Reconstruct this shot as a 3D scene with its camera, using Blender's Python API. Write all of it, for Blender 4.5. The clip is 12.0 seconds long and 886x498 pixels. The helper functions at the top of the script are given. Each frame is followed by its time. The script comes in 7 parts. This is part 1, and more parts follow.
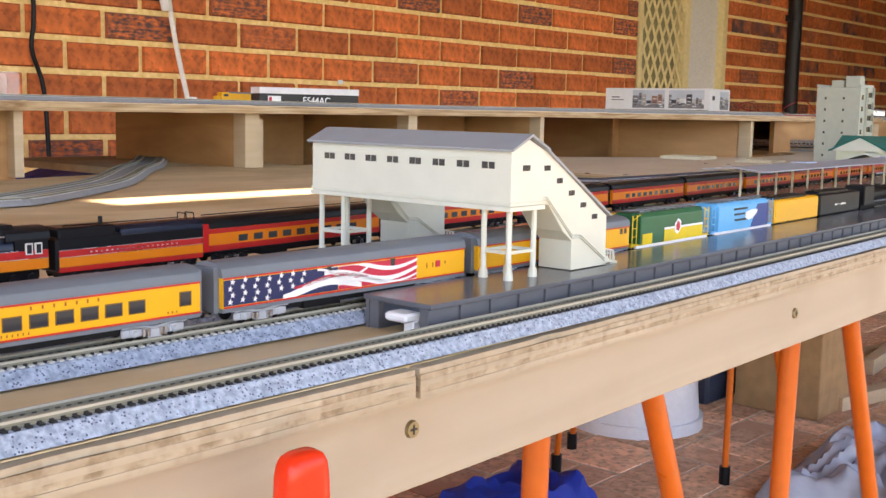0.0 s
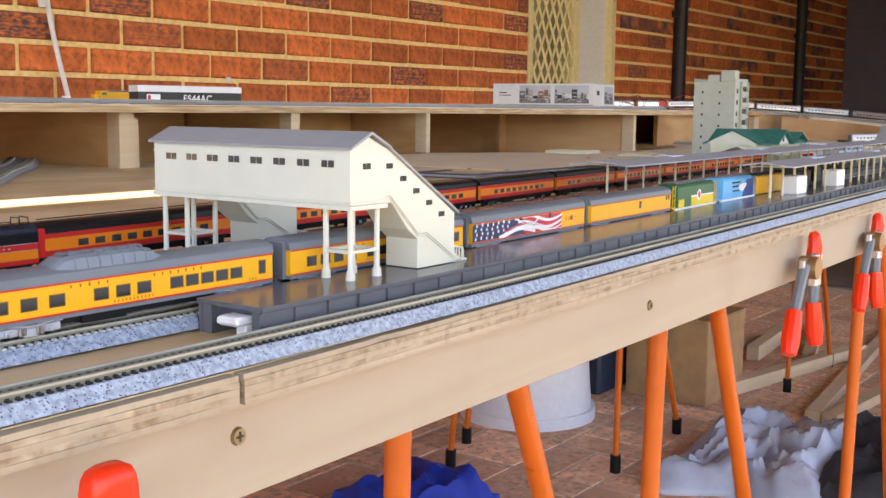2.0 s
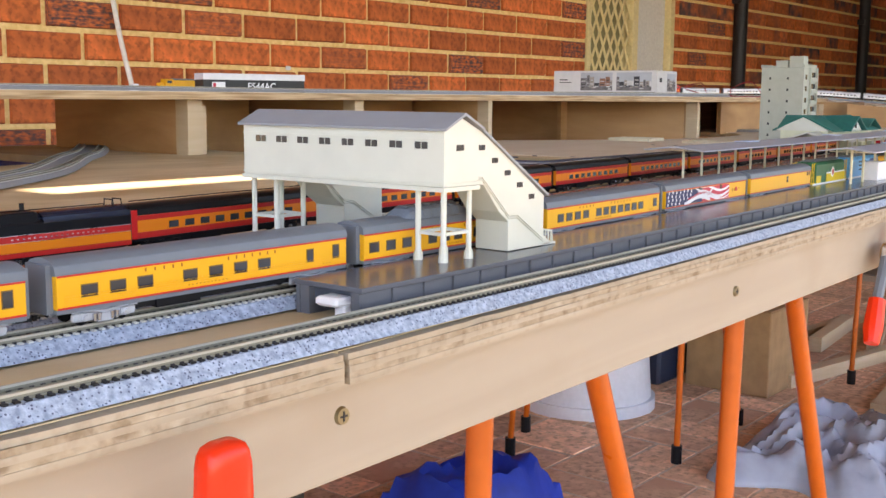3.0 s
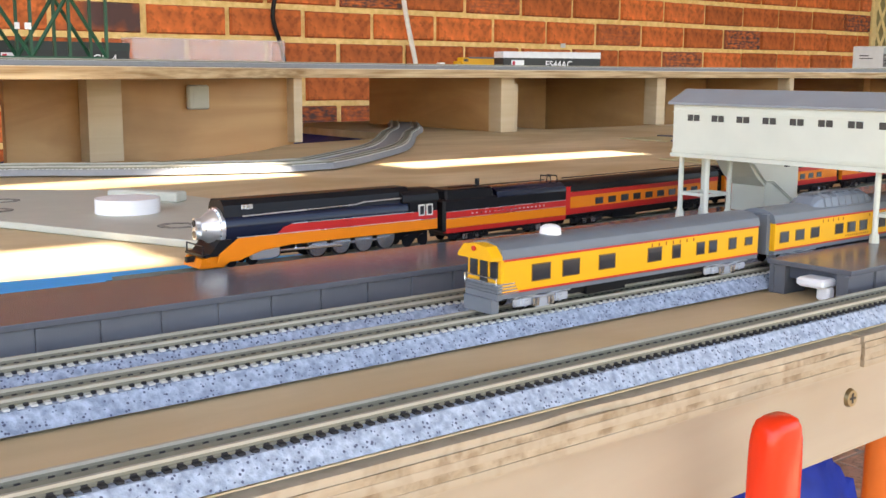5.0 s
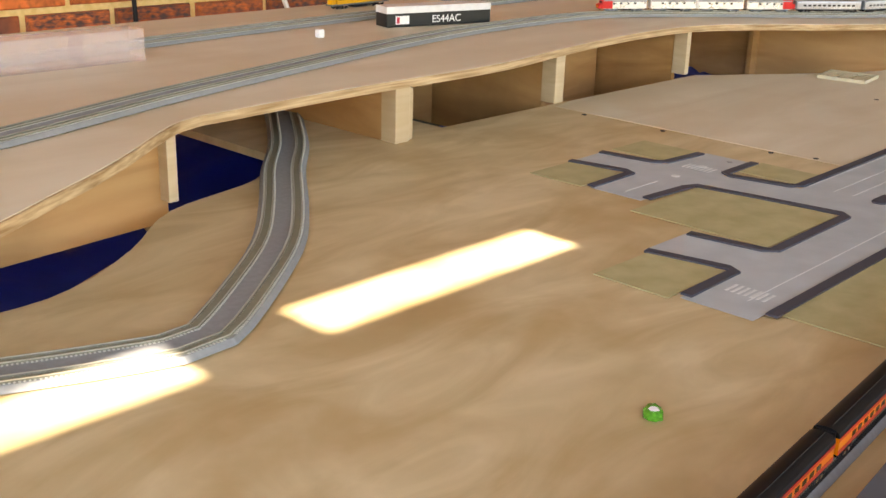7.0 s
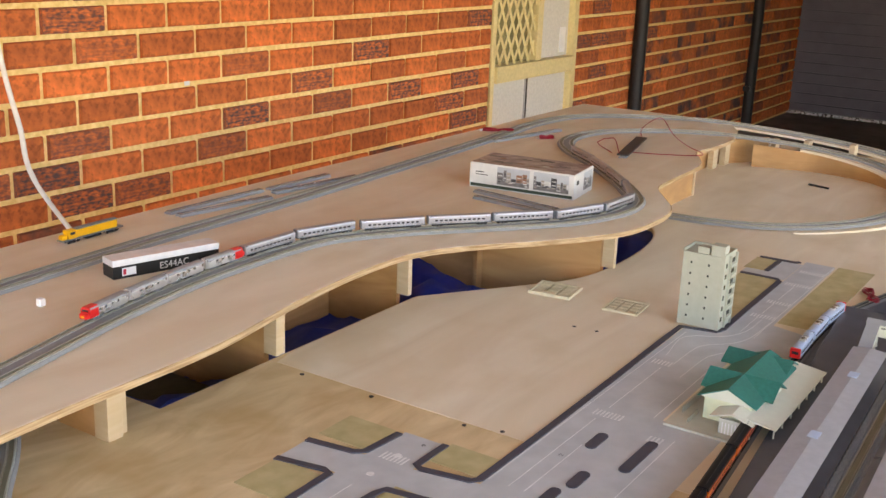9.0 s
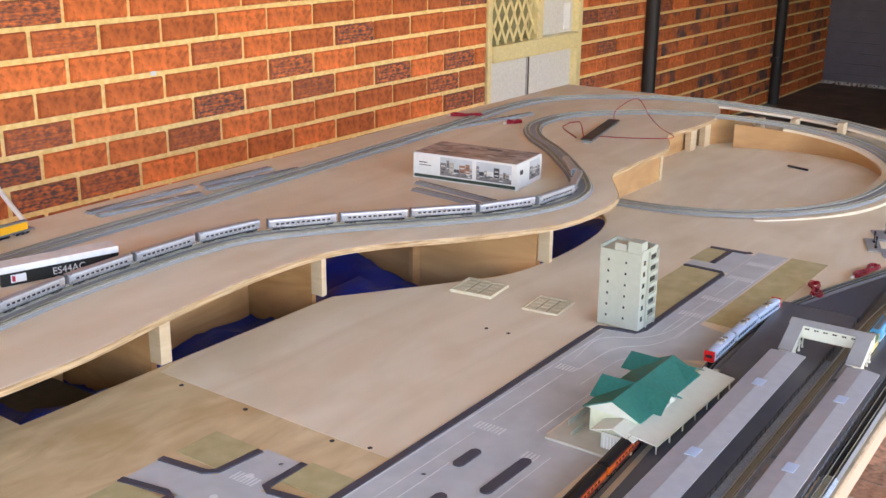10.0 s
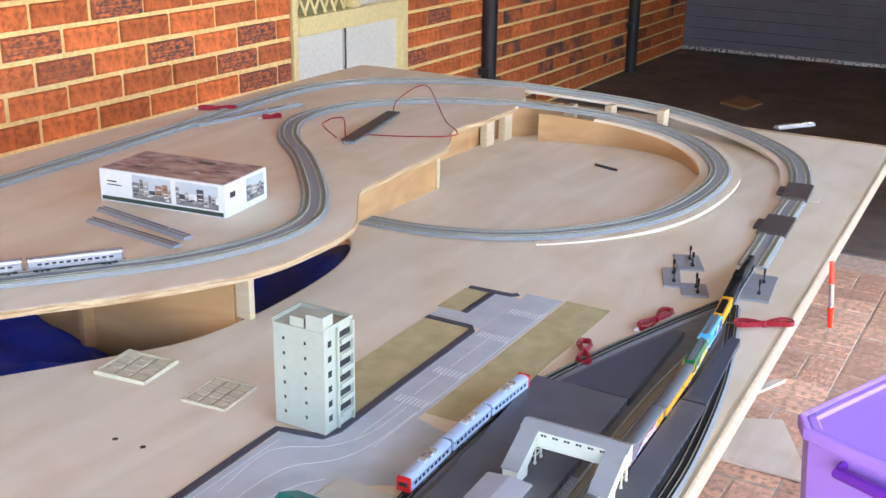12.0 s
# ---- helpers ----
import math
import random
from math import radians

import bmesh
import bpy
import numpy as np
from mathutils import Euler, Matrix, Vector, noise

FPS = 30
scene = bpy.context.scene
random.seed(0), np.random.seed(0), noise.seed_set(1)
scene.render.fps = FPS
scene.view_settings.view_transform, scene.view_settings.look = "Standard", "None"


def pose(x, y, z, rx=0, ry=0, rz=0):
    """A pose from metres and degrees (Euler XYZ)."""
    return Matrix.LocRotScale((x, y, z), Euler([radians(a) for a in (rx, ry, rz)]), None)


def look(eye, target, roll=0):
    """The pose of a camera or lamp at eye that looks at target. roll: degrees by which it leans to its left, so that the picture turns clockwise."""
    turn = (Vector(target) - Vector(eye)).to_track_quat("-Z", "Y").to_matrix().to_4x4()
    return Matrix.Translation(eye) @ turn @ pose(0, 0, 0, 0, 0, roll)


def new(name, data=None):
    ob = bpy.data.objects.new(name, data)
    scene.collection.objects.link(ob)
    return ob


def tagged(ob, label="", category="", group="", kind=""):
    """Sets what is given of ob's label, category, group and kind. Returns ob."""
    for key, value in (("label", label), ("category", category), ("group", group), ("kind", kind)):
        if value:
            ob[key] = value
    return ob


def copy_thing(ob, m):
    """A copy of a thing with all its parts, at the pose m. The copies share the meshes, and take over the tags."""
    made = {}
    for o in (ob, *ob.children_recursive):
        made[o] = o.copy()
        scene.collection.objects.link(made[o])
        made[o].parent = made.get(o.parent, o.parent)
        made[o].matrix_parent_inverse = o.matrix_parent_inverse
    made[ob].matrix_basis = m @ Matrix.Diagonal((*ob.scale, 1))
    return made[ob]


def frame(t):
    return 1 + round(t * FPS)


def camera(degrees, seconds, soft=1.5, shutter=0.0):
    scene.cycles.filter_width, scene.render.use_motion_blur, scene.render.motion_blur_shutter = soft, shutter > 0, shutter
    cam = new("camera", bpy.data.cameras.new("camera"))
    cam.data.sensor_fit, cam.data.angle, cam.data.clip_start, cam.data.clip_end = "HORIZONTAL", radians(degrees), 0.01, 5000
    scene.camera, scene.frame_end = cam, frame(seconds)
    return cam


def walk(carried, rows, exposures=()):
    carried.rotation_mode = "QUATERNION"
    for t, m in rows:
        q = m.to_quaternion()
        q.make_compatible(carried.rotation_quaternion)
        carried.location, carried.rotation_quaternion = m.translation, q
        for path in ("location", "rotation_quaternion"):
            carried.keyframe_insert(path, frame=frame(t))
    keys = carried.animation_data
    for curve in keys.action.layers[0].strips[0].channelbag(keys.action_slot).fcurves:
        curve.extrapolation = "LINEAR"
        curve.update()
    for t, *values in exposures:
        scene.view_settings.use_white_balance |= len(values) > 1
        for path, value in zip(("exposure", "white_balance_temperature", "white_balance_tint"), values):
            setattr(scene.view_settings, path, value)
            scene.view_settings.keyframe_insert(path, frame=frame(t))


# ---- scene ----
cam = camera(44.2, 12.0)
PATH = [
    (0, (-0.303, -0.251, 0.895), (1.189, 1.057, 0.643), 1.1),
    (0.5, (-0.288, -0.259, 0.9), (1.24, 1.005, 0.643), 0.6),
    (1, (-0.28, -0.263, 0.9), (1.291, 0.948, 0.645), 0.7),
    (1.5, (-0.28, -0.266, 0.898), (1.324, 0.902, 0.645), 0.7),
    (2, (-0.28, -0.269, 0.896), (1.324, 0.898, 0.64), 0.6),
    (2.5, (-0.281, -0.274, 0.893), (1.29, 0.936, 0.633), 0.4),
    (2.7, (-0.283, -0.267, 0.892), (1.277, 0.955, 0.625), 0.4),
    (4.5, (-0.348, -0.201, 0.892), (0.987, 1.257, 0.588), 0.9),
    (5, (-0.368, -0.190, 0.893), (0.858, 1.357, 0.573), 0.3),
    (5.5, (-0.386, -0.155, 0.892), (0.831, 1.392, 0.540), -0.7),
    (6, (-0.377, -0.094, 0.899), (0.893, 1.402, 0.512), -0.8),
    (6.5, (-0.326, -0.022, 0.983), (1.024, 1.35, 0.438), 0.2),
    (7, (-0.28, 0.012, 1.172), (1.093, 1.308, 0.514), 1.6),
    (7.5, (-0.271, -0.006, 1.317), (1.168, 1.227, 0.676), 2.1),
    (7.7, (-0.268, -0.015, 1.368), (1.209, 1.181, 0.744), 2.3),
    (9.3, (-0.145, -0.137, 1.56), (1.475, 0.894, 1.0), 2.3),
    (9.5, (-0.098, -0.178, 1.565), (1.475, 0.917, 0.992), 1.6),
    (10, (0.051, -0.271, 1.573), (1.597, 0.842, 0.965), 0.6),
    (10.5, (0.208, -0.28, 1.573), (1.832, 0.713, 0.963), 0.9),
    (11, (0.37, -0.231, 1.574), (2.067, 0.639, 0.972), 1.7),
    (11.5, (0.559, -0.233, 1.555), (2.252, 0.614, 0.91), 0.6),
    (12, (0.752, -0.242, 1.546), (2.387, 0.695, 0.875), 1.0),
]
walk(cam, [(t, look(eye, target, roll)) for t, eye, target, roll in PATH], [(0, 2.12, 7400, 20), (2.5, 2.10, 7200, 20), (5.5, 2.22, 7500, 15), (6.5, 2.42, 7900, 14), (7.6, 2.40, 8900, 12), (9.5, 2.66, 7300, 18), (12, 3.05, 6000, 14)])
T0 = 0.800     # lower board's top
DK = 0.897     # upper deck's top

# ---- daylight ----
world = bpy.data.worlds.new("sky")
scene.world = world
world.use_nodes = True
wn = world.node_tree
sky = wn.nodes.new("ShaderNodeTexSky")
sky.sky_type, sky.sun_disc = "NISHITA", False
SUN_EL, SUN_AZ = 52.0, 235.0
sky.sun_elevation, sky.sun_rotation = radians(SUN_EL), radians(90 - SUN_AZ)
wn.links.new(sky.outputs[0], wn.nodes["Background"].inputs[0])
wn.nodes["Background"].inputs[1].default_value = 0.15
sun_dir = Vector((math.cos(radians(SUN_AZ)) * math.cos(radians(SUN_EL)), math.sin(radians(SUN_AZ)) * math.cos(radians(SUN_EL)), math.sin(radians(SUN_EL))))
sun = new("sun", bpy.data.lights.new("sun", "SUN"))
sun.data.energy, sun.data.angle, sun.data.color = 5.0, radians(0.5), (1.0, 0.98, 0.945)
sun.matrix_world = look(sun_dir * 20, (0, 0, 0))


# ---- materials ----
def material(name, color, rough=0.5, metal=0.0, spec=0.5, coat=0.0):
    m = bpy.data.materials.new(name)
    m.use_nodes = True
    b = m.node_tree.nodes["Principled BSDF"]
    b.inputs["Base Color"].default_value = (*color, 1)
    b.inputs["Roughness"].default_value = rough
    b.inputs["Metallic"].default_value = metal
    b.inputs["Specular IOR Level"].default_value = spec
    b.inputs["Coat Weight"].default_value = coat
    return m


def grain(m, lo, hi, scale, stretch=(1, 1, 1), detail=6, bump=0.0, rough=None, second=None, per_object=0.0, distort=0.0, space="Object"):
    """Two scales of variation from lo to hi, with a fine relief."""
    nt = m.node_tree
    N, L = nt.nodes, nt.links
    b = N["Principled BSDF"]
    tc, mp, nz, ramp = N.new("ShaderNodeTexCoord"), N.new("ShaderNodeMapping"), N.new("ShaderNodeTexNoise"), N.new("ShaderNodeValToRGB")
    mp.inputs["Scale"].default_value = stretch
    nz.inputs["Scale"].default_value, nz.inputs["Detail"].default_value, nz.inputs["Distortion"].default_value = scale, detail, distort
    ramp.color_ramp.elements[0].position, ramp.color_ramp.elements[1].position = 0.32, 0.7
    ramp.color_ramp.elements[0].color, ramp.color_ramp.elements[1].color = (*lo, 1), (*hi, 1)
    L.new(tc.outputs[space], mp.inputs[0])
    L.new(mp.outputs[0], nz.inputs[0])
    L.new(nz.outputs[0], ramp.inputs[0])
    out = ramp.outputs[0]
    if second:
        col, sc, amount = second
        n2, r2, mx = N.new("ShaderNodeTexNoise"), N.new("ShaderNodeValToRGB"), N.new("ShaderNodeMix")
        mx.data_type = "RGBA"
        n2.inputs["Scale"].default_value, n2.inputs["Detail"].default_value = sc, 4
        r2.color_ramp.elements[0].position, r2.color_ramp.elements[1].position = 0.5, 0.68
        r2.color_ramp.elements[1].color = (amount, amount, amount, 1)
        L.new(tc.outputs[space], n2.inputs[0])
        L.new(n2.outputs[0], r2.inputs[0])
        L.new(r2.outputs[0], mx.inputs[0])
        L.new(out, mx.inputs[6])
        mx.inputs[7].default_value = (*col, 1)
        out = mx.outputs[2]
    if per_object:
        oi, hs, ma = N.new("ShaderNodeObjectInfo"), N.new("ShaderNodeHueSaturation"), N.new("ShaderNodeMapRange")
        ma.inputs[3].default_value, ma.inputs[4].default_value = 1 - per_object, 1 + per_object
        L.new(oi.outputs["Random"], ma.inputs[0])
        L.new(ma.outputs[0], hs.inputs["Value"])
        L.new(out, hs.inputs["Color"])
        out = hs.outputs[0]
    L.new(out, b.inputs["Base Color"])
    if bump:
        bp = N.new("ShaderNodeBump")
        bp.inputs["Strength"].default_value, bp.inputs["Distance"].default_value = bump, 0.002
        L.new(nz.outputs[0], bp.inputs["Height"])
        L.new(bp.outputs[0], b.inputs["Normal"])
    if rough:
        mr = N.new("ShaderNodeMapRange")
        mr.inputs[3].default_value, mr.inputs[4].default_value = rough
        L.new(nz.outputs[0], mr.inputs[0])
        L.new(mr.outputs[0], b.inputs["Roughness"])
    return m


def brick_material(name, red, dark, per_island=False):
    m = grain(material(name, red, 0.85), [c * 0.72 for c in red], [min(1, c * 1.18) for c in red], 26, bump=0.5, second=([c * 0.3 for c in red], 60, 0.6))
    nt = m.node_tree
    N, L = nt.nodes, nt.links
    b = N["Principled BSDF"]
    src = b.inputs["Base Color"].links[0].from_socket
    if per_island:
        rnd = N.new("ShaderNodeNewGeometry").outputs["Random Per Island"]
    else:
        rnd = N.new("ShaderNodeObjectInfo").outputs["Random"]
    # some bricks are burnt dark, in a soft patch across the face
    cr = N.new("ShaderNodeValToRGB")
    cr.color_ramp.elements[0].position, cr.color_ramp.elements[1].position = 0.56, 0.86
    tc, n3, mm, mx = N.new("ShaderNodeTexCoord"), N.new("ShaderNodeTexNoise"), N.new("ShaderNodeMath"), N.new("ShaderNodeMix")
    n3.inputs["Scale"].default_value = 9
    L.new(tc.outputs["Generated" if not per_island else "Object"], n3.inputs[0])
    mm.operation = "MULTIPLY"
    mr = N.new("ShaderNodeMapRange")
    mr.inputs[1].default_value, mr.inputs[2].default_value = 0.35, 0.62
    L.new(n3.outputs[0], mr.inputs[0])
    L.new(rnd, cr.inputs[0])
    L.new(cr.outputs[0], mm.inputs[0])
    L.new(mr.outputs[0], mm.inputs[1])
    mx.data_type = "RGBA"
    L.new(mm.outputs[0], mx.inputs[0])
    hs, ma = N.new("ShaderNodeHueSaturation"), N.new("ShaderNodeMapRange")
    ma.inputs[3].default_value, ma.inputs[4].default_value = 0.72, 1.22
    wn_ = N.new("ShaderNodeTexWhiteNoise")
    wn_.noise_dimensions = "1D"
    L.new(rnd, wn_.inputs["W"])
    L.new(wn_.outputs["Value"], ma.inputs[0])
    L.new(ma.outputs[0], hs.inputs["Value"])
    L.new(src, hs.inputs["Color"])
    L.new(hs.outputs[0], mx.inputs[6])
    mx.inputs[7].default_value = (*dark, 1)
    L.new(mx.outputs[2], b.inputs["Base Color"])
    return m


def flat(name, c, rough=0.45, var=0.08, scale=60, metal=0.0, bump=0.0, coat=0.0, spec=0.32):
    return grain(material(name, c, rough, metal, spec, coat), [x * (1 - var) for x in c], [min(1, x * (1 + var)) for x in c], scale, bump=bump, rough=(max(0.02, rough - 0.07), min(1, rough + 0.07)))


PLY = grain(material("plywood", (0.6, 0.45, 0.28), 0.55), (0.50, 0.365, 0.19), (0.70, 0.56, 0.35), 6, (0.8, 2.2, 1), 10, 0.06, (0.45, 0.65), ((0.44, 0.29, 0.125), 6.5, 0.7), distort=1.6)
PLY2 = grain(material("pale_plywood", (0.6, 0.48, 0.33), 0.5), (0.66, 0.56, 0.41), (0.77, 0.69, 0.55), 4, (0.6, 3.0, 1), 9, 0.05, (0.42, 0.6), ((0.60, 0.48, 0.31), 5.0, 0.5), distort=0.8)
PINE = grain(material("pine", (0.6, 0.44, 0.25), 0.55), (0.53, 0.40, 0.245), (0.61, 0.48, 0.32), 9, (0.35, 1, 7), 7, 0.08, (0.45, 0.65), ((0.45, 0.31, 0.17), 6, 0.35), distort=1.2)
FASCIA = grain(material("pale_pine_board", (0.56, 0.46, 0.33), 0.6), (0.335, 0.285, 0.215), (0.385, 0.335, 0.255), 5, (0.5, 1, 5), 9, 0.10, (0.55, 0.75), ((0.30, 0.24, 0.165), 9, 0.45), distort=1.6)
PLY_PALE = grain(material("pale_veneer_edge", (0.55, 0.45, 0.3), 0.85), (0.31, 0.255, 0.175), (0.42, 0.36, 0.27), 30, (0.25, 1, 3), 10, 0.35, second=((0.22, 0.16, 0.10), 160, 0.35))
PLY_DARK = grain(material("end_grain_veneer_edge", (0.4, 0.3, 0.18), 0.9), (0.27, 0.21, 0.135), (0.43, 0.36, 0.26), 160, (0.6, 1, 1), 10, 0.5, second=((0.14, 0.09, 0.045), 160, 0.6))
EDGE = grain(material("plywood_edge", (0.55, 0.4, 0.24), 0.8), (0.30, 0.18, 0.08), (0.64, 0.47, 0.28), 40, (0.25, 1, 6), 8, 0.35)
PANEL = grain(material("brown_panel", (0.36, 0.2, 0.09), 0.5), (0.37, 0.185, 0.065), (0.54, 0.32, 0.14), 6, (0.6, 0.6, 3), 9, 0.08, (0.4, 0.6), ((0.26, 0.13, 0.05), 7, 0.45), distort=1.0)
BRICK = brick_material("red_brick", (0.66, 0.165, 0.042), (0.085, 0.05, 0.05))
BRICKS = brick_material("red_brick_rows", (0.66, 0.165, 0.042), (0.085, 0.05, 0.05), True)
MORTAR = grain(material("mortar", (0.66, 0.48, 0.22), 0.95), (0.74, 0.52, 0.19), (0.92, 0.70, 0.32), 60, bump=0.5)
PAVER = brick_material("paver", (0.80, 0.50, 0.32), (0.54, 0.31, 0.20))
SAND = grain(material("joint_sand", (0.3, 0.22, 0.16), 0.95), (0.48, 0.37, 0.27), (0.66, 0.53, 0.40), 40, bump=0.4)
# for ground out of view, dark so that less sunlight bounces off it
DARK_GROUND = grain(material("dark_outer_ground", (0.17, 0.14, 0.1), 0.95), (0.12, 0.10, 0.07), (0.22, 0.18, 0.13), 6, bump=0.5, second=((0.09, 0.10, 0.05), 3, 0.5))
CONCRETE = grain(material("garage_concrete", (0.16, 0.14, 0.12), 0.7), (0.12, 0.10, 0.082), (0.21, 0.175, 0.145), 3, bump=0.1, second=((0.08, 0.07, 0.06), 7, 0.5))
CREAM = flat("cream_aluminium", (0.72, 0.60, 0.30), 0.4)
PANE_WHITE = flat("white_panel", (0.66, 0.64, 0.58), 0.5)
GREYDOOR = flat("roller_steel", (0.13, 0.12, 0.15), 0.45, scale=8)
BLACKPIPE = flat("black_pipe", (0.02, 0.02, 0.022), 0.5)
ROOFMAT = flat("roof_sheet", (0.33, 0.32, 0.30), 0.6, scale=4)
BALLAST = grain(material("ballast", (0.36, 0.43, 0.56), 0.85), (0.20, 0.255, 0.34), (0.43, 0.51, 0.63), 420, detail=5, bump=0.5)
nt_ = BALLAST.node_tree
vo_ = nt_.nodes.new("ShaderNodeTexVoronoi")
vo_.inputs["Scale"].default_value = 780
tc_ = nt_.nodes.new("ShaderNodeTexCoord")
cr_ = nt_.nodes.new("ShaderNodeValToRGB")
cr_.color_ramp.elements[0].position, cr_.color_ramp.elements[1].position = 0.24, 0.34
cr_.color_ramp.elements[0].color, cr_.color_ramp.elements[1].color = (1, 1, 1, 1), (0, 0, 0, 1)
n5_ = nt_.nodes.new("ShaderNodeTexNoise")
n5_.inputs["Scale"].default_value = 260
m5_ = nt_.nodes.new("ShaderNodeMath")
m5_.operation = "MULTIPLY"
g5_ = nt_.nodes.new("ShaderNodeMath")
g5_.operation, g5_.inputs[1].default_value = "GREATER_THAN", 0.47
mx_ = nt_.nodes.new("ShaderNodeMix")
mx_.data_type = "RGBA"
nt_.links.new(tc_.outputs["Object"], vo_.inputs[0])
nt_.links.new(tc_.outputs["Object"], n5_.inputs[0])
nt_.links.new(vo_.outputs[0], cr_.inputs[0])
nt_.links.new(n5_.outputs[0], g5_.inputs[0])
nt_.links.new(cr_.outputs[0], m5_.inputs[0])
nt_.links.new(g5_.outputs[0], m5_.inputs[1])
nt_.links.new(m5_.outputs[0], mx_.inputs[0])
b_ = nt_.nodes["Principled BSDF"]
nt_.links.new(b_.inputs["Base Color"].links[0].from_socket, mx_.inputs[6])
mx_.inputs[7].default_value = (0.07, 0.085, 0.14, 1)
nt_.links.new(mx_.outputs[2], b_.inputs["Base Color"])
TROUGH = flat("grey_trackbed", (0.27, 0.28, 0.29), 0.7, scale=150)
RAIL = flat("nickel_rail", (0.44, 0.42, 0.35), 0.5, metal=0.25)
RAILWEB = flat("dull_rail_side", (0.20, 0.195, 0.15), 0.65)
DARKBED = flat("dark_trackbed", (0.20, 0.205, 0.22), 0.65, scale=200)
SLEEPER = flat("dark_sleeper", (0.022, 0.022, 0.024), 0.7, scale=300)
INFILL = flat("khaki_infill", (0.25, 0.25, 0.19), 0.7, scale=200)
SLEEPER_GREY = flat("pale_concrete_sleeper", (0.55, 0.56, 0.52), 0.7, scale=300)
PLATFORM = flat("platform_grey", (0.105, 0.112, 0.13), 0.2, scale=18)
PLATFORM_DARK = flat("platform_dark_grey", (0.07, 0.08, 0.105), 0.35, scale=18)
PLATWALL = flat("platform_wall_grey", (0.115, 0.122, 0.138), 0.45, scale=40)
BRIDGE = flat("bridge_pale_plastic", (0.60, 0.61, 0.52), 0.42, 0.03)
BRIDGEROOF = flat("bridge_roof_grey", (0.27, 0.285, 0.30), 0.5, 0.05)
CANOPY = flat("canopy_grey", (0.36, 0.37, 0.40), 0.5, 0.06)
CANOPYPOST = flat("canopy_post_cream", (0.62, 0.56, 0.36), 0.5)
YELLOW = flat("armour_yellow", (0.80, 0.40, 0.012), 0.35, 0.03)
UPGREY = flat("roof_grey", (0.145, 0.165, 0.19), 0.42, 0.06)
STRIPE = flat("red_stripe", (0.55, 0.03, 0.02), 0.4)
GLASS = material("dark_glass", (0.035, 0.035, 0.04), 0.08)
BLACK = flat("model_black", (0.010, 0.010, 0.012), 0.35, spec=0.14)
NAVYBLACK = flat("boiler_blue_black", (0.010, 0.014, 0.032), 0.16, spec=0.3)
ORANGE = flat("daylight_orange", (0.80, 0.22, 0.012), 0.3, 0.03)
RED = flat("daylight_red", (0.52, 0.025, 0.022), 0.3, 0.03)
SILVER = flat("silver_paint", (0.70, 0.71, 0.73), 0.28, metal=0.75)
STEEL = flat("bright_steel", (0.6, 0.6, 0.62), 0.25, metal=0.9)
TRUCK = flat("truck_silver", (0.42, 0.45, 0.50), 0.4, metal=0.3)
WHITE = flat("white_plastic", (0.80, 0.80, 0.80), 0.45, 0.03)
GREEN = flat("dark_green", (0.02, 0.12, 0.05), 0.35)
BLUE = flat("sky_blue_paint", (0.10, 0.42, 0.75), 0.35)
NAVY = flat("flag_navy", (0.02, 0.025, 0.09), 0.4)
CRIMSON = flat("flag_red", (0.55, 0.03, 0.06), 0.4)
TOWERMAT = flat("tower_grey_green", (0.40, 0.42, 0.345), 0.5, 0.05)
TEAL = flat("teal_roof", (0.018, 0.15, 0.125), 0.5, 0.12, scale=150)
ROAD = grain(material("printed_road", (0.45, 0.48, 0.50), 0.5), (0.41, 0.44, 0.46), (0.50, 0.53, 0.55), 20)
KERB = flat("dark_kerb", (0.065, 0.065, 0.085), 0.6, 0.1)
LINE = flat("white_line", (0.68, 0.70, 0.70), 0.5)
GRASSMAT = grain(material("printed_sand", (0.40, 0.34, 0.16), 0.6), (0.39, 0.34, 0.17), (0.50, 0.44, 0.24), 30)
ORANGELEG = flat("orange_enamel", (0.50, 0.105, 0.010), 0.3, 0.06)
CLAMPRED = flat("clamp_red_vinyl", (0.76, 0.035, 0.008), 0.2, 0.03)
TARP = flat("blue_tarp", (0.012, 0.035, 0.30), 0.55, 0.3, scale=14, bump=0.6)
CABLEWHITE = flat("white_cable", (0.72, 0.70, 0.66), 0.5)
WIRERED = flat("red_wire", (0.28, 0.008, 0.022), 0.45)
PURPLE = flat("purple_tub_plastic", (0.42, 0.24, 0.78), 0.3, 0.05, scale=9)
CARD = flat("cardboard", (0.36, 0.22, 0.11), 0.8, 0.15, scale=20)
TURQ = flat("bright_blue_card", (0.015, 0.40, 0.85), 0.5)
PLATE = flat("pale_model_base", (0.50, 0.50, 0.42), 0.55, 0.05)
BRIDGEGREEN = flat("girder_green", (0.02, 0.085, 0.045), 0.45)
RED_NOSE = flat("warbonnet_red", (0.62, 0.02, 0.02), 0.3)
INK = flat("dark_print", (0.03, 0.03, 0.03), 0.6)


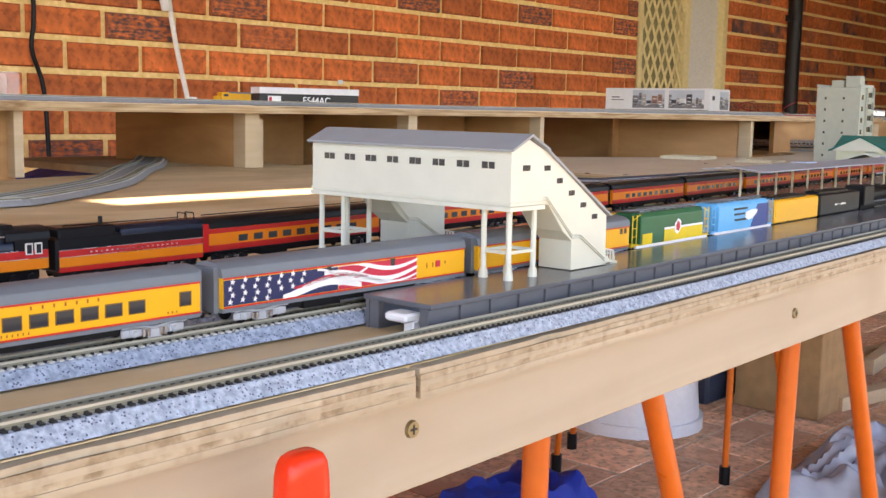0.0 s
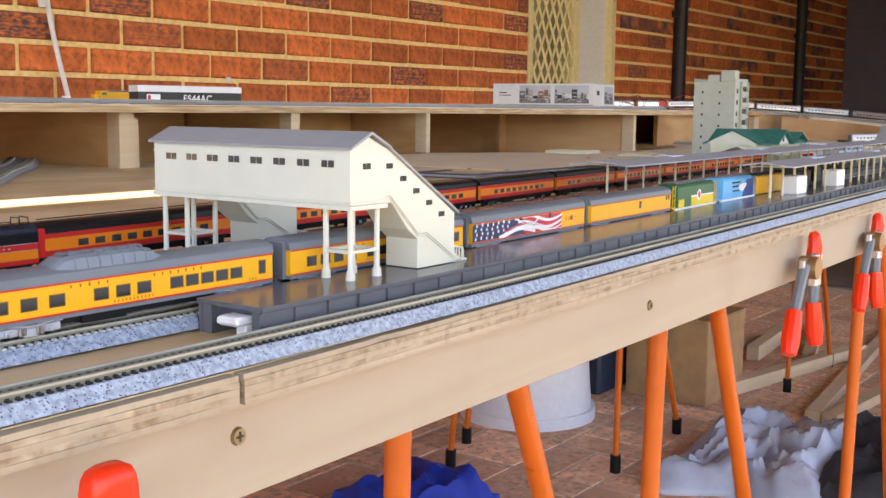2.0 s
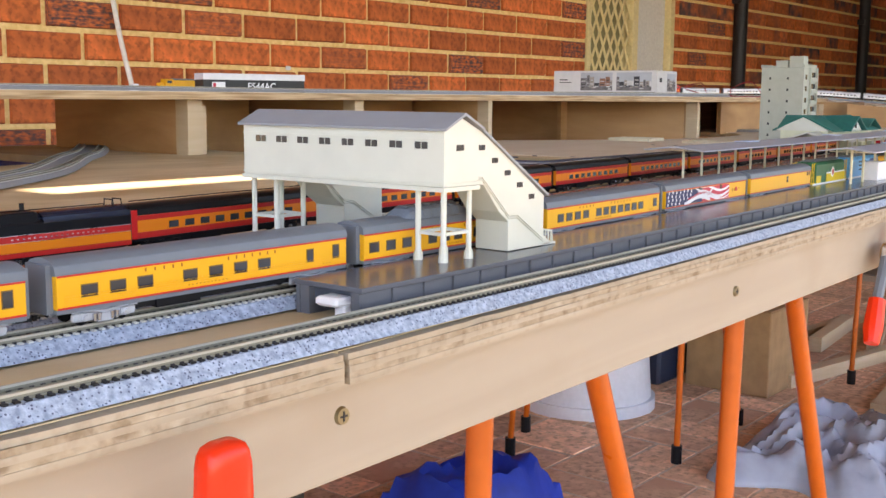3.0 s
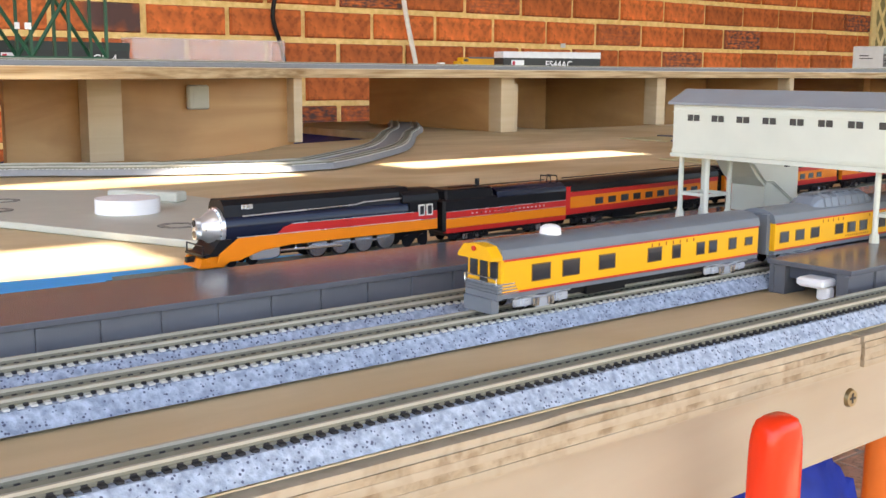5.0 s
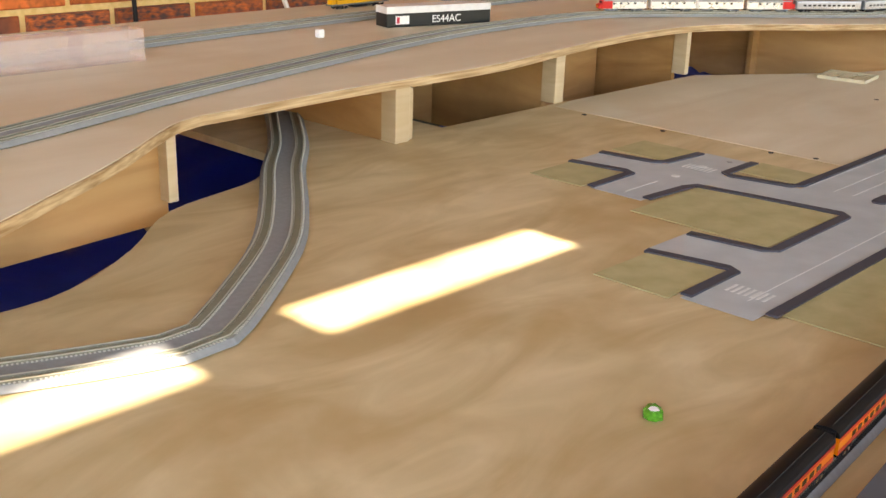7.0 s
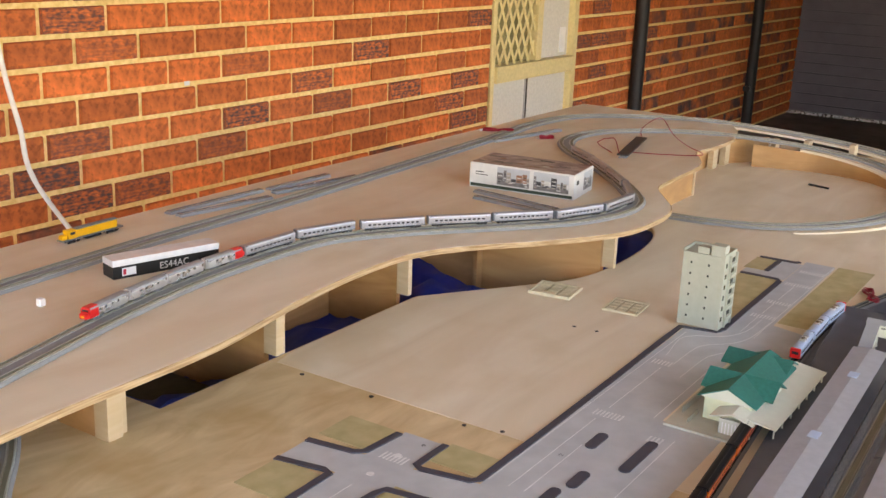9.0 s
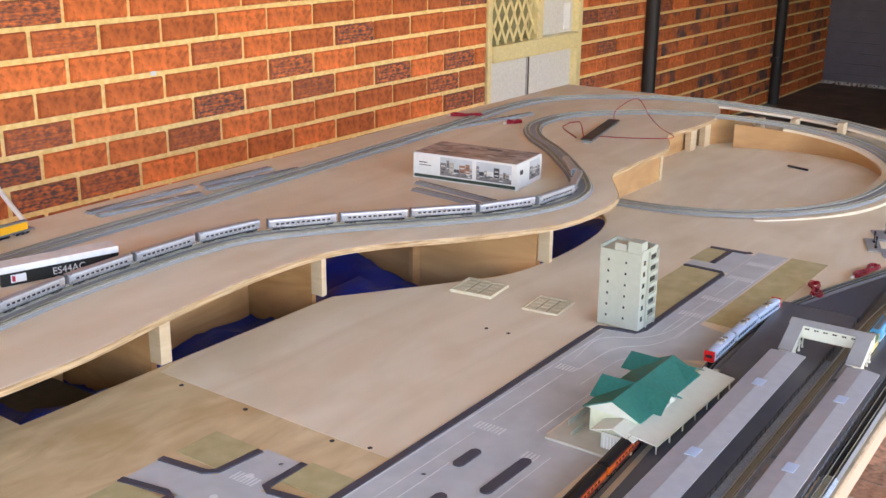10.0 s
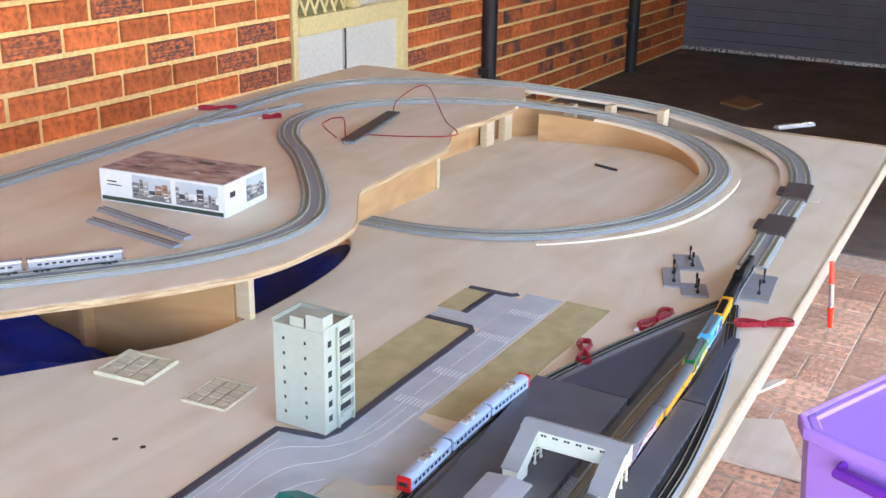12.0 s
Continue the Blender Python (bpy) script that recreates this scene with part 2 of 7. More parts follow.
# ---- mesh helpers ----
class Mesh:
    def __init__(self):
        self.v, self.f = [], []

    def add(self, vs, fs):
        n = len(self.v)
        self.v += [tuple(p) for p in vs]
        self.f += [tuple(i + n for i in f) for f in fs]
        return self

    def box(self, x0, y0, z0, x1, y1, z1):
        return self.add([(x, y, z) for x in (x0, x1) for y in (y0, y1) for z in (z0, z1)],
                        [(0, 1, 3, 2), (4, 6, 7, 5), (0, 4, 5, 1), (2, 3, 7, 6), (0, 2, 6, 4), (1, 5, 7, 3)])

    def cbox(self, x0, y0, z0, x1, y1, z1, c):
        """A box with its upright and lying edges cut off by c."""
        vs, fs = [], []
        for z, k in ((z0, c), (z0 + c, 0), (z1 - c, 0), (z1, c)):
            vs += [(x0 + k + c, y0 + k, z), (x1 - k - c, y0 + k, z), (x1 - k, y0 + k + c, z), (x1 - k, y1 - k - c, z), (x1 - k - c, y1 - k, z), (x0 + k + c, y1 - k, z), (x0 + k, y1 - k - c, z), (x0 + k, y0 + k + c, z)]
        for r in range(3):
            fs += [(r * 8 + i, r * 8 + (i + 1) % 8, r * 8 + 8 + (i + 1) % 8, r * 8 + 8 + i) for i in range(8)]
        fs += [tuple(range(7, -1, -1)), tuple(range(24, 32))]
        return self.add(vs, fs)

    def tube(self, pts, r, n=6):
        """A round bar along points; r is one radius or one for each point."""
        pts = [Vector(p) for p in pts]
        vs, fs = [], []
        for i, p in enumerate(pts):
            d = (pts[min(i + 1, len(pts) - 1)] - pts[max(i - 1, 0)]).normalized()
            a = d.cross(Vector((0, 0, 1)) if abs(d.z) < 0.9 else Vector((1, 0, 0))).normalized()
            b = d.cross(a)
            k = r[i] if isinstance(r, (list, tuple)) else r
            vs += [p + (a * math.cos(2 * math.pi * j / n) + b * math.sin(2 * math.pi * j / n)) * k for j in range(n)]
        for i in range(len(pts) - 1):
            fs += [(i * n + j, i * n + n + j, i * n + n + (j + 1) % n, i * n + (j + 1) % n) for j in range(n)]
        fs += [tuple(range(n)), tuple(range((len(pts) - 1) * n, len(pts) * n))[::-1]]
        return self.add(vs, fs)

    def prism(self, poly, z0, z1):
        """A flat outline (x, y) raised from z0 to z1."""
        n = len(poly)
        if sum(poly[i][0] * poly[(i + 1) % n][1] - poly[(i + 1) % n][0] * poly[i][1] for i in range(n)) < 0:
            poly = poly[::-1]
        return self.add([(x, y, z0) for x, y in poly] + [(x, y, z1) for x, y in poly],
                        [tuple(range(n))[::-1], tuple(range(n, 2 * n))] + [(i, (i + 1) % n, n + (i + 1) % n, n + i) for i in range(n)])

    def bar(self, prof, x0, x1):
        """A section (y, z) drawn along x."""
        n = len(prof)
        return self.add([(x0, y, z) for y, z in prof] + [(x1, y, z) for y, z in prof],
                        [tuple(range(n)), tuple(range(n, 2 * n))[::-1]] + [(i, n + i, n + (i + 1) % n, (i + 1) % n) for i in range(n)])

    def sidewall(self, prof, y0, y1):
        """A section (x, z) drawn along y."""
        n = len(prof)
        return self.add([(x, y0, z) for x, z in prof] + [(x, y1, z) for x, z in prof],
                        [tuple(range(n)), tuple(range(n, 2 * n))[::-1]] + [(i, n + i, n + (i + 1) % n, (i + 1) % n) for i in range(n)])

    def sweep(self, path, prof):
        """A section (sideways, up) drawn along a path that lies nearly flat."""
        path = [Vector(p) for p in path]
        n = len(prof)
        vs, fs = [], []
        for i, p in enumerate(path):
            d = path[min(i + 1, len(path) - 1)] - path[max(i - 1, 0)]
            s = Vector((-d.y, d.x, 0)).normalized()
            vs += [p + s * u + Vector((0, 0, w)) for u, w in prof]
        for i in range(len(path) - 1):
            fs += [(i * n + j, i * n + n + j, i * n + n + (j + 1) % n, i * n + (j + 1) % n) for j in range(n)]
        fs += [tuple(range(n)), tuple(range((len(path) - 1) * n, len(path) * n))[::-1]]
        return self.add(vs, fs)

    def move(self, m):
        self.v = [tuple(m @ Vector(p)) for p in self.v]
        return self

    def data(self, name, mat, smooth=False):
        me = bpy.data.meshes.new(name)
        me.from_pydata(self.v, [], self.f)
        bm = bmesh.new()
        bm.from_mesh(me)
        bmesh.ops.recalc_face_normals(bm, faces=bm.faces)
        bm.to_mesh(me)
        bm.free()
        me.materials.append(mat)
        if smooth:
            me.shade_smooth()
            me.set_sharp_from_angle(angle=radians(35))
        return me


def part(name, mesh, mat, parent=None, label="", smooth=False, bevel=0.0):
    ob = new(name, mesh.data(name, mat, smooth) if isinstance(mesh, Mesh) else mesh)
    ob.parent = parent
    if label:
        ob["label"] = label
    if bevel:
        bv = ob.modifiers.new("edge", "BEVEL")
        bv.width, bv.segments, bv.limit_method = bevel, 2, "ANGLE"
    return ob


def thing(name, label, category, m=None, group="", kind=""):
    ob = new(name)
    ob.empty_display_size = 0.02
    if m is not None:
        ob.matrix_world = m
    return tagged(ob, label, category, group, kind)


def solid(name, mesh, mat, label, category="", group="", kind="", smooth=False, bevel=0.0):
    return tagged(part(name, mesh, mat, None, "", smooth, bevel), label, category, group, kind)


def glide(pts, step=0.02):
    """A smooth line through points."""
    P = [Vector(p) for p in pts]
    P = [2 * P[0] - P[1]] + P + [2 * P[-1] - P[-2]]
    out = []
    for i in range(1, len(P) - 2):
        a, b, c, d = P[i - 1:i + 3]
        n = max(1, int((c - b).length / step))
        for k in range(n):
            t = k / n
            out.append(0.5 * (2 * b + (c - a) * t + (2 * a - 5 * b + 4 * c - d) * t * t + (3 * b - a - 3 * c + d) * t ** 3))
    return out + [P[-2]]


def along(path, s):
    """The place and heading at s metres along a path."""
    for a, b in zip(path, path[1:]):
        d = (b - a).length
        if s <= d or b is path[-1]:
            return a + (b - a) * (s / d if d else 0), (b - a).normalized()
        s -= d


def lean(x):
    """How far the station's lines have drifted from the front edge's first direction."""
    return 0.0 if x < 0 else 0.038 * x * x / 0.6 if x < 0.3 else 0.038 * (x - 0.15)
# ---- the carport: ground, brick wall, roof, roller door ----
WALL_Y = 2.76
COURSE, LEN = 0.0975, 0.258

ground = solid("ground", Mesh().box(-6, -8, -0.2, 30, 14, -0.012), DARK_GROUND, "unseen ground round the brick paving, dark to limit bounced light", kind="structure")
garage_floor = solid("floor", Mesh().box(5.4, -0.75, -0.011, 10.6, 3.6, 0.004), CONCRETE, "dark dusty concrete garage floor", kind="structure")
wall = solid("wall_north", Mesh().box(-2.2, WALL_Y + 0.012, -0.1, 4.62, WALL_Y + 0.12, 2.6), MORTAR, "red brick wall with raked yellow mortar", kind="structure")
wall_pier = solid("wall_north_garage", Mesh().box(5.6, WALL_Y + 0.052, -0.1, 10.4, WALL_Y + 0.16, 2.6), MORTAR, "shaded red brick wall running into the garage", kind="structure")
lintel = solid("wall_north_lintel", Mesh().box(4.62, WALL_Y + 0.012, 2.05, 5.6, WALL_Y + 0.12, 2.6), MORTAR, "mortar backing over the window", kind="structure")
ceiling_m = Mesh()
# unseen sheet roof, its narrow gaps placed so sun falls on the board
dx, dy = sun_dir.x / sun_dir.z * 1.72, sun_dir.y / sun_dir.z * 1.72
gy0, gy1 = 0.642 + dy, 0.726 + dy
gy0n, gy1n = 0.285 + dy, 0.385 + dy
holes = [(-0.75 + dx, 0.145 + dx), (0.258 + dx, 0.61 + dx)]
ceiling_m.box(-2.0, -2.3, 2.52, 10.6, gy0n, 2.55)
ceiling_m.box(-2.0, gy0n, 2.52, -0.46 + dx, gy1n, 2.55)
ceiling_m.box(-0.145 + dx, gy0n, 2.52, 10.6, gy1n, 2.55)
ceiling_m.box(-2.0, gy1n, 2.52, 10.6, gy0, 2.55)
ceiling_m.box(-2.0, gy1, 2.52, 10.6, WALL_Y + 0.3, 2.55)
ceiling_m.box(-2.0, gy0, 2.52, holes[0][0], gy1, 2.55)
ceiling_m.box(holes[0][1], gy0, 2.52, holes[1][0], gy1, 2.55)
ceiling_m.box(holes[1][1], gy0, 2.52, 10.6, gy1, 2.55)
ceiling = solid("ceiling", ceiling_m, ROOFMAT, "unseen sheet roof over the table, gaps placed to shape the sun patches", kind="structure")
# side wall out of view, added to keep the garage dark
garage_side = solid("wall_south_garage", Mesh().box(5.45, -0.9, -0.1, 10.6, -0.75, 2.6), MORTAR, "unseen side wall added to keep light out of the garage", kind="structure")

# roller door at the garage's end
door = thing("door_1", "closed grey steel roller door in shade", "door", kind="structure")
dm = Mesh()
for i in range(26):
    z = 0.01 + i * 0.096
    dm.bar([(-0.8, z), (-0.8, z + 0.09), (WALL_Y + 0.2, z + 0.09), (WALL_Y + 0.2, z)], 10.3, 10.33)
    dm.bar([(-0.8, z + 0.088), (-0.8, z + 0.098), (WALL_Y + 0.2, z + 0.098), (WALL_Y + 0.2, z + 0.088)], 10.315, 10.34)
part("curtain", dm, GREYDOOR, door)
part("bottom_rail", Mesh().box(10.27, -0.8, 0.004, 10.35, WALL_Y + 0.2, 0.03), SILVER, door, "pale metal bottom rail")
part("end_wall", Mesh().box(10.36, -0.9, -0.1, 10.5, WALL_Y + 0.2, 2.6), MORTAR, door)

# black downpipes on the far wall
for x in (6.5, 8.9):
    pm = Mesh().tube([(x, WALL_Y + 0.0, 0), (x, WALL_Y + 0.0, 2.5)], 0.045, 12)
    for z in (0.35, 1.5):
        pm.box(x - 0.06, WALL_Y - 0.02, z, x + 0.06, WALL_Y + 0.05, z + 0.04)
    solid("downpipe", pm, BLACKPIPE, "black downpipe on the shaded brick wall", "pipe", smooth=True)

# window with a security grille above and white panels below
window = thing("window_1", "cream aluminium window with diamond security grille", "window", kind="structure")
wy = WALL_Y + 0.03
X0, X1, ZB, ZR, ZT = 4.63, 5.59, 0.40, 0.83, 2.05


def bar_box(x0, z0, x1, z1, d0=-0.03, d1=0.05):
    return Mesh().box(x0, wy + d0, z0, x1, wy + d1, z1)


part("window_frame", bar_box(X0, ZB, X0 + 0.035, ZT).box(X1 - 0.05, wy - 0.03, ZB, X1, wy + 0.05, ZT).box(X0 + 0.035, wy - 0.03, ZT - 0.05, X1 - 0.05, wy + 0.05, ZT), CREAM, window, bevel=0.004)
part("transom", bar_box(X0 + 0.035, ZR - 0.035, X1 - 0.05, ZR + 0.05, -0.045), CREAM, window, bevel=0.004)
part("mullion", bar_box(5.10, ZR + 0.05, 5.16, ZT - 0.05), CREAM, window, bevel=0.004)
part("lower_mullion", bar_box(5.06, ZB, 5.075, ZR - 0.035, 0.0, 0.04), STEEL, window)
part("pane", Mesh().box(5.16, wy + 0.012, ZR + 0.05, X1 - 0.05, wy + 0.02, ZT - 0.05), PANE_WHITE, window, "pale blind behind the glass")
part("pane", Mesh().box(X0 + 0.035, wy + 0.03, ZR + 0.05, 5.10, wy + 0.034, ZT - 0.05), flat("dim_glass", (0.33, 0.30, 0.16), 0.2), window)
part("pane", Mesh().box(X0 + 0.035, wy + 0.012, ZB, 5.06, wy + 0.02, ZR - 0.035), PANE_WHITE, window)
part("pane", Mesh().box(5.075, wy + 0.012, ZB, X1 - 0.05, wy + 0.02, ZR - 0.035), PANE_WHITE, window)
gm = Mesh()
gx0, gx1, gz0, gz1 = X0 + 0.035, 5.10, ZR + 0.05, ZT - 0.05
for sgn in (1, -1):
    k = -14
    while k < 26:
        a = gx0 + k * 0.075
        pts = []
        for zz in (gz0, gz1):
            pts.append((a + sgn * (zz - gz0) * 0.55, zz))
        (xa, za), (xb, zb) = pts
        lo, hi = gx0, gx1
        tt = [0.0, 1.0]
        if xb != xa:
            ta, tb = sorted(((lo - xa) / (xb - xa), (hi - xa) / (xb - xa)))
            tt = [max(0, ta), min(1, tb)]
        if tt[1] > tt[0]:
            p = [(xa + (xb - xa) * q, wy - 0.012 + 0.004 * sgn, za + (zb - za) * q) for q in tt]
            gm.tube(p, 0.0075, 4)
        k += 1
part("grille", gm, CREAM, window, "diamond security grille")
part("sticker", Mesh().box(5.44, wy + 0.004, 0.90, 5.50, wy + 0.0116, 1.04), WHITE, window)
solid("wall_window_base", Mesh().box(4.62, WALL_Y + 0.0, -0.1, 5.6, WALL_Y + 0.1, 0.40), MORTAR, "masonry under the window", kind="structure")

# ---- lower board and upper deck ----
back_edge = glide([(-0.9, 0.86, 0), (-0.35, 0.90, 0), (0.05, 0.885, 0), (0.16, 0.895, 0), (0.26, 0.955, 0), (0.36, 1.04, 0), (0.51, 1.083, 0), (0.60, 1.16, 0)], 0.03)
back_edge = [(p.x, p.y) for p in back_edge] + [(0.60, 1.55), (0.90, 1.55), (0.90, 1.135), (1.22, 1.137), (1.60, 1.137)]
back_edge += [(p.x, p.y) for p in glide([(1.62, 1.135, 0), (1.835, 0.995, 0), (1.967, 0.924, 0), (2.149, 0.903, 0), (2.38, 0.925, 0), (2.52, 1.0, 0), (2.56, 1.15, 0)], 0.03)] + [(2.56, 1.75), (4.0, 1.75)]


def front_y(x):
    return 0.022 + (0.0335 * x if x > 0 else 0.0)


outline = [(-0.9, 0.022), (0.0, front_y(0)), (0.4, front_y(0.4))] + [(4.02, 0.157)] + [(4.02, 1.75)] + back_edge[::-1][1:]
table = thing("layout_table", "plywood model railway baseboard with pine edge boards on trestles", "table")
part("lower_board", Mesh().prism(outline, T0 - 0.011, T0), PLY, table, "honey-coloured plywood baseboard")
# the paler sheet beyond the joint lies flush, a hair proud
seam = [(1.155, front_y(1.155) + 0.003), (3.99, 0.160), (3.99, 1.72), (2.58, 1.72), (2.58, 1.15)] + [(x, y - 0.004) for x, y in back_edge[::-1] if 1.16 < x < 2.56] + [(1.16, 1.12)]
part("far_board", Mesh().prism(seam, T0 - 0.004, T0 + 0.0006), PLY2, table, "paler plywood sheet")
for i, (x, y) in enumerate(((1.05, 0.73), (1.145, 1.05), (1.145, 0.9), (1.148, 0.72), (1.165, 0.66), (1.15, 0.55), (1.664, 0.787), (1.668, 0.74))):
    part("board_screw", Mesh().tube([(x, y, T0), (x, y, T0 + 0.0012)], 0.004, 8), INK, table)
rl = random.Random(21)
for a, b in ((-0.9, -0.0122), (-0.0095, 1.3), (1.303, 2.6), (2.603, 4.0)):
    n = max(8, int((b - a) / 0.012))
    for k in range(5):
        z1 = T0 - 0.0005 - k * 0.0023
        outer, deep = [], 0.0062 - 0.0002 * (k % 2) - (0.0007 if k == 0 else 0.0)
        for i in range(n + 1):
            x = a + (b - a) * i / n
            chip = rl.uniform(0.0, 0.00025) + (rl.uniform(0.0004, 0.0013) if k in (0, 1) and rl.random() < 0.12 else 0.0)
            outer.append((x, front_y(x) - deep + chip))
        part("ply_layer", Mesh().prism(outer + [(b, front_y(b)), (a, front_y(a))], z1 - 0.00225, z1), PLY_DARK if k % 2 else PLY_PALE, table, "raw layered plywood edge")
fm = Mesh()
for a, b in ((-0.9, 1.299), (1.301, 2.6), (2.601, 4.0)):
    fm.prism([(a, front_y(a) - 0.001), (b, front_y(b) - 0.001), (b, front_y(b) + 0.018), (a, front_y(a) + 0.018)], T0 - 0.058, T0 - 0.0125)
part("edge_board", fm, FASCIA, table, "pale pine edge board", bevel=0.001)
part("edge_board", Mesh().box(4.0, 0.16, T0 - 0.058, 4.02, 1.75, T0 - 0.0118), PINE, table)
for x in (0.0, 1.0, 2.0, 3.0):
    part("cross_beam", Mesh().box(x, front_y(x) + 0.02, T0 - 0.056, x + 0.02, 0.84, T0 - 0.0125), PINE, table)
for x, z in ((-0.008, 0.775), (0.366, 0.770), (0.745, 0.775), (1.4, 0.772)):
    sm = Mesh().tube([(x, front_y(x) + 0.0, z), (x, front_y(x) - 0.0015, z)], [0.0036, 0.0031], 18)
    screw = part("screw", sm, flat("brass_screw", (0.26, 0.22, 0.13), 0.35, metal=0.8), table, "brass countersunk screw", smooth=True)
    ym = front_y(x) - 0.0017
    part("cross_slot", Mesh().box(x - 0.0019, ym, z - 0.0004, x + 0.0019, ym + 0.0004, z + 0.0004).box(x - 0.0004, ym - 0.00005, z - 0.0019, x + 0.0004, ym + 0.00035, z + 0.0019), INK, screw)

deck_front = glide([(-0.75, 0.80, 0), (-0.5, 0.79, 0), (-0.2, 0.785, 0), (0.0, 0.80, 0), (0.16, 0.89, 0), (0.25, 0.95, 0), (0.385, 1.052, 0), (0.47, 1.066, 0), (0.66, 1.08, 0), (0.97, 1.087, 0), (1.21, 1.127, 0), (1.42, 1.15, 0), (1.60, 1.142, 0), (1.735, 1.08, 0), (1.885, 0.97, 0), (2.065, 0.873, 0), (2.22, 0.855, 0), (2.35, 0.87, 0), (2.46, 0.935, 0), (2.56, 0.993, 0), (2.71, 1.005, 0), (2.93, 1.014, 0), (3.05, 1.06, 0), (3.13, 1.10, 0), (3.29, 1.085, 0), (3.47, 1.09, 0)], 0.03)
deck_out = [(p.x, p.y) for p in deck_front] + [(3.62, 1.13), (3.80, 1.225), (3.78, 1.82), (1.9, 1.815), (-0.75, 1.74)]
deck = thing("upper_deck", "raised curved plywood deck on pine posts and boards", "shelf")
part("deck_top", Mesh().prism(deck_out, DK - 0.012, DK), PLY2, deck, "pale plywood deck with a wavy cut edge")
part("deck_lip", Mesh().sweep([(p.x, p.y, DK) for p in deck_front], [(0.002, -0.0123), (-0.0025, -0.012), (-0.0025, -0.0008), (0.002, -0.0008)]), EDGE, deck, "raw plywood edge")
# posts with a board running back from each
POSTS = [(-0.42, 0.83, 0.02), (0.376, 1.066, 0.013), (0.772, 1.104, 0.028), (1.178, 1.138, 0.024), (1.605, 1.15, 0.014), (2.075, 0.893, 0.014), (2.93, 1.026, 0.014)]
for i, (x, y, w) in enumerate(POSTS):
    part("post", Mesh().box(x, y, T0 - (0.0 if i else 0.05), x + w, y + 0.03, DK - 0.012), PINE, deck, bevel=0.001)
    d = 0.24 if i in (1, 2, 3, 4) else 0.2
    part("cross_board", Mesh().box(x + 0.002, y + 0.031, T0 - 0.13, x + 0.014, y + 0.03 + d * 1.4, DK - 0.0125), PANEL, deck, "brown plywood board under the deck")
    if i in (2,):
        part("post", Mesh().box(x + w + 0.001, y + 0.008, T0, x + w + 0.014, y + 0.03, DK - 0.022), PINE, deck)
# long boards set back under the deck
part("back_board", Mesh().box(0.86, 1.50, T0 - 0.13, 1.60, 1.512, DK - 0.0125), PANEL, deck)
part("back_board", Mesh().box(1.20, 1.36, T0 - 0.3, 1.60, 1.372, DK - 0.0125), PANEL, deck)
part("back_board", Mesh().box(0.81, 1.42, T0 - 0.3, 1.17, 1.432, DK - 0.0125), PANEL, deck)
part("back_board", Mesh().box(2.0, 1.22, T0 - 0.13, 2.9, 1.232, DK - 0.0125), PANEL, deck)
cb = Mesh().prism([(2.5, 1.03), (2.93, 1.03), (2.93, 1.042), (2.5, 1.042)], T0 - 0.002, DK - 0.0125)
part("curved_board", cb, PANEL, deck)
cb = Mesh().prism([(1.99, 1.46), (2.072, 0.925), (2.083, 0.927), (2.001, 1.462)], T0 - 0.13, DK - 0.0125)
part("curved_board", cb, PANEL, deck)
# left end box under the deck, with a socket
lb = Mesh().prism([(0.0, 1.045), (0.386, 1.085), (0.386, 1.097), (0.0, 1.057)], 0.772, DK - 0.0125)
part("left_board", lb, PANEL, deck, "warm brown board with a socket")
part("left_cleat", Mesh().box(0.085, 1.025, 0.79, 0.125, 1.052, DK - 0.0125), PINE, deck)
part("apron_board", Mesh().sweep([(-0.6, 0.905, 0), (0.05, 0.893, 0), (0.16, 0.905, 0), (0.25, 0.955, 0)], [(-0.002, 0.68), (-0.002, T0 - 0.0115), (0.008, T0 - 0.0115), (0.008, 0.68)]), PANEL, deck)
solid("wall_socket", Mesh().cbox(0.222, 1.047, 0.846, 0.252, 1.054, 0.876, 0.002).box(0.229, 1.0465, 0.853, 0.245, 1.0475, 0.869).move(Matrix.Translation((0.237, 1.0655, 0)) @ Matrix.Rotation(0.103, 4, "Z") @ Matrix.Translation((-0.237, -1.054, 0))), PLATE, "small white socket plate on the brown board", "socket")
# pine blocks in the opening of the far loop
for x, y in ((3.36, 1.12), (3.45, 1.11), (3.66, 1.0), (3.72, 0.9), (3.75, 0.75)):
    part("loop_post", Mesh().box(x, y, T0, x + 0.045, y + 0.02, DK - 0.02), PINE, deck)

ring = glide([(2.98, 1.10, 0), (3.12, 1.16, 0), (3.30, 1.15, 0), (3.45, 1.15, 0), (3.56, 1.08, 0), (3.66, 1.03, 0)], 0.04)
part("ring_board", Mesh().sweep([(p.x, p.y, 0) for p in ring], [(-0.006, T0), (-0.006, DK - 0.0125), (0.006, DK - 0.0125), (0.006, T0)]), PANEL, deck, "brown board closing the deck by the loop")

# ---- trestles ----
def trestle(legs, bar, top=T0 - 0.0585):
    t = thing("trestle", "orange enamelled steel trestle with black rubber feet", "trestle", group="trestles under the table")
    part("top_bar", Mesh().cbox(bar[0], bar[1], top - 0.0365, bar[0] + 0.16, bar[1] + 0.035, top, 0.004), ORANGELEG, t)
    for x0, y0, x1, y1 in legs:
        leg = part("leg", Mesh().tube([(x0, y0, top - 0.021), (x1, y1, 0.03)], [0.0090, 0.0077], 14), ORANGELEG, t, smooth=True)
        part("foot", Mesh().tube([(x1, y1, 0.045), (x1, y1, 0.0)], 0.0135, 10), BLACK, leg, "black rubber foot")
    return t


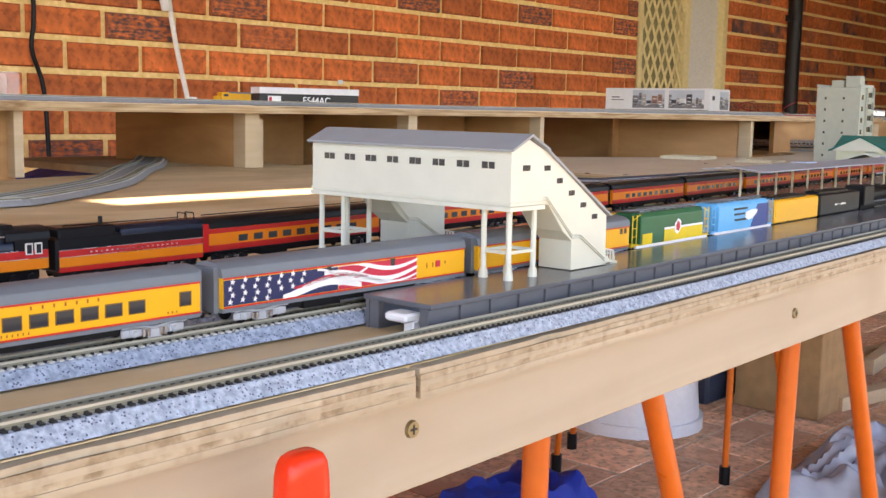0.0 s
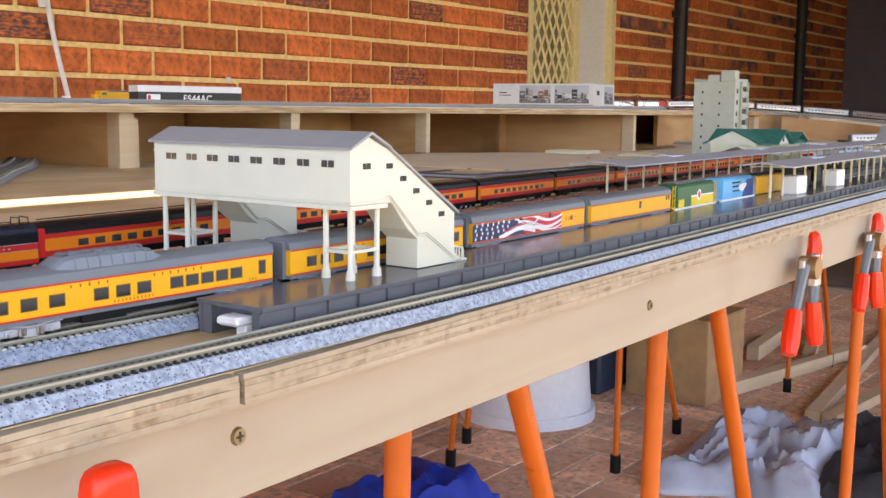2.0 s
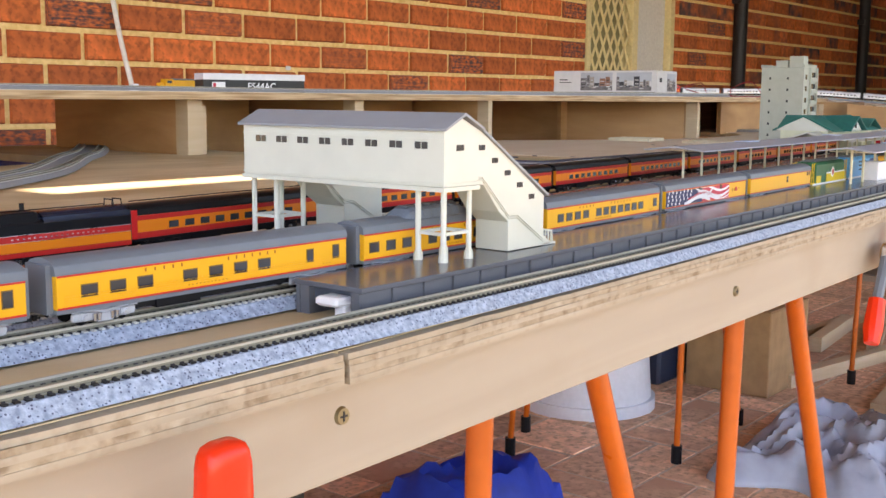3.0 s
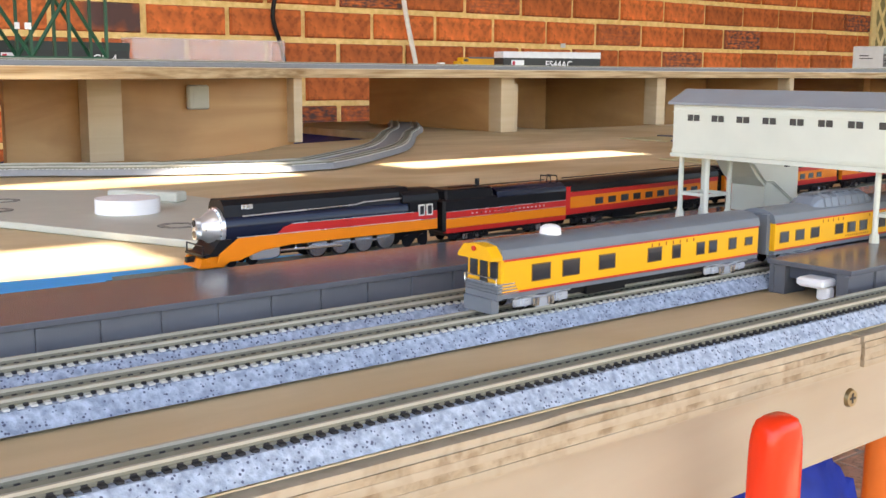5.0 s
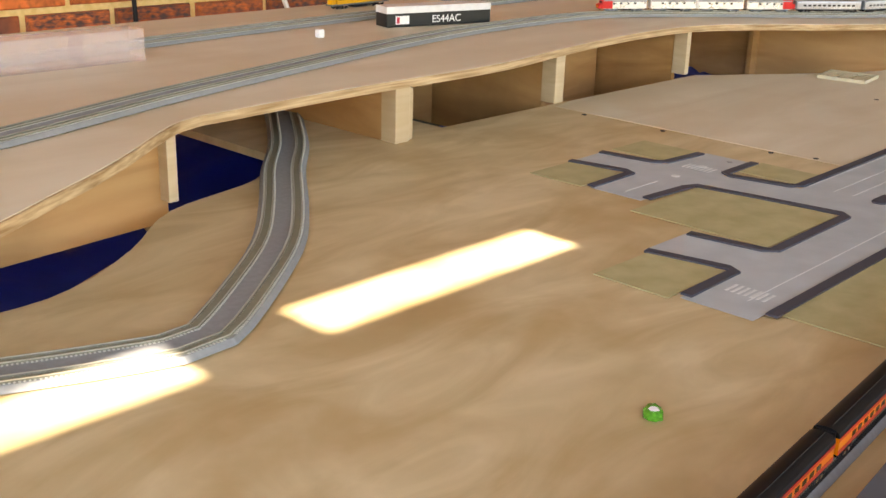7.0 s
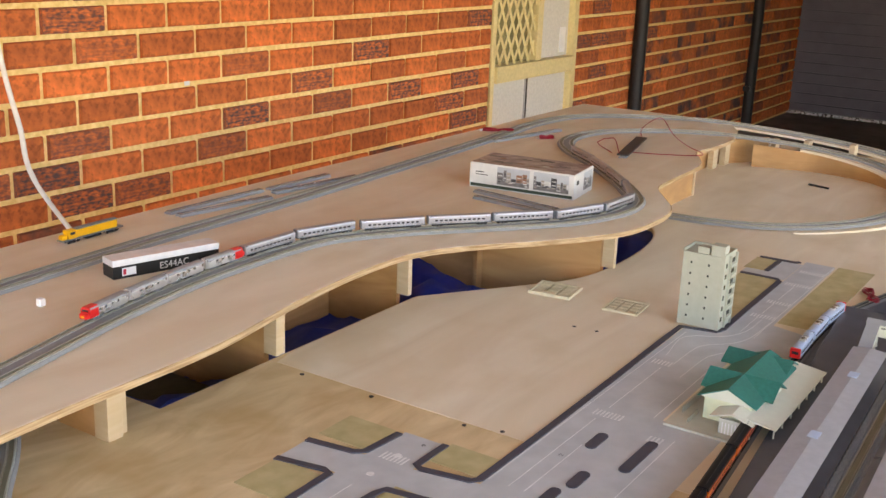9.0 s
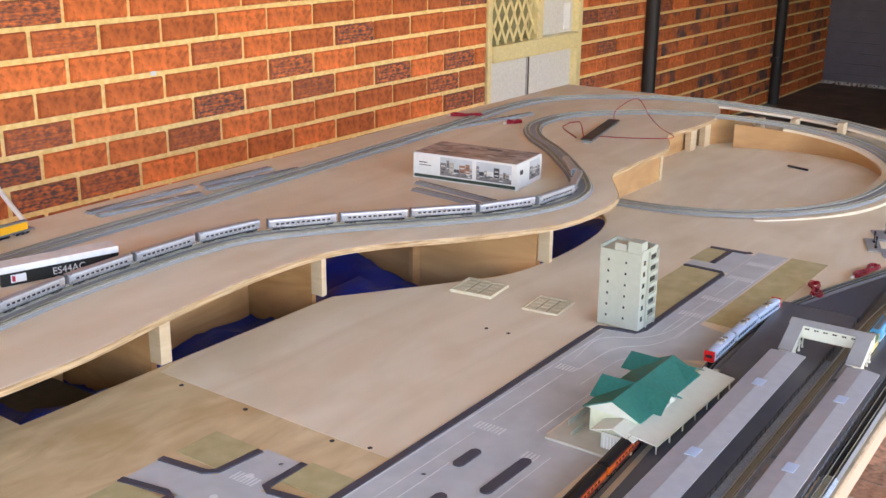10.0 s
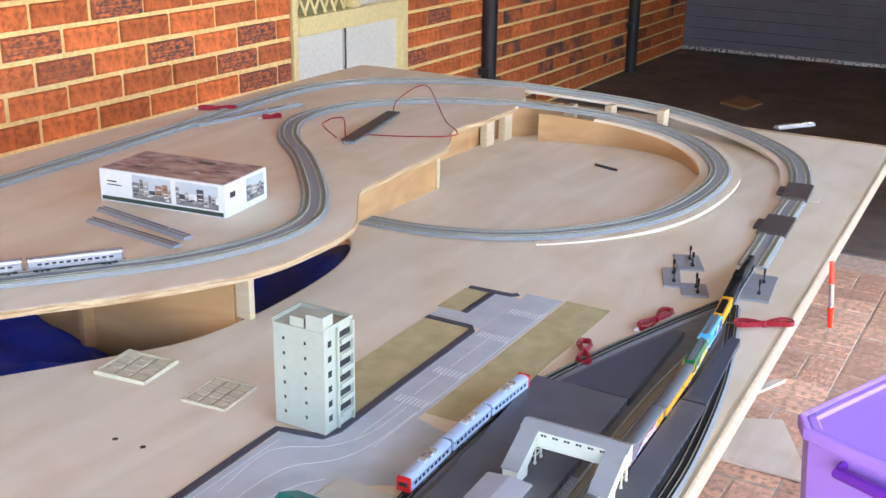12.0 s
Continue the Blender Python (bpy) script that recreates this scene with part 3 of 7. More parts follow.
trestle([(0.250, 0.15, 0.235, 0.15), (0.378, 0.15, 0.68, 0.15)], (0.23, 0.13))
trestle([(0.634, 0.15, 0.610, 0.15), (0.762, 0.15, 1.07, 0.15)], (0.62, 0.13))
trestle([(1.30, 0.15, 1.27, 0.15), (1.40, 0.15, 1.62, 0.15)], (1.28, 0.13))
trestle([(2.12, 0.93, 2.10, 0.925), (2.22, 0.95, 2.5, 0.94)], (2.09, 0.91))
trestle([(1.90, 1.24, 1.886, 1.276), (2.0, 1.26, 2.065, 1.352)], (1.88, 1.30), T0 - 0.17)
trestle([(3.2, 0.85, 3.15, 0.85), (3.33, 0.85, 3.6, 0.85)], (3.18, 0.83))
# ---- track ----
R = 0.0080     # rail top over the board


def track(path, label, sleeper_mat, bed_mat=BALLAST, double=False, group="track lines", pitch=0.0036, name="track", bed_w=0.0125):
    t = thing(name, label, "railway track", group=group)
    tr = path
    part("roadbed", Mesh().sweep(tr, [(-bed_w, 0.0004), (-bed_w + 0.0042, 0.0054), (bed_w - 0.0042, 0.0054), (bed_w, 0.0004)]), bed_mat, t, "speckled blue-grey ballast shoulder" if bed_mat is BALLAST else "grey track bed")
    offs = (0.0,) if not double else (-0.0165, 0.0165)
    sm, cm = Mesh(), Mesh()
    for o in offs:
        for s in (-0.0047, 0.0047):
            c = o + s
            rail = part("rail", Mesh().sweep(tr, [(c - 0.0007, 0.0055), (c - 0.0007, 0.0062), (c - 0.0003, 0.0065), (c - 0.0003, 0.0071), (c + 0.0003, 0.0071), (c + 0.0003, 0.0065), (c + 0.0007, 0.0062), (c + 0.0007, 0.0055)]), RAILWEB, t, "dull khaki rail side")
            part("rail_head", Mesh().sweep(tr, [(c - 0.0005, 0.0072), (c - 0.0005, R), (c + 0.0005, R), (c + 0.0005, 0.0072)]), RAILWEB if bed_mat is DARKBED else RAIL, rail, "worn nickel rail head")
        if bed_mat is not DARKBED:
            part("infill", Mesh().sweep(tr, [(o - 0.0034, 0.0050), (o - 0.0034, 0.0062), (o + 0.0034, 0.0062), (o + 0.0034, 0.0050)]), INFILL, t, "khaki strip between the rails")
    d, acc = 0.0, 0.0
    for a, b in zip(tr, tr[1:]):
        seg = (b - a).length
        dirv = (b - a).normalized()
        side = Vector((-dirv.y, dirv.x, 0)).normalized()
        while d < acc + seg:
            c = a + dirv * (d - acc)
            for o in offs:
                p = c + side * o
                w, h = dirv * (0.0013 if bed_mat is DARKBED else 0.00085), side * (0.0085 if bed_mat is DARKBED else 0.0074)
                q = [p - w - h, p + w - h, p + w + h, p - w + h]
                sm.add([(v.x, v.y, v.z + 0.0053) for v in q] + [(v.x, v.y, v.z + 0.0060) for v in q], [(4, 5, 6, 7), (0, 1, 5, 4), (1, 2, 6, 5), (2, 3, 7, 6), (3, 0, 4, 7)])
                if not double:
                    for s in (-0.0047, 0.0047):
                        # rail chairs sit between pale sleepers' fastenings
                        p2 = p + side * s + dirv * (pitch * 0.5 if sleeper_mat is SLEEPER_GREY else 0.0)
                        w2, h2 = dirv * 0.0007, side * 0.0011
                        q = [p2 - w2 - h2, p2 + w2 - h2, p2 + w2 + h2, p2 - w2 + h2]
                        cm.add([(v.x, v.y, v.z + 0.0055) for v in q] + [(v.x, v.y, v.z + 0.0064) for v in q], [(4, 5, 6, 7), (0, 1, 5, 4), (1, 2, 6, 5), (2, 3, 7, 6), (3, 0, 4, 7)])
            d += pitch
        acc += seg
    tagged(part("sleeper", sm, sleeper_mat, t), kind="stuff")
    if cm.v:
        tagged(part("rail_chair", cm, SLEEPER, t, "small black rail chairs"), kind="stuff")
    return t


def line(y0, x0, x1, more=(), z=T0 + 0.0008):
    n = max(2, int((x1 - x0) / 0.1))
    pts = [(x0 + (x1 - x0) * i / n, y0 + lean(x0 + (x1 - x0) * i / n), z) for i in range(n + 1)]
    return glide(pts + [(*p, z) for p in more], 0.03)


JUNCTION = [(2.66, 0.222), (2.78, 0.231)]
F_PATH = line(0.0325, -0.9, 2.0, [(2.15, 0.118), (2.3, 0.14), (2.45, 0.172), (2.58, 0.204)])
UP_PATH = line(0.0985, -0.9, 2.2, [(2.35, 0.190), (2.5, 0.203)] + JUNCTION)
T3_PATH = line(0.1315, -0.9, 1.9, [(2.05, 0.205), (2.2, 0.206), (2.35, 0.200)])


def daylight_y(x):
    return 0.237 if x < 0 else 0.237 + 0.0772 * x


D_PATH = glide([(x / 10, daylight_y(x / 10), T0 + 0.0008) for x in range(-2, 19)] + [(2.05, 0.375, T0 + 0.0008), (2.25, 0.333, T0 + 0.0008), (2.45, 0.272, T0 + 0.0008), (2.58, 0.228, T0 + 0.0008)], 0.03)
near_part = lambda p, x: [q for q in p if q.x < x]
far_part = lambda p, x: [q for q in p if q.x > x - 0.04]
track(near_part(F_PATH, 1.5), "model track with dark sleepers along the table's front edge", SLEEPER)
track(far_part(F_PATH, 1.5), "dark model track curving from the front edge to the junction", SLEEPER, DARKBED)
track(near_part(UP_PATH, 1.5), "model track with pale sleepers between the platforms", SLEEPER_GREY)
track(far_part(UP_PATH, 1.5), "dark model track running into the junction", SLEEPER, DARKBED)
track(T3_PATH, "empty model track with pale sleepers beside the rear platform", SLEEPER_GREY)
track(D_PATH, "model track behind the rear platform", SLEEPER, DARKBED)

yard = [(p.x, p.y + 0.004) for p in F_PATH if p.x > 1.45] + [(p.x, p.y - 0.004) for p in D_PATH if p.x > 1.45][::-1]
solid("yard_bed", Mesh().prism(yard, T0 + 0.0007, T0 + 0.0016), flat("yard_grey", (0.17, 0.175, 0.185), 0.6, 0.12, scale=40), "dark grey bed between the converging tracks", "track bed")
for y_, w_ in ((0.115, 0.0055), (0.1485, 0.0055)):
    solid("ballast_strip", Mesh().sweep(line(y_, -0.9, 1.9), [(-w_, 0.0002), (-w_, 0.0012), (w_, 0.0012), (w_, 0.0002)]), BALLAST, "blue-grey speckled ballast strip between the track beds", "ballast", group="ballast strips")
GREYBED = TROUGH
INNER = glide([(-0.9, 0.86, T0), (-0.45, 0.87, T0), (-0.11, 0.83, T0), (0.02, 0.765, T0), (0.15, 0.715, T0), (0.19, 0.718, T0), (0.30, 0.80, T0), (0.385, 0.875, T0), (0.47, 0.975, T0), (0.56, 1.09, T0), (0.64, 1.18, T0), (0.715, 1.28, T0), (0.80, 1.40, T0)], 0.03)
track([p + Vector((0, 0, 0.001)) for p in INNER], "grey double track curving under the deck", SLEEPER_GREY, GREYBED, True, bed_w=0.029)
DECK_S = glide([(-0.7, 0.975, DK), (-0.3, 1.0, DK), (0.1, 1.06, DK), (0.45, 1.17, DK), (0.75, 1.25, DK), (0.95, 1.30, DK), (1.15, 1.335, DK), (1.33, 1.346, DK), (1.45, 1.345, DK), (1.575, 1.325, DK), (1.73, 1.235, DK), (1.895, 1.108, DK), (2.05, 1.0, DK), (2.21, 0.95, DK), (2.34, 0.965, DK), (2.45, 1.03, DK), (2.56, 1.12, DK), (2.70, 1.25, DK), (2.84, 1.40, DK), (3.0, 1.49, DK), (3.2, 1.48, DK), (3.36, 1.36, DK), (3.46, 1.22, DK), (3.56, 1.02, DK - 0.012), (3.61, 0.80, DK - 0.03), (3.55, 0.60, DK - 0.05), (3.36, 0.465, DK - 0.068), (3.1, 0.46, DK - 0.082), (2.9, 0.53, DK - 0.09), (2.73, 0.68, T0 + 0.003), (2.65, 0.86, T0 + 0.001), (2.63, 1.05, T0)], 0.03)
track([p + Vector((0, 0, 0.001)) for p in DECK_S], "grey double track winding along the deck and round the loop", SLEEPER_GREY, GREYBED, True, bed_w=0.029)
DECK_B = glide([(0.3, 1.50, DK), (0.8, 1.56, DK), (1.27, 1.60, DK), (1.7, 1.615, DK), (2.3, 1.65, DK), (2.85, 1.69, DK), (3.2, 1.72, DK), (3.45, 1.68, DK), (3.62, 1.52, DK), (3.74, 1.28, DK), (3.83, 1.02, DK - 0.02), (3.88, 0.78, DK - 0.045), (3.82, 0.54, DK - 0.07), (3.66, 0.36, DK - 0.085), (3.42, 0.28, T0 + 0.004), (3.2, 0.262, T0 + 0.001), (3.0, 0.247, T0 + 0.0005), (2.80, 0.232, T0 + 0.0003)], 0.03)
track([p + Vector((0, 0, 0.001)) for p in DECK_B], "grey double track along the wall and round the far end", SLEEPER_GREY, GREYBED, True, bed_w=0.029)
# the ramp that carries the far loop
ramp_m = Mesh()
ramp = [p for p in DECK_S if p.x > 2.72 and p.y < 1.2 and p.x > 2.6 and p.z < DK + 0.001][10:]
ramp = [p for p in ramp if p.x > 2.9 or p.z < DK - 0.05]
ramp_m.sweep(ramp, [(-0.05, -0.008), (-0.05, 0.0), (0.05, 0.0), (0.05, -0.008)])
solid("loop_ramp", ramp_m, PLY2, "curved plywood ramp under the far loop", "ramp")
inside = [p for p in DECK_S if p.x > 3.2 and p.y < 1.1 and p.z > T0 + 0.02]
wall_v, wall_f = [], []
for a_, b_, c_ in zip(inside, inside[1:], inside[2:]):
    n_ = Vector((-(c_ - a_).y, (c_ - a_).x, 0)).normalized()
    for o_ in (-0.046, -0.040):
        q_ = b_ + n_ * o_
        wall_v += [(q_.x, q_.y, T0 + 0.0007), (q_.x, q_.y, b_.z - 0.0085)]
for i in range(len(wall_v) // 4 - 1):
    k = i * 4
    wall_f += [(k, k + 4, k + 5, k + 1), (k + 2, k + 3, k + 7, k + 6), (k + 1, k + 5, k + 7, k + 3)]
solid("ring_wall", Mesh().add(wall_v, wall_f), PANEL, "bent brown board under the loop's ramp", "board")
ramp = [p for p in DECK_B if p.y < 1.28 and p.x > 3.3]
solid("outer_ramp", Mesh().sweep(ramp, [(-0.05, -0.008), (-0.05, 0.0), (0.05, 0.0), (0.05, -0.008)]), PLY2, "curved plywood ramp under the outer track", "ramp")
# ---- station: platforms, footbridges, canopies ----
PT = 0.8145    # platform top


def platform(name, y0, y1, x0, x1, label, step=0.0625, top=PLATFORM, grow=0.0):
    t = thing(name, label, "platform", group="station platforms")
    n = max(2, int((x1 - x0) / step))
    xs = [x0 + (x1 - x0) * i / n for i in range(n + 1)]
    up = [(x, y1 + lean(x) + grow * max(0, x)) for x in xs]
    lo = [(x, y0 + lean(x)) for x in xs]
    part("deck", Mesh().prism(lo + up[::-1], PT - 0.0022, PT), top, t, "glossy grey platform surface", bevel=0.0003)
    for k, (line_, s) in enumerate(((lo, 1), (up, -1))):
        wm, rm = Mesh(), Mesh()
        wm.sweep([(x, y, 0) for x, y in line_], [(s * 0.0016, T0), (s * 0.0016, PT - 0.0022), (s * 0.0036, PT - 0.0022), (s * 0.0036, T0)])
        part("side_wall", wm, PLATWALL, t)
        if k == 0:
            for (xa, ya), (xb, yb) in zip(line_, line_[1:]):
                for q in (0.0, 1 / 3, 2 / 3):
                    x, y = xa + (xb - xa) * q, ya + (yb - ya) * q
                    rm.box(x - 0.0011, y + 0.0004, T0 + 0.0002, x + 0.0011, y + 0.0018, PT - 0.0024)
            tagged(part("buttress", rm, PLATWALL, t, "row of small vertical ribs"), kind="stuff")
    return t


p1 = platform("platform", 0.0468, 0.0868, 0.030, 2.16, "grey glossy model platform between the front tracks")
p2 = platform("platform", 0.1530, 0.2050, -0.62, 2.12, "wide grey glossy model platform in front of the dark train", grow=0.045)
# open end of the front platform
part("end_leg", Mesh().box(0.0305, 0.0478, T0, 0.046, 0.0536, PT - 0.0023), PLATWALL, p1)
part("end_leg", Mesh().box(0.0305, 0.0780, T0, 0.046, 0.0858, PT - 0.0023), PLATWALL, p1)
part("end_beam", Mesh().box(0.034, 0.0536, PT - 0.0075, 0.046, 0.078, PT - 0.0023), PLATFORM_DARK, p1)
cl = Mesh().cbox(0.0245, 0.056, T0 + 0.006, 0.036, 0.069, T0 + 0.0098, 0.001).cbox(0.029, 0.056, T0 + 0.0004, 0.034, 0.062, T0 + 0.0065, 0.0008)
solid("white_clip", cl, WHITE, "white plastic clip under the platform's open end", "clip")
# dark uncovered ends
for y0, y1, xa, xb, tip in ((0.049, 0.085, 1.86, 2.16, (2.42, 0.160)), (0.152, 0.262, 1.95, 2.12, (2.40, 0.248))):
    e = Mesh().prism([(xb + 0.003, y0 + lean(xb)), (tip[0], tip[1] - 0.012), (tip[0], tip[1] + 0.004), (xb + 0.003, y1 + lean(xb))], T0, PT - 0.0006)
    solid("platform_end", e, PLATFORM_DARK, "dark tapered platform end by the junction", "platform", group="station platforms")


def windows_row(parent, pts, w, h, along_y=True, out=0.0004, depth=0.0012):
    """Small paired openings in a wall at the given centres (x, y, z)."""
    for x, y, z in pts:
        for s in (-1, 1):
            c = s * w * 0.62
            if along_y:
                m = Mesh().box(x - out, y + c - w / 2, z - h / 2, x + 0.026 + out, y + c + w / 2, z + h / 2)
            else:
                m = Mesh().box(x + c - w / 2, y - out, z - h / 2, x + c + w / 2, y + depth, z + h / 2)
            part("window_pane", m, GLASS, parent)


def footbridge(x0, ya, yb, label, dirx=1):
    """A covered footbridge: its hall runs along y from ya to yb, its stairs along x."""
    fb = thing("footbridge", label, "footbridge", Matrix.Translation((x0, 0, 0)), group="station footbridges")
    W, ZB_, ZE, ZR_ = 0.026, 0.8502, 0.8767, 0.8833
    hall = part("hall", Mesh().sidewall([(0, ZB_), (0, ZE), (W / 2, ZR_ - 0.001), (W, ZE), (W, ZB_)], ya, yb), BRIDGE, fb, "pale grey-green hall", bevel=0.0002)
    part("floor_beam", Mesh().box(-0.0008, ya - 0.0008, ZB_ - 0.0022, W + 0.0008, yb + 0.0008, ZB_ - 0.0001).box(-0.0005, ya - 0.0005, ZB_ + 0.0012, W + 0.0005, yb + 0.0005, ZB_ + 0.0018), BRIDGE, fb)
    part("cornice", Mesh().box(-0.0005, ya - 0.0004, ZE - 0.0045, 0.0, yb + 0.0004, ZE - 0.0041), BRIDGE, fb)
    part("roof", Mesh().sidewall([(-0.002, ZE - 0.0004), (W / 2, ZR_), (W + 0.002, ZE - 0.0004), (W + 0.002, ZE + 0.0008), (W / 2, ZR_ + 0.0014), (-0.002, ZE + 0.0008)], ya - 0.0025, yb + 0.0025), BRIDGEROOF, fb, "grey pitched roof")
    n = 8
    windows_row(hall, [(0, ya + (yb - ya) * (0.10 + 0.80 * i / (n - 1)), ZE - 0.0072) for i in range(n)], 0.0034, 0.0033)
    for sy, y0, y1 in ((0, ya, ya + 0.0225), (1, yb - 0.0245, yb)):
        # flight of stairs with its side walls
        a, b, c = W, W + 0.031, W + 0.055
        prof = [(a, ZB_), (a, ZE), (a + 0.003, ZE), (c + 0.004, ZB_ - 0.009), (c + 0.004, PT + 0.006), (c + 0.012, PT + 0.0004), (b - 0.004, PT + 0.0004), (b - 0.004, PT + 0.0155), (b - 0.012, PT + 0.021), (a + 0.006, ZB_ - 0.0005)]
        flight = part("stair_flight", Mesh().sidewall(prof, y0 + 0.001, y1 - 0.001), BRIDGE, fb, "covered stair flight", bevel=0.0002)
        part("stair_roof", Mesh().sidewall([(a + 0.001, ZE + 0.0005), (c + 0.006, ZB_ - 0.0095), (c + 0.006, ZB_ - 0.0082), (a + 0.001, ZE + 0.0018)], y0 - 0.0008, y1 + 0.0008), BRIDGEROOF, fb)
        wins = [(W * 0.45, ZE - 0.0083)] + [(a + 0.004 + i * 0.0108, ZE - 0.0088 - i * 0.0066) for i in range(5)]
        windows_row(flight, [(x, y0 + 0.001, z) for x, z in wins[1:]], 0.0021, 0.0026, False)
        windows_row(hall, [(wins[0][0], ya if sy == 0 else yb - 0.0012, wins[0][1])], 0.0024, 0.0028, False)
        # moulded rail that steps down the flight
        ym = y0 + 0.0005
        for dz in (0.0, 0.0014):
            part("stair_moulding", Mesh().tube([(W * 0.2, ym, ZB_ + 0.0035 - dz), (a + 0.004, ym, ZB_ + 0.0035 - dz), (b - 0.004, ym, PT + 0.0185 - dz), (b + 0.003, ym, PT + 0.0185 - dz), (c + 0.003, ym, PT + 0.004 - dz)], 0.00035, 5), BRIDGE, flight)
        part("stair_foot", Mesh().box(c + 0.004, y0 + 0.001, PT + 0.0002, c + 0.016, y1 - 0.001, PT + 0.0014), BRIDGE, fb)
        for i in range(4):
            part("baluster", Mesh().tube([(c + 0.005 + i * 0.0026, y0 + 0.002, PT + 0.001), (c + 0.005 + i * 0.0026, y0 + 0.002, PT + 0.0085 - i * 0.0004)], 0.00045, 5), BRIDGE, fb)
        part("handrail", Mesh().tube([(c + 0.004, y0 + 0.002, PT + 0.0088), (c + 0.0135, y0 + 0.002, PT + 0.0072), (c + 0.0145, y0 + 0.002, PT + 0.001)], 0.0005, 5), BRIDGE, fb)
        # four legs with a tie frame
        for lx in (0.0035, W - 0.003):
            for ly in (y0 + 0.003, y1 - 0.004):
                leg = part("leg", Mesh().tube([(lx, ly, PT), (lx, ly, PT + 0.0035), (lx, ly, PT + 0.005), (lx, ly, ZB_ - 0.002)], [0.0024, 0.0022, 0.0014, 0.0014], 8), BRIDGE, fb, smooth=True)
        zt = PT + 0.0125
        part("tie_frame", Mesh().box(0.0035, y0 + 0.0023, zt, W - 0.003, y0 + 0.0037, zt + 0.0016).box(0.0035, y1 - 0.0047, zt, W - 0.003, y1 - 0.0033, zt + 0.0016).box(0.0028, y0 + 0.0037, zt, 0.0042, y1 - 0.0047, zt + 0.0016).box(W - 0.0037, y0 + 0.0037, zt, W - 0.0023, y1 - 0.0047, zt + 0.0016), BRIDGE, fb)
    return fb


footbridge(0.104, 0.0640, 0.2030, "pale grey-green covered footbridge standing across two platforms")
# ---- trains ----
def stand(path, s, side=0.0):
    """The pose on a track, s metres along it."""
    p, d = along(path, max(0.0, s))
    n = Vector((-d.y, d.x, 0)).normalized() * side
    return Matrix.Translation((p.x + n.x, p.y + n.y, p.z + R)) @ Matrix.Rotation(math.atan2(d.y, d.x), 4, "Z") @ Matrix.Rotation(-math.asin(d.z), 4, "Y")


def arc_of(path, x):
    """How far along a path its first point past x lies."""
    s = 0.0
    for a, b in zip(path, path[1:]):
        if b.x >= x:
            return s + (b - a).length * (x - a.x) / max(1e-6, b.x - a.x)
        s += (b - a).length
    return s


WINFRAME = flat("window_rubber", (0.16, 0.08, 0.02), 0.5)
LETTER = flat("faded_lettering", (0.33, 0.10, 0.012), 0.5)
HW, Z0, Z1, ZR1 = 0.0092, 0.0075, 0.0198, 0.0257


def roof_profile(hw=HW, z1=Z1, zt=ZR1, n=8):
    pr = [(-hw, z1)]
    for i in range(n + 1):
        a = math.pi * (1 - i / n)
        pr.append((hw * math.cos(a), z1 + 0.0012 + (zt - z1 - 0.0012) * math.sin(a) ** 0.8))
    return pr + [(hw, z1)]


def truck(parent, x, mat, n=2, wb=0.0085):
    t = part("truck", Mesh().cbox(x - wb - 0.005, -0.0078, 0.0018, x + wb + 0.005, -0.0062, 0.0052, 0.0006).cbox(x - wb - 0.005, 0.0062, 0.0018, x + wb + 0.005, 0.0078, 0.0052, 0.0006).box(x - 0.003, -0.0062, 0.003, x + 0.003, 0.0062, 0.0062)
             .box(x - 0.003, -0.0083, 0.0010, x + 0.003, -0.0072, 0.0040).box(x - wb - 0.002, -0.0083, 0.0022, x - wb + 0.002, -0.0076, 0.0048).box(x + wb - 0.002, -0.0083, 0.0022, x + wb + 0.002, -0.0076, 0.0048)
             .tube([(x - wb - 0.0052, -0.0080, 0.0056), (x - wb - 0.0015, -0.0084, 0.0062), (x, -0.0084, 0.0046), (x + wb + 0.0015, -0.0084, 0.0062), (x + wb + 0.0052, -0.0080, 0.0056)], 0.0005, 5), mat, parent)
    for q in (-0.55, -0.32, 0.32, 0.55):
        part("spring", Mesh().tube([(x + q * wb, -0.0084, 0.0016), (x + q * wb, -0.0084, 0.0044)], [0.0007, 0.0009], 6), STEEL, t)
    for q in (-1, 1):
        part("axle_box", Mesh().tube([(x + q * wb, -0.0082, 0.0031), (x + q * wb, -0.0090, 0.0031)], [0.0014, 0.0009], 8), mat, t)
    for i in range(n):
        wx = x - wb + 2 * wb * i / (n - 1)
        for y in (-0.0055, 0.0043):
            part("wheel", Mesh().tube([(wx, y, 0.0029), (wx, y + 0.0012, 0.0029)], 0.0029, 12), BLACK, t)


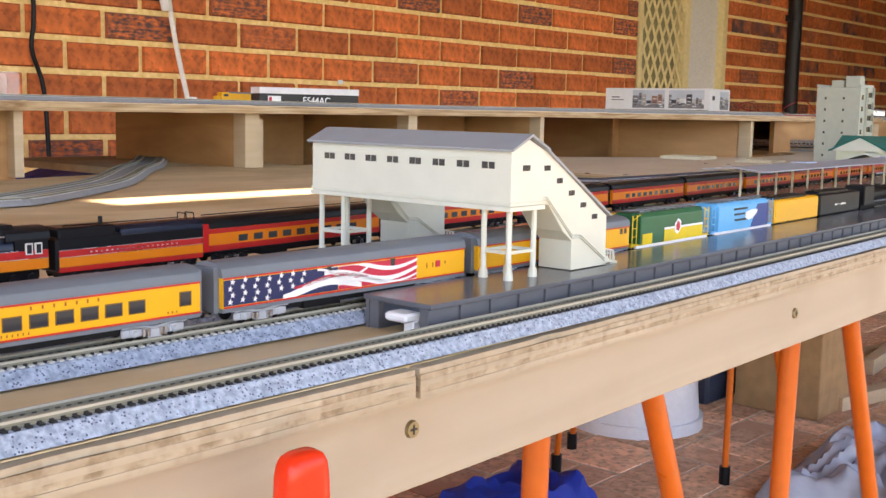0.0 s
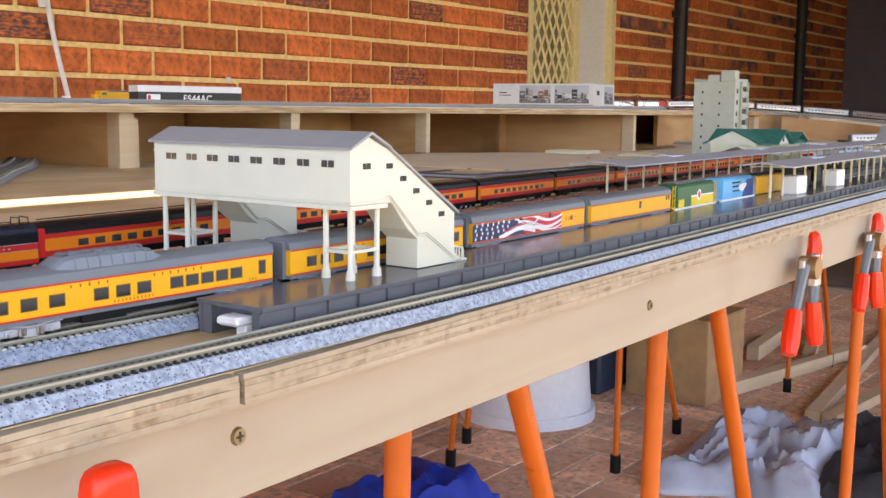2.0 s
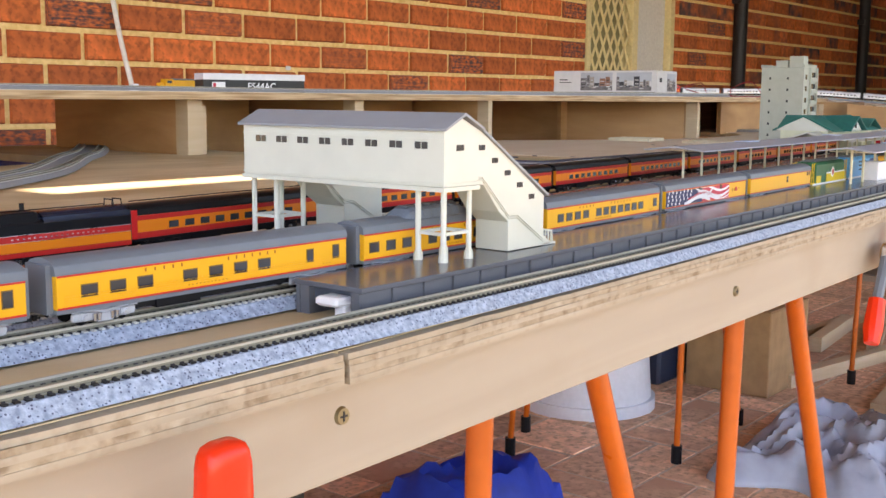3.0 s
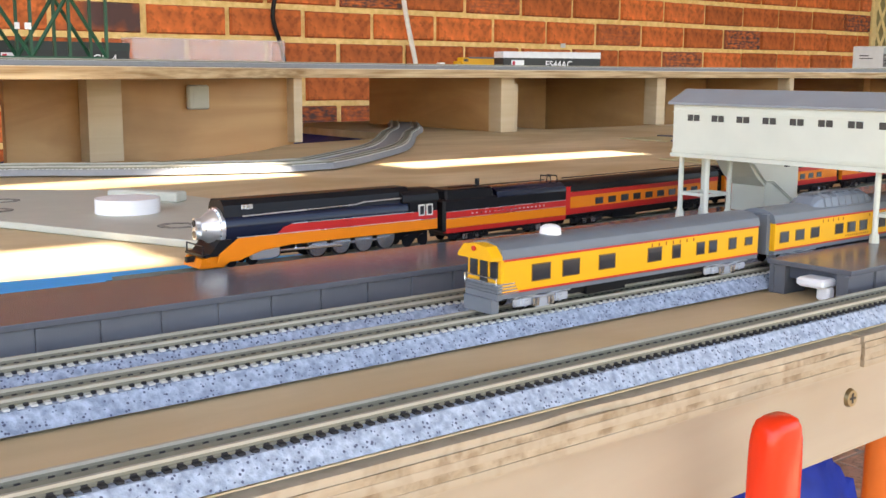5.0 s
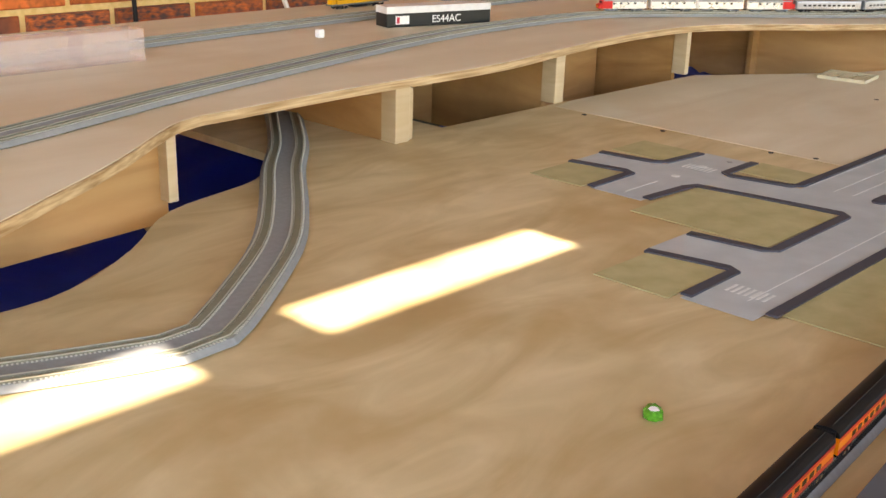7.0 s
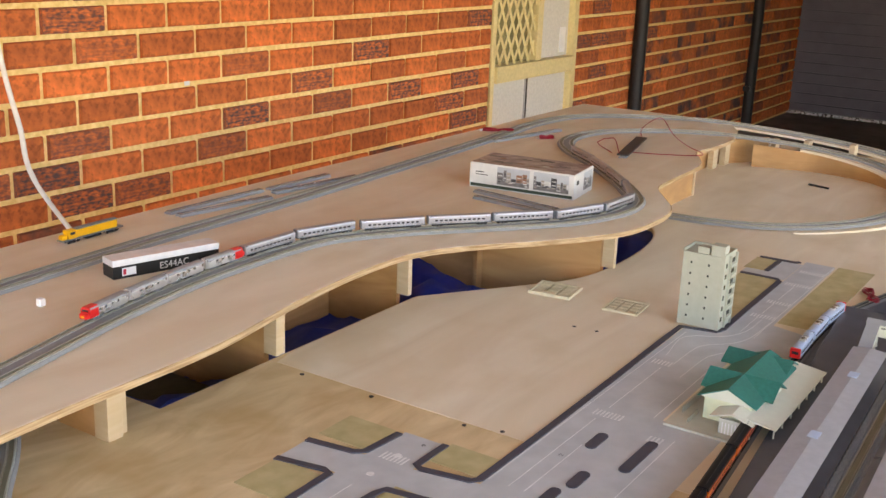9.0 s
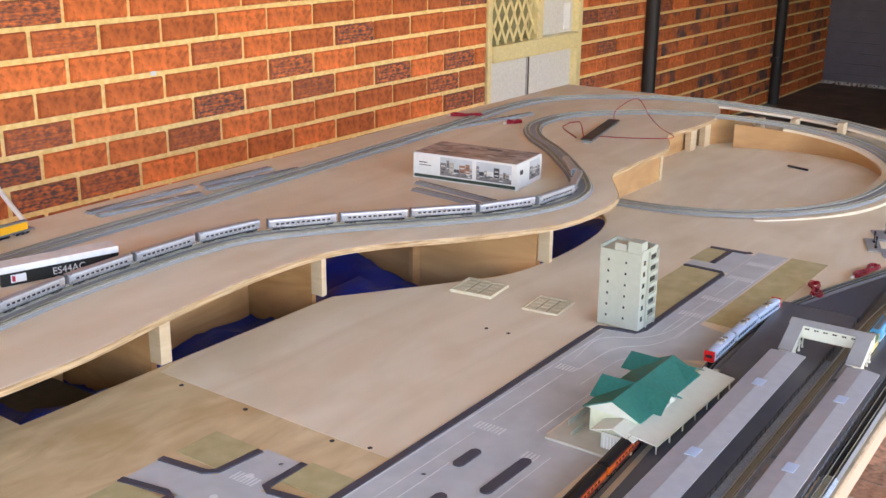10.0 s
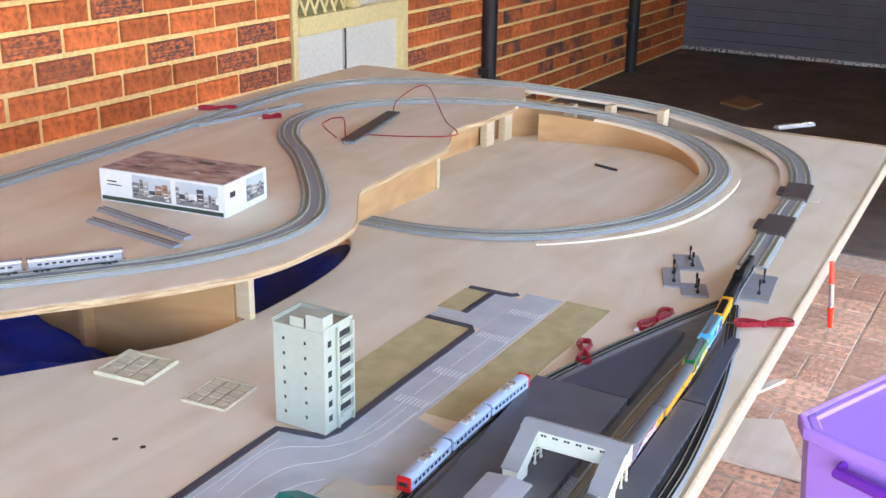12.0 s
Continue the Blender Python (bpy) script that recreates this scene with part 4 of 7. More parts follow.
def passenger_car(name, label, L=0.150, body=YELLOW, roof=UPGREY, wins=(), stripes=True, stripe_mat=STRIPE, skirt=UPGREY, truckmat=TRUCK, glass=GLASS, bands=(), group="cars of the yellow train", letters=(), ends=(-1, 1)):
    t = thing(name, label, "railway car", group=group)
    h = L / 2
    b = part("body", Mesh().box(-h + 0.002, -HW, Z0, h - 0.002, HW, Z1), body, t, bevel=0.0004)
    part("roof", Mesh().bar(roof_profile(), -h + 0.0015, h - 0.0015), roof, t, smooth=True)
    part("skirt", Mesh().box(-h + 0.002, -HW + 0.0003, Z0 - 0.0016, h - 0.002, HW - 0.0003, Z0 - 0.0001), skirt, t)
    part("underframe", Mesh().box(-h + 0.035, -0.0065, 0.0032, h - 0.035, 0.0065, Z0 - 0.0017).box(-h + 0.045, -0.0078, 0.0024, -h + 0.066, 0.0078, Z0 - 0.0017), BLACK, t)
    for s in (-1, 1):
        truck(t, s * (h - 0.022), truckmat)
        if s not in ends:
            continue
        part("diaphragm", Mesh().box(s * h - 0.003 * (s > 0) - 0.0005, -0.0065, 0.006, s * h + 0.003 * (s < 0) + 0.0005, 0.0065, 0.0236), skirt, t)
        part("coupler", Mesh().box(s * h - 0.001, -0.001, 0.0035, s * (h + 0.0035) + 0.001, 0.001, 0.0055), BLACK, t)
    if stripes:
        for z in (Z0 + 0.0001, Z1 - 0.0007):
            part("stripe", Mesh().box(-h + 0.0022, -HW - 0.00015, z, h - 0.0022, HW + 0.00015, z + 0.0007), stripe_mat, b)
    for z0, z1, m in bands:
        part("band", Mesh().box(-h + 0.0022, -HW - 0.0002, z0, h - 0.0022, HW + 0.0002, z1), m, b)
    for x, w, z, hh in wins:
        if body is YELLOW:
            part("window_frame", Mesh().box(x - w / 2 - 0.0004, -HW - 0.0002, z - 0.0004, x + w / 2 + 0.0004, HW + 0.0002, z + hh + 0.0004), WINFRAME, b)
        f = part("window", Mesh().box(x - w / 2, -HW - 0.0003, z, x + w / 2, HW + 0.0003, z + hh), glass, b)
    for x, w, z in letters:
        small = z < 0.0105
        gap, size = (0.0019, 0.0009) if small else (0.0042, 0.0013)
        for i in range(int(w / gap)):
            part("letter_bar", Mesh().box(x + i * gap, -HW - 0.0002, z, x + i * gap + size * 0.45, -HW, z + size), LETTER, b)
    return t


def flag_mural(car):
    """A flag painted along a car's side: stars on navy, waving red and white stripes."""
    y = -HW - 0.0002
    x0, xm, x1, za, zb = -0.0728, -0.024, 0.038, Z0 + 0.001, Z1 - 0.001
    mural = part("mural_field", Mesh().box(x0, y, za, xm + 0.012, -HW + 0.0002, zb), NAVY, car, "navy field of the flag mural")
    spots = [(x0 + 0.0030 + 0.0062 * i + 0.0012 * (k % 2), za + 0.0016 + 0.0026 * k + 0.0004 * math.sin(i * 1.7)) for k in range(4) for i in range(8 - k // 2) if not (k == 0 and i > 3)]
    for cx, cz in spots:
        pts = [(cx + (0.0013 if k % 2 == 0 else 0.00055) * math.sin(k * math.pi / 5 + 0.2), cz + (0.0013 if k % 2 == 0 else 0.00055) * math.cos(k * math.pi / 5 + 0.2)) for k in range(10)]
        part("star", Mesh().sidewall(pts, y - 0.0002, y + 0.0001), WHITE, mural)
    part("mural_fly", Mesh().box(xm + 0.0125, y, za, x1, -HW + 0.0002, zb), CRIMSON, car, "red fly of the flag mural")

    def ribbon(xa, xb, base, amp, thick, ph):
        top, bot = [], []
        for i in range(15):
            q = i / 14
            x = xa + (xb - xa) * q
            z = base + amp * math.sin(ph + q * 5.2)
            w = thick * (0.55 + 0.45 * math.sin(q * math.pi))
            top.append((x, min(zb, max(za, z + w / 2))))
            bot.append((x, min(zb - 0.0001, max(za, z - w / 2)) - 0.0001))
        return Mesh().sidewall(top + bot[::-1], y - 0.0003, y + 0.0001)

    part("flag_stripe", ribbon(x0 + 0.030, xm + 0.026, za + 0.0025, 0.0022, 0.0036, -1.3), WHITE, car)
    part("flag_stripe", ribbon(x0 + 0.036, xm + 0.03, za + 0.0052, 0.0016, 0.0016, -1.4), CRIMSON, car)
    part("flag_stripe", ribbon(xm + 0.004, x1, (za + zb) / 2, 0.0030, 0.0022, 1.2), WHITE, car)
    part("flag_stripe", ribbon(xm + 0.010, x1, (za + zb) / 2 - 0.0021, 0.0028, 0.0011, 0.9), WHITE, car)
    part("flag_stripe", ribbon(xm + 0.000, xm + 0.030, (za + zb) / 2 + 0.0022, 0.0026, 0.0013, 1.5), WHITE, car)
    part("flag_stripe", ribbon(xm + 0.008, x1, (za + zb) / 2 + 0.004, 0.0026, 0.0018, 1.0), WHITE, car)
    part("flag_stripe", ribbon(xm + 0.012, x1, (za + zb) / 2 - 0.0042, 0.0026, 0.0018, 0.6), WHITE, car)


def row_of(x0, n, d, w=0.0062, z=0.0112, h=0.0042):
    return [(x0 + i * d, w, z, h) for i in range(n)]


UP_CARS = []
PITCH = 0.1575
LET = [(-0.036, 0.0215, 0.0172), (0.004, 0.0295, 0.0172), (-0.016, 0.022, 0.0090), (0.058, 0.0062, 0.0090)]
coach = passenger_car("passenger_car", "yellow passenger coach with grey roof and red stripes", wins=row_of(-0.058, 4, 0.010) + row_of(-0.012, 7, 0.0095) + [(0.066, 0.0045, 0.0115, 0.0048)], letters=LET)
UP_CARS.append((coach, -PITCH / 2))
dome = passenger_car("dome_car", "yellow dome car with a glazed roof bubble", wins=row_of(-0.066, 3, 0.012) + row_of(-0.022, 3, 0.0105) + row_of(0.016, 5, 0.0085) + [(0.066, 0.0035, 0.0115, 0.0055)], letters=LET)


def bubble(car, x0=-0.042, x1=0.012):
    g = flat("bubble_glass", (0.17, 0.20, 0.24), 0.12, 0.1)
    m = Mesh()
    n = 7
    prof = [(-0.0078, ZR1 - 0.0022), (-0.0066, ZR1 + 0.0022), (-0.004, ZR1 + 0.0036), (0.004, ZR1 + 0.0036), (0.0066, ZR1 + 0.0022), (0.0078, ZR1 - 0.0022)]
    vs, fs = [], []
    for x, k in ((x0, 0.2), (x0 + 0.006, 0.85), (x0 + 0.012, 1.0), (x1 - 0.012, 1.0), (x1 - 0.006, 0.85), (x1, 0.2)):
        vs += [(x, y * (0.8 + 0.2 * k), ZR1 - 0.0022 + (z - ZR1 + 0.0022) * k) for y, z in prof]
    for i in range(5):
        fs += [(i * 6 + j, i * 6 + 6 + j, i * 6 + 7 + j, i * 6 + 1 + j) for j in range(5)]
    d = part("dome", m.add(vs, fs + [tuple(range(6)), tuple(range(30, 36))]), g, car, "glazed dome with silver bars")
    for i in range(n):
        x = x0 + 0.010 + (x1 - x0 - 0.020) * i / (n - 1)
        part("dome_bar", Mesh().tube([(x, -0.0078, ZR1 - 0.002), (x, -0.0067, ZR1 + 0.0024), (x, -0.004, ZR1 + 0.0038), (x, 0.004, ZR1 + 0.0038), (x, 0.0067, ZR1 + 0.0024), (x, 0.0078, ZR1 - 0.002)], 0.0004, 4), UPGREY, d)
    part("dome_roof", Mesh().box(x0 + 0.008, -0.0022, ZR1 + 0.0034, x1 - 0.008, 0.0022, ZR1 + 0.0042), UPGREY, d)


bubble(dome)
UP_CARS.append((dome, -PITCH * 1.5))
coach2 = passenger_car("passenger_car", "yellow sleeping car with fluted lower panel and grey roof", wins=row_of(-0.060, 3, 0.012) + row_of(-0.015, 4, 0.0128) + [(0.050, 0.0035, 0.0115, 0.005), (0.066, 0.0035, 0.0115, 0.0055)], letters=LET)
for i in range(4):
    part("flute", Mesh().box(-0.07, -HW - 0.0003, Z0 + 0.0014 + i * 0.0009, 0.07, -HW, Z0 + 0.0018 + i * 0.0009), YELLOW, coach2)
UP_CARS.append((coach2, -PITCH * 2.5))
dome2 = copy_thing(dome, Matrix())
UP_CARS.append((dome2, -PITCH * 3.5))

obs = passenger_car("observation_car", "yellow observation car with an open rear platform", wins=[(-0.055, 0.0085, 0.0112, 0.0055), (-0.040, 0.0082, 0.0112, 0.0055), (-0.021, 0.0082, 0.0116, 0.005), (0.006, 0.0075, 0.0116, 0.005), (0.019, 0.0045, 0.0116, 0.0048), (0.034, 0.0045, 0.0116, 0.0045), (0.042, 0.0045, 0.0116, 0.0045), (0.055, 0.0045, 0.0118, 0.0042), (0.066, 0.0045, 0.0125, 0.0028)], letters=LET[1:2], ends=(1,))
part("antenna_dome", Mesh().tube([(-0.042, 0, ZR1 - 0.0005), (-0.042, 0, ZR1 + 0.0022), (-0.042, 0, ZR1 + 0.0032)], [0.0042, 0.0038, 0.0022], 14), WHITE, obs, "small white dome on the roof", smooth=True)
part("rear_canopy", Mesh().bar([(-HW, Z1), (-HW, Z1 + 0.0012), (-0.006, ZR1 - 0.0012), (0.0, ZR1 - 0.0004), (0.006, ZR1 - 0.0012), (HW, Z1 + 0.0012), (HW, Z1)], -0.0785, -0.0735), YELLOW, obs, "yellow canopy over the rear platform")
part("rear_wall", Mesh().box(-0.0739, -HW + 0.0002, Z0 + 0.0036, -0.0731, HW - 0.0002, Z1 + 0.001), YELLOW, obs, "yellow rear wall")
part("rear_apron", Mesh().box(-0.0752, -HW + 0.0004, Z0 - 0.002, -0.0731, HW - 0.0004, Z0 + 0.0035), UPGREY, obs, "grey rear apron")
part("rear_rail", Mesh().tube([(-0.0758, -HW + 0.0006, Z0 + 0.0034), (-0.0758, -HW + 0.0006, Z0 + 0.0058), (-0.0758, HW - 0.0006, Z0 + 0.0058), (-0.0758, HW - 0.0006, Z0 + 0.0034)], 0.0003, 5), STEEL, obs)
part("tail_lamp", Mesh().tube([(-0.0787, 0, ZR1 - 0.0022), (-0.0793, 0, ZR1 - 0.0022)], 0.0009, 10), STRIPE, obs)
for yy in (-0.0055, 0.0, 0.0055):
    part("rear_window", Mesh().box(-0.0744, yy - 0.0019, Z0 + (0.0036 if yy == 0.0 else 0.0056), -0.0738, yy + 0.0019, Z1 - 0.0008), GLASS, obs)
for i in range(4):
    part("chrome_strip", Mesh().box(-0.0752, -HW - 0.0003, Z0 + 0.0002 + i * 0.0011, -0.066 - i * 0.0006, HW + 0.0003, Z0 + 0.0007 + i * 0.0011), STEEL, obs, "chrome strip")
part("rear_step", Mesh().box(-0.077, -0.0075, 0.0008, -0.0735, 0.0075, 0.0058), UPGREY, obs)
UP_CARS.append((obs, -PITCH * 4.5))

flagcar = passenger_car("baggage_car", "yellow baggage car with a waving flag mural", wins=[(-0.0165, 0.0025, 0.0145, 0.0045), (0.022, 0.0025, 0.0145, 0.0045)], letters=[(0.045, 0.012, 0.0135), (0.058, 0.008, 0.0135), (0.045, 0.012, 0.0125)])
flag_mural([c for c in flagcar.children if c.name.startswith("body")][0])
part("emblem", Mesh().box(0.0515, -HW - 0.0004, 0.0125, 0.0545, -HW, 0.0155), CRIMSON, flagcar, "small red shield emblem")
UP_CARS.append((flagcar, PITCH / 2 - 0.001))
bag = passenger_car("baggage_car", "plain yellow baggage car with grey roof", wins=[(0.012, 0.0028, 0.0128, 0.0045), (0.068, 0.0022, 0.016, 0.0025), (0.0635, 0.0022, 0.016, 0.0025)])
UP_CARS.append((bag, PITCH * 1.5 - 0.002))


def hopper(label, top, low, xmid, extra):
    L = 0.104
    t = thing("hopper_car", label, "railway car", group="hopper cars of the yellow train")
    h = L / 2
    b = part("body", Mesh().bar([(-0.0092, 0.0062), (-0.0096, 0.0125), (-0.0096, 0.0235), (-0.0075, 0.0262), (0.0075, 0.0262), (0.0096, 0.0235), (0.0096, 0.0125), (0.0092, 0.0062)], -h + 0.010, h - 0.010), top, t, bevel=0.0005)
    for s in (-1, 1):
        part("slope_sheet", Mesh().add([(s * (h - 0.010), -0.009, 0.024), (s * (h - 0.010), 0.009, 0.024), (s * (h - 0.022), 0.009, 0.007), (s * (h - 0.022), -0.009, 0.007), (s * (h - 0.0102), -0.009, 0.0235), (s * (h - 0.0102), 0.009, 0.0235), (s * (h - 0.024), 0.009, 0.007), (s * (h - 0.024), -0.009, 0.007)], [(0, 1, 2, 3), (4, 7, 6, 5), (0, 3, 7, 4), (1, 5, 6, 2), (0, 4, 5, 1), (3, 2, 6, 7)]), top, t)
        part("end_platform", Mesh().box(s * (h - 0.010) - 0.0 if s > 0 else -h, -0.009, 0.0062, h if s > 0 else -h + 0.010, 0.009, 0.0074), low, t)
        for yy in (-0.0088, 0.0088):
            part("ladder", Mesh().tube([(s * (h - 0.001), yy, 0.007), (s * (h - 0.001), yy, 0.0255)], 0.0004, 4).tube([(s * (h - 0.006), yy, 0.007), (s * (h - 0.006), yy, 0.0255)], 0.0004, 4).tube([(s * (h - 0.001), yy, 0.0125), (s * (h - 0.006), yy, 0.0125)], 0.0003, 4).tube([(s * (h - 0.001), yy, 0.0175), (s * (h - 0.006), yy, 0.0175)], 0.0003, 4).tube([(s * (h - 0.001), yy, 0.0225), (s * (h - 0.010), yy, 0.0255)], 0.0003, 4), low, t)
        truck(t, s * (h - 0.014), BLACK, wb=0.0055)
    part("sill", Mesh().box(-h + 0.004, -0.0098, 0.0052, h - 0.004, 0.0098, 0.0068), WHITE, t, "white lower sill")
    part("roof_walk", Mesh().box(-h + 0.006, -0.003, 0.0272, h - 0.006, 0.003, 0.0277), UPGREY, t)
    for i in range(9):
        part("hatch", Mesh().cbox(-h + 0.016 + i * 0.0085, -0.0052, 0.0262, -h + 0.021 + i * 0.0085, 0.0052, 0.0271, 0.0003), UPGREY, t)
    extra(b, h)
    return t


def green_sides(b, h):
    y = 0.0099
    part("yellow_panel", Mesh().box(-h + 0.012, -y, 0.0069, -h + 0.024, y, 0.0135).box(-0.012, -y, 0.0069, h - 0.011, y, 0.0145), flat("leaf_yellow", (0.72, 0.52, 0.02), 0.4), b, "yellow lower panel")
    part("white_line", Mesh().box(-0.012, -y - 0.0001, 0.0145, h - 0.011, y + 0.0001, 0.0158), WHITE, b)
    part("emblem", Mesh().sidewall([(0.001, 0.0125), (0.005, 0.0105), (0.009, 0.0135), (0.0095, 0.0185), (0.0055, 0.0205), (0.0012, 0.0175)], -y - 0.0003, -y), WHITE, b, "white and red round emblem")
    part("emblem", Mesh().sidewall([(0.003, 0.0135), (0.006, 0.0125), (0.0078, 0.0150), (0.0072, 0.018), (0.0045, 0.0188), (0.0028, 0.0165)], -y - 0.0005, -y - 0.0003), CRIMSON, b)


def blue_sides(b, h):
    y = 0.0099
    part("navy_panel", Mesh().sidewall([(0.012, 0.0069), (h - 0.011, 0.0069), (h - 0.011, 0.0232), (0.022, 0.0232), (0.017, 0.016)], -y, y), flat("mural_navy", (0.02, 0.05, 0.22), 0.4), b, "navy end of the mural")
    for z, xa, xb in ((0.0205, -0.018, 0.004), (0.0168, -0.017, 0.0), (0.0128, -0.016, 0.006)):
        part("mural_bar", Mesh().box(xa, -y - 0.0001, z, xb, y + 0.0001, z + 0.0014), INK, b)
    part("mural_map", Mesh().sidewall([(0.0, 0.0145), (0.006, 0.0125), (0.013, 0.0135), (0.019, 0.0165), (0.021, 0.0195), (0.012, 0.0198), (0.002, 0.0185)], -y - 0.0004, -y), WHITE, b, "white shape of the mural")


green = hopper("dark green and yellow covered hopper with roof hatches", GREEN, flat("ladder_yellow", (0.72, 0.50, 0.02), 0.4), 0, green_sides)
UP_CARS.append((green, PITCH * 2 + 0.048))
blue = hopper("sky blue covered hopper with a printed mural", BLUE, BLUE, 0, blue_sides)
UP_CARS.append((blue, PITCH * 2 + 0.156))


def tender(name, label, body, L, group, bands=(), top=0.0235, deckmat=BLACK):
    t = thing(name, label, "tender", group=group)
    h = L / 2
    b = part("body", Mesh().cbox(-h, -HW, 0.0055, h, HW, top, 0.0012), body, t)
    part("top_deck", Mesh().cbox(-h + 0.004, -0.006, top - 0.0005, h - 0.02, 0.006, top + 0.0022, 0.0008), deckmat, t)
    for z0, z1, m in bands:
        part("band", Mesh().box(-h + 0.0014, -HW - 0.0002, z0, h - 0.0014, HW + 0.0002, z1), m, b)
    for s in (-1, 1):
        truck(t, s * (h - 0.018), BLACK, 3)
    part("frame", Mesh().box(-h + 0.004, -0.0075, 0.0035, h - 0.004, 0.0075, 0.0054), BLACK, t)
    for i in range(3):
        part("hatch_rail", Mesh().tube([(-h + 0.006, -0.005 + i * 0.005, top + 0.002), (-h + 0.006, -0.005 + i * 0.005, top + 0.0042)], 0.0004, 4), BLACK, t)
    return t


UP_CARS.append((tender("water_tender", "yellow tender with black top behind the steam engine", YELLOW, 0.088, "cars of the yellow train"), PITCH * 2 + 0.257))
bt = tender("steam_tender", "black tender of the steam engine", BLACK, 0.095, "cars of the yellow train")
part("letter_bar", Mesh().box(-0.014, -HW - 0.0003, 0.013, -0.006, -HW, 0.0145).box(-0.002, -HW - 0.0003, 0.013, 0.012, -HW, 0.0145), SILVER, bt)
UP_CARS.append((bt, PITCH * 2 + 0.353))


def steam_engine(label, L=0.145):
    t = thing("steam_engine", label, "locomotive")
    part("boiler", Mesh().tube([(-0.035, 0, 0.0165), (0.02, 0, 0.0165), (0.066, 0, 0.0165), (0.070, 0, 0.0165)], [0.0078, 0.0078, 0.0072, 0.0055], 18), BLACK, t, smooth=True)
    part("cab", Mesh().cbox(-0.062, -HW, 0.0085, -0.036, HW, 0.0262, 0.0008), BLACK, t)
    part("chassis", Mesh().box(-0.06, -0.0055, 0.004, 0.07, 0.0055, 0.0095), BLACK, t)
    part("running_board", Mesh().box(-0.038, -HW, 0.0108, 0.066, HW, 0.0116), UPGREY, t)
    for i in range(4):
        for y in (-0.0056, 0.0044):
            part("driver", Mesh().tube([(-0.028 + i * 0.0145, y, 0.0064), (-0.028 + i * 0.0145, y + 0.0012, 0.0064)], 0.0064, 20), BLACK, t)
    for s in (-1, 1):
        part("rod", Mesh().box(-0.028, s * 0.0072 - 0.0004, 0.0056, 0.032, s * 0.0072 + 0.0004, 0.0067), STEEL, t)
        part("cylinder", Mesh().tube([(0.036, s * 0.0076, 0.0062), (0.050, s * 0.0076, 0.0062)], 0.0036, 12), BLACK, t)
    for x, r, hh in ((0.052, 0.002, 0.0265), (0.03, 0.0026, 0.0258), (0.0, 0.0026, 0.0258)):
        part("stack", Mesh().tube([(x, 0, 0.023), (x, 0, hh)], r, 10), BLACK, t)
    return t


UP_CARS.append((steam_engine("black steam engine at the head of the yellow train"), PITCH * 2 + 0.476))

# ---- the orange, red and black streamlined train, standing ----
DG = "cars of the orange train"


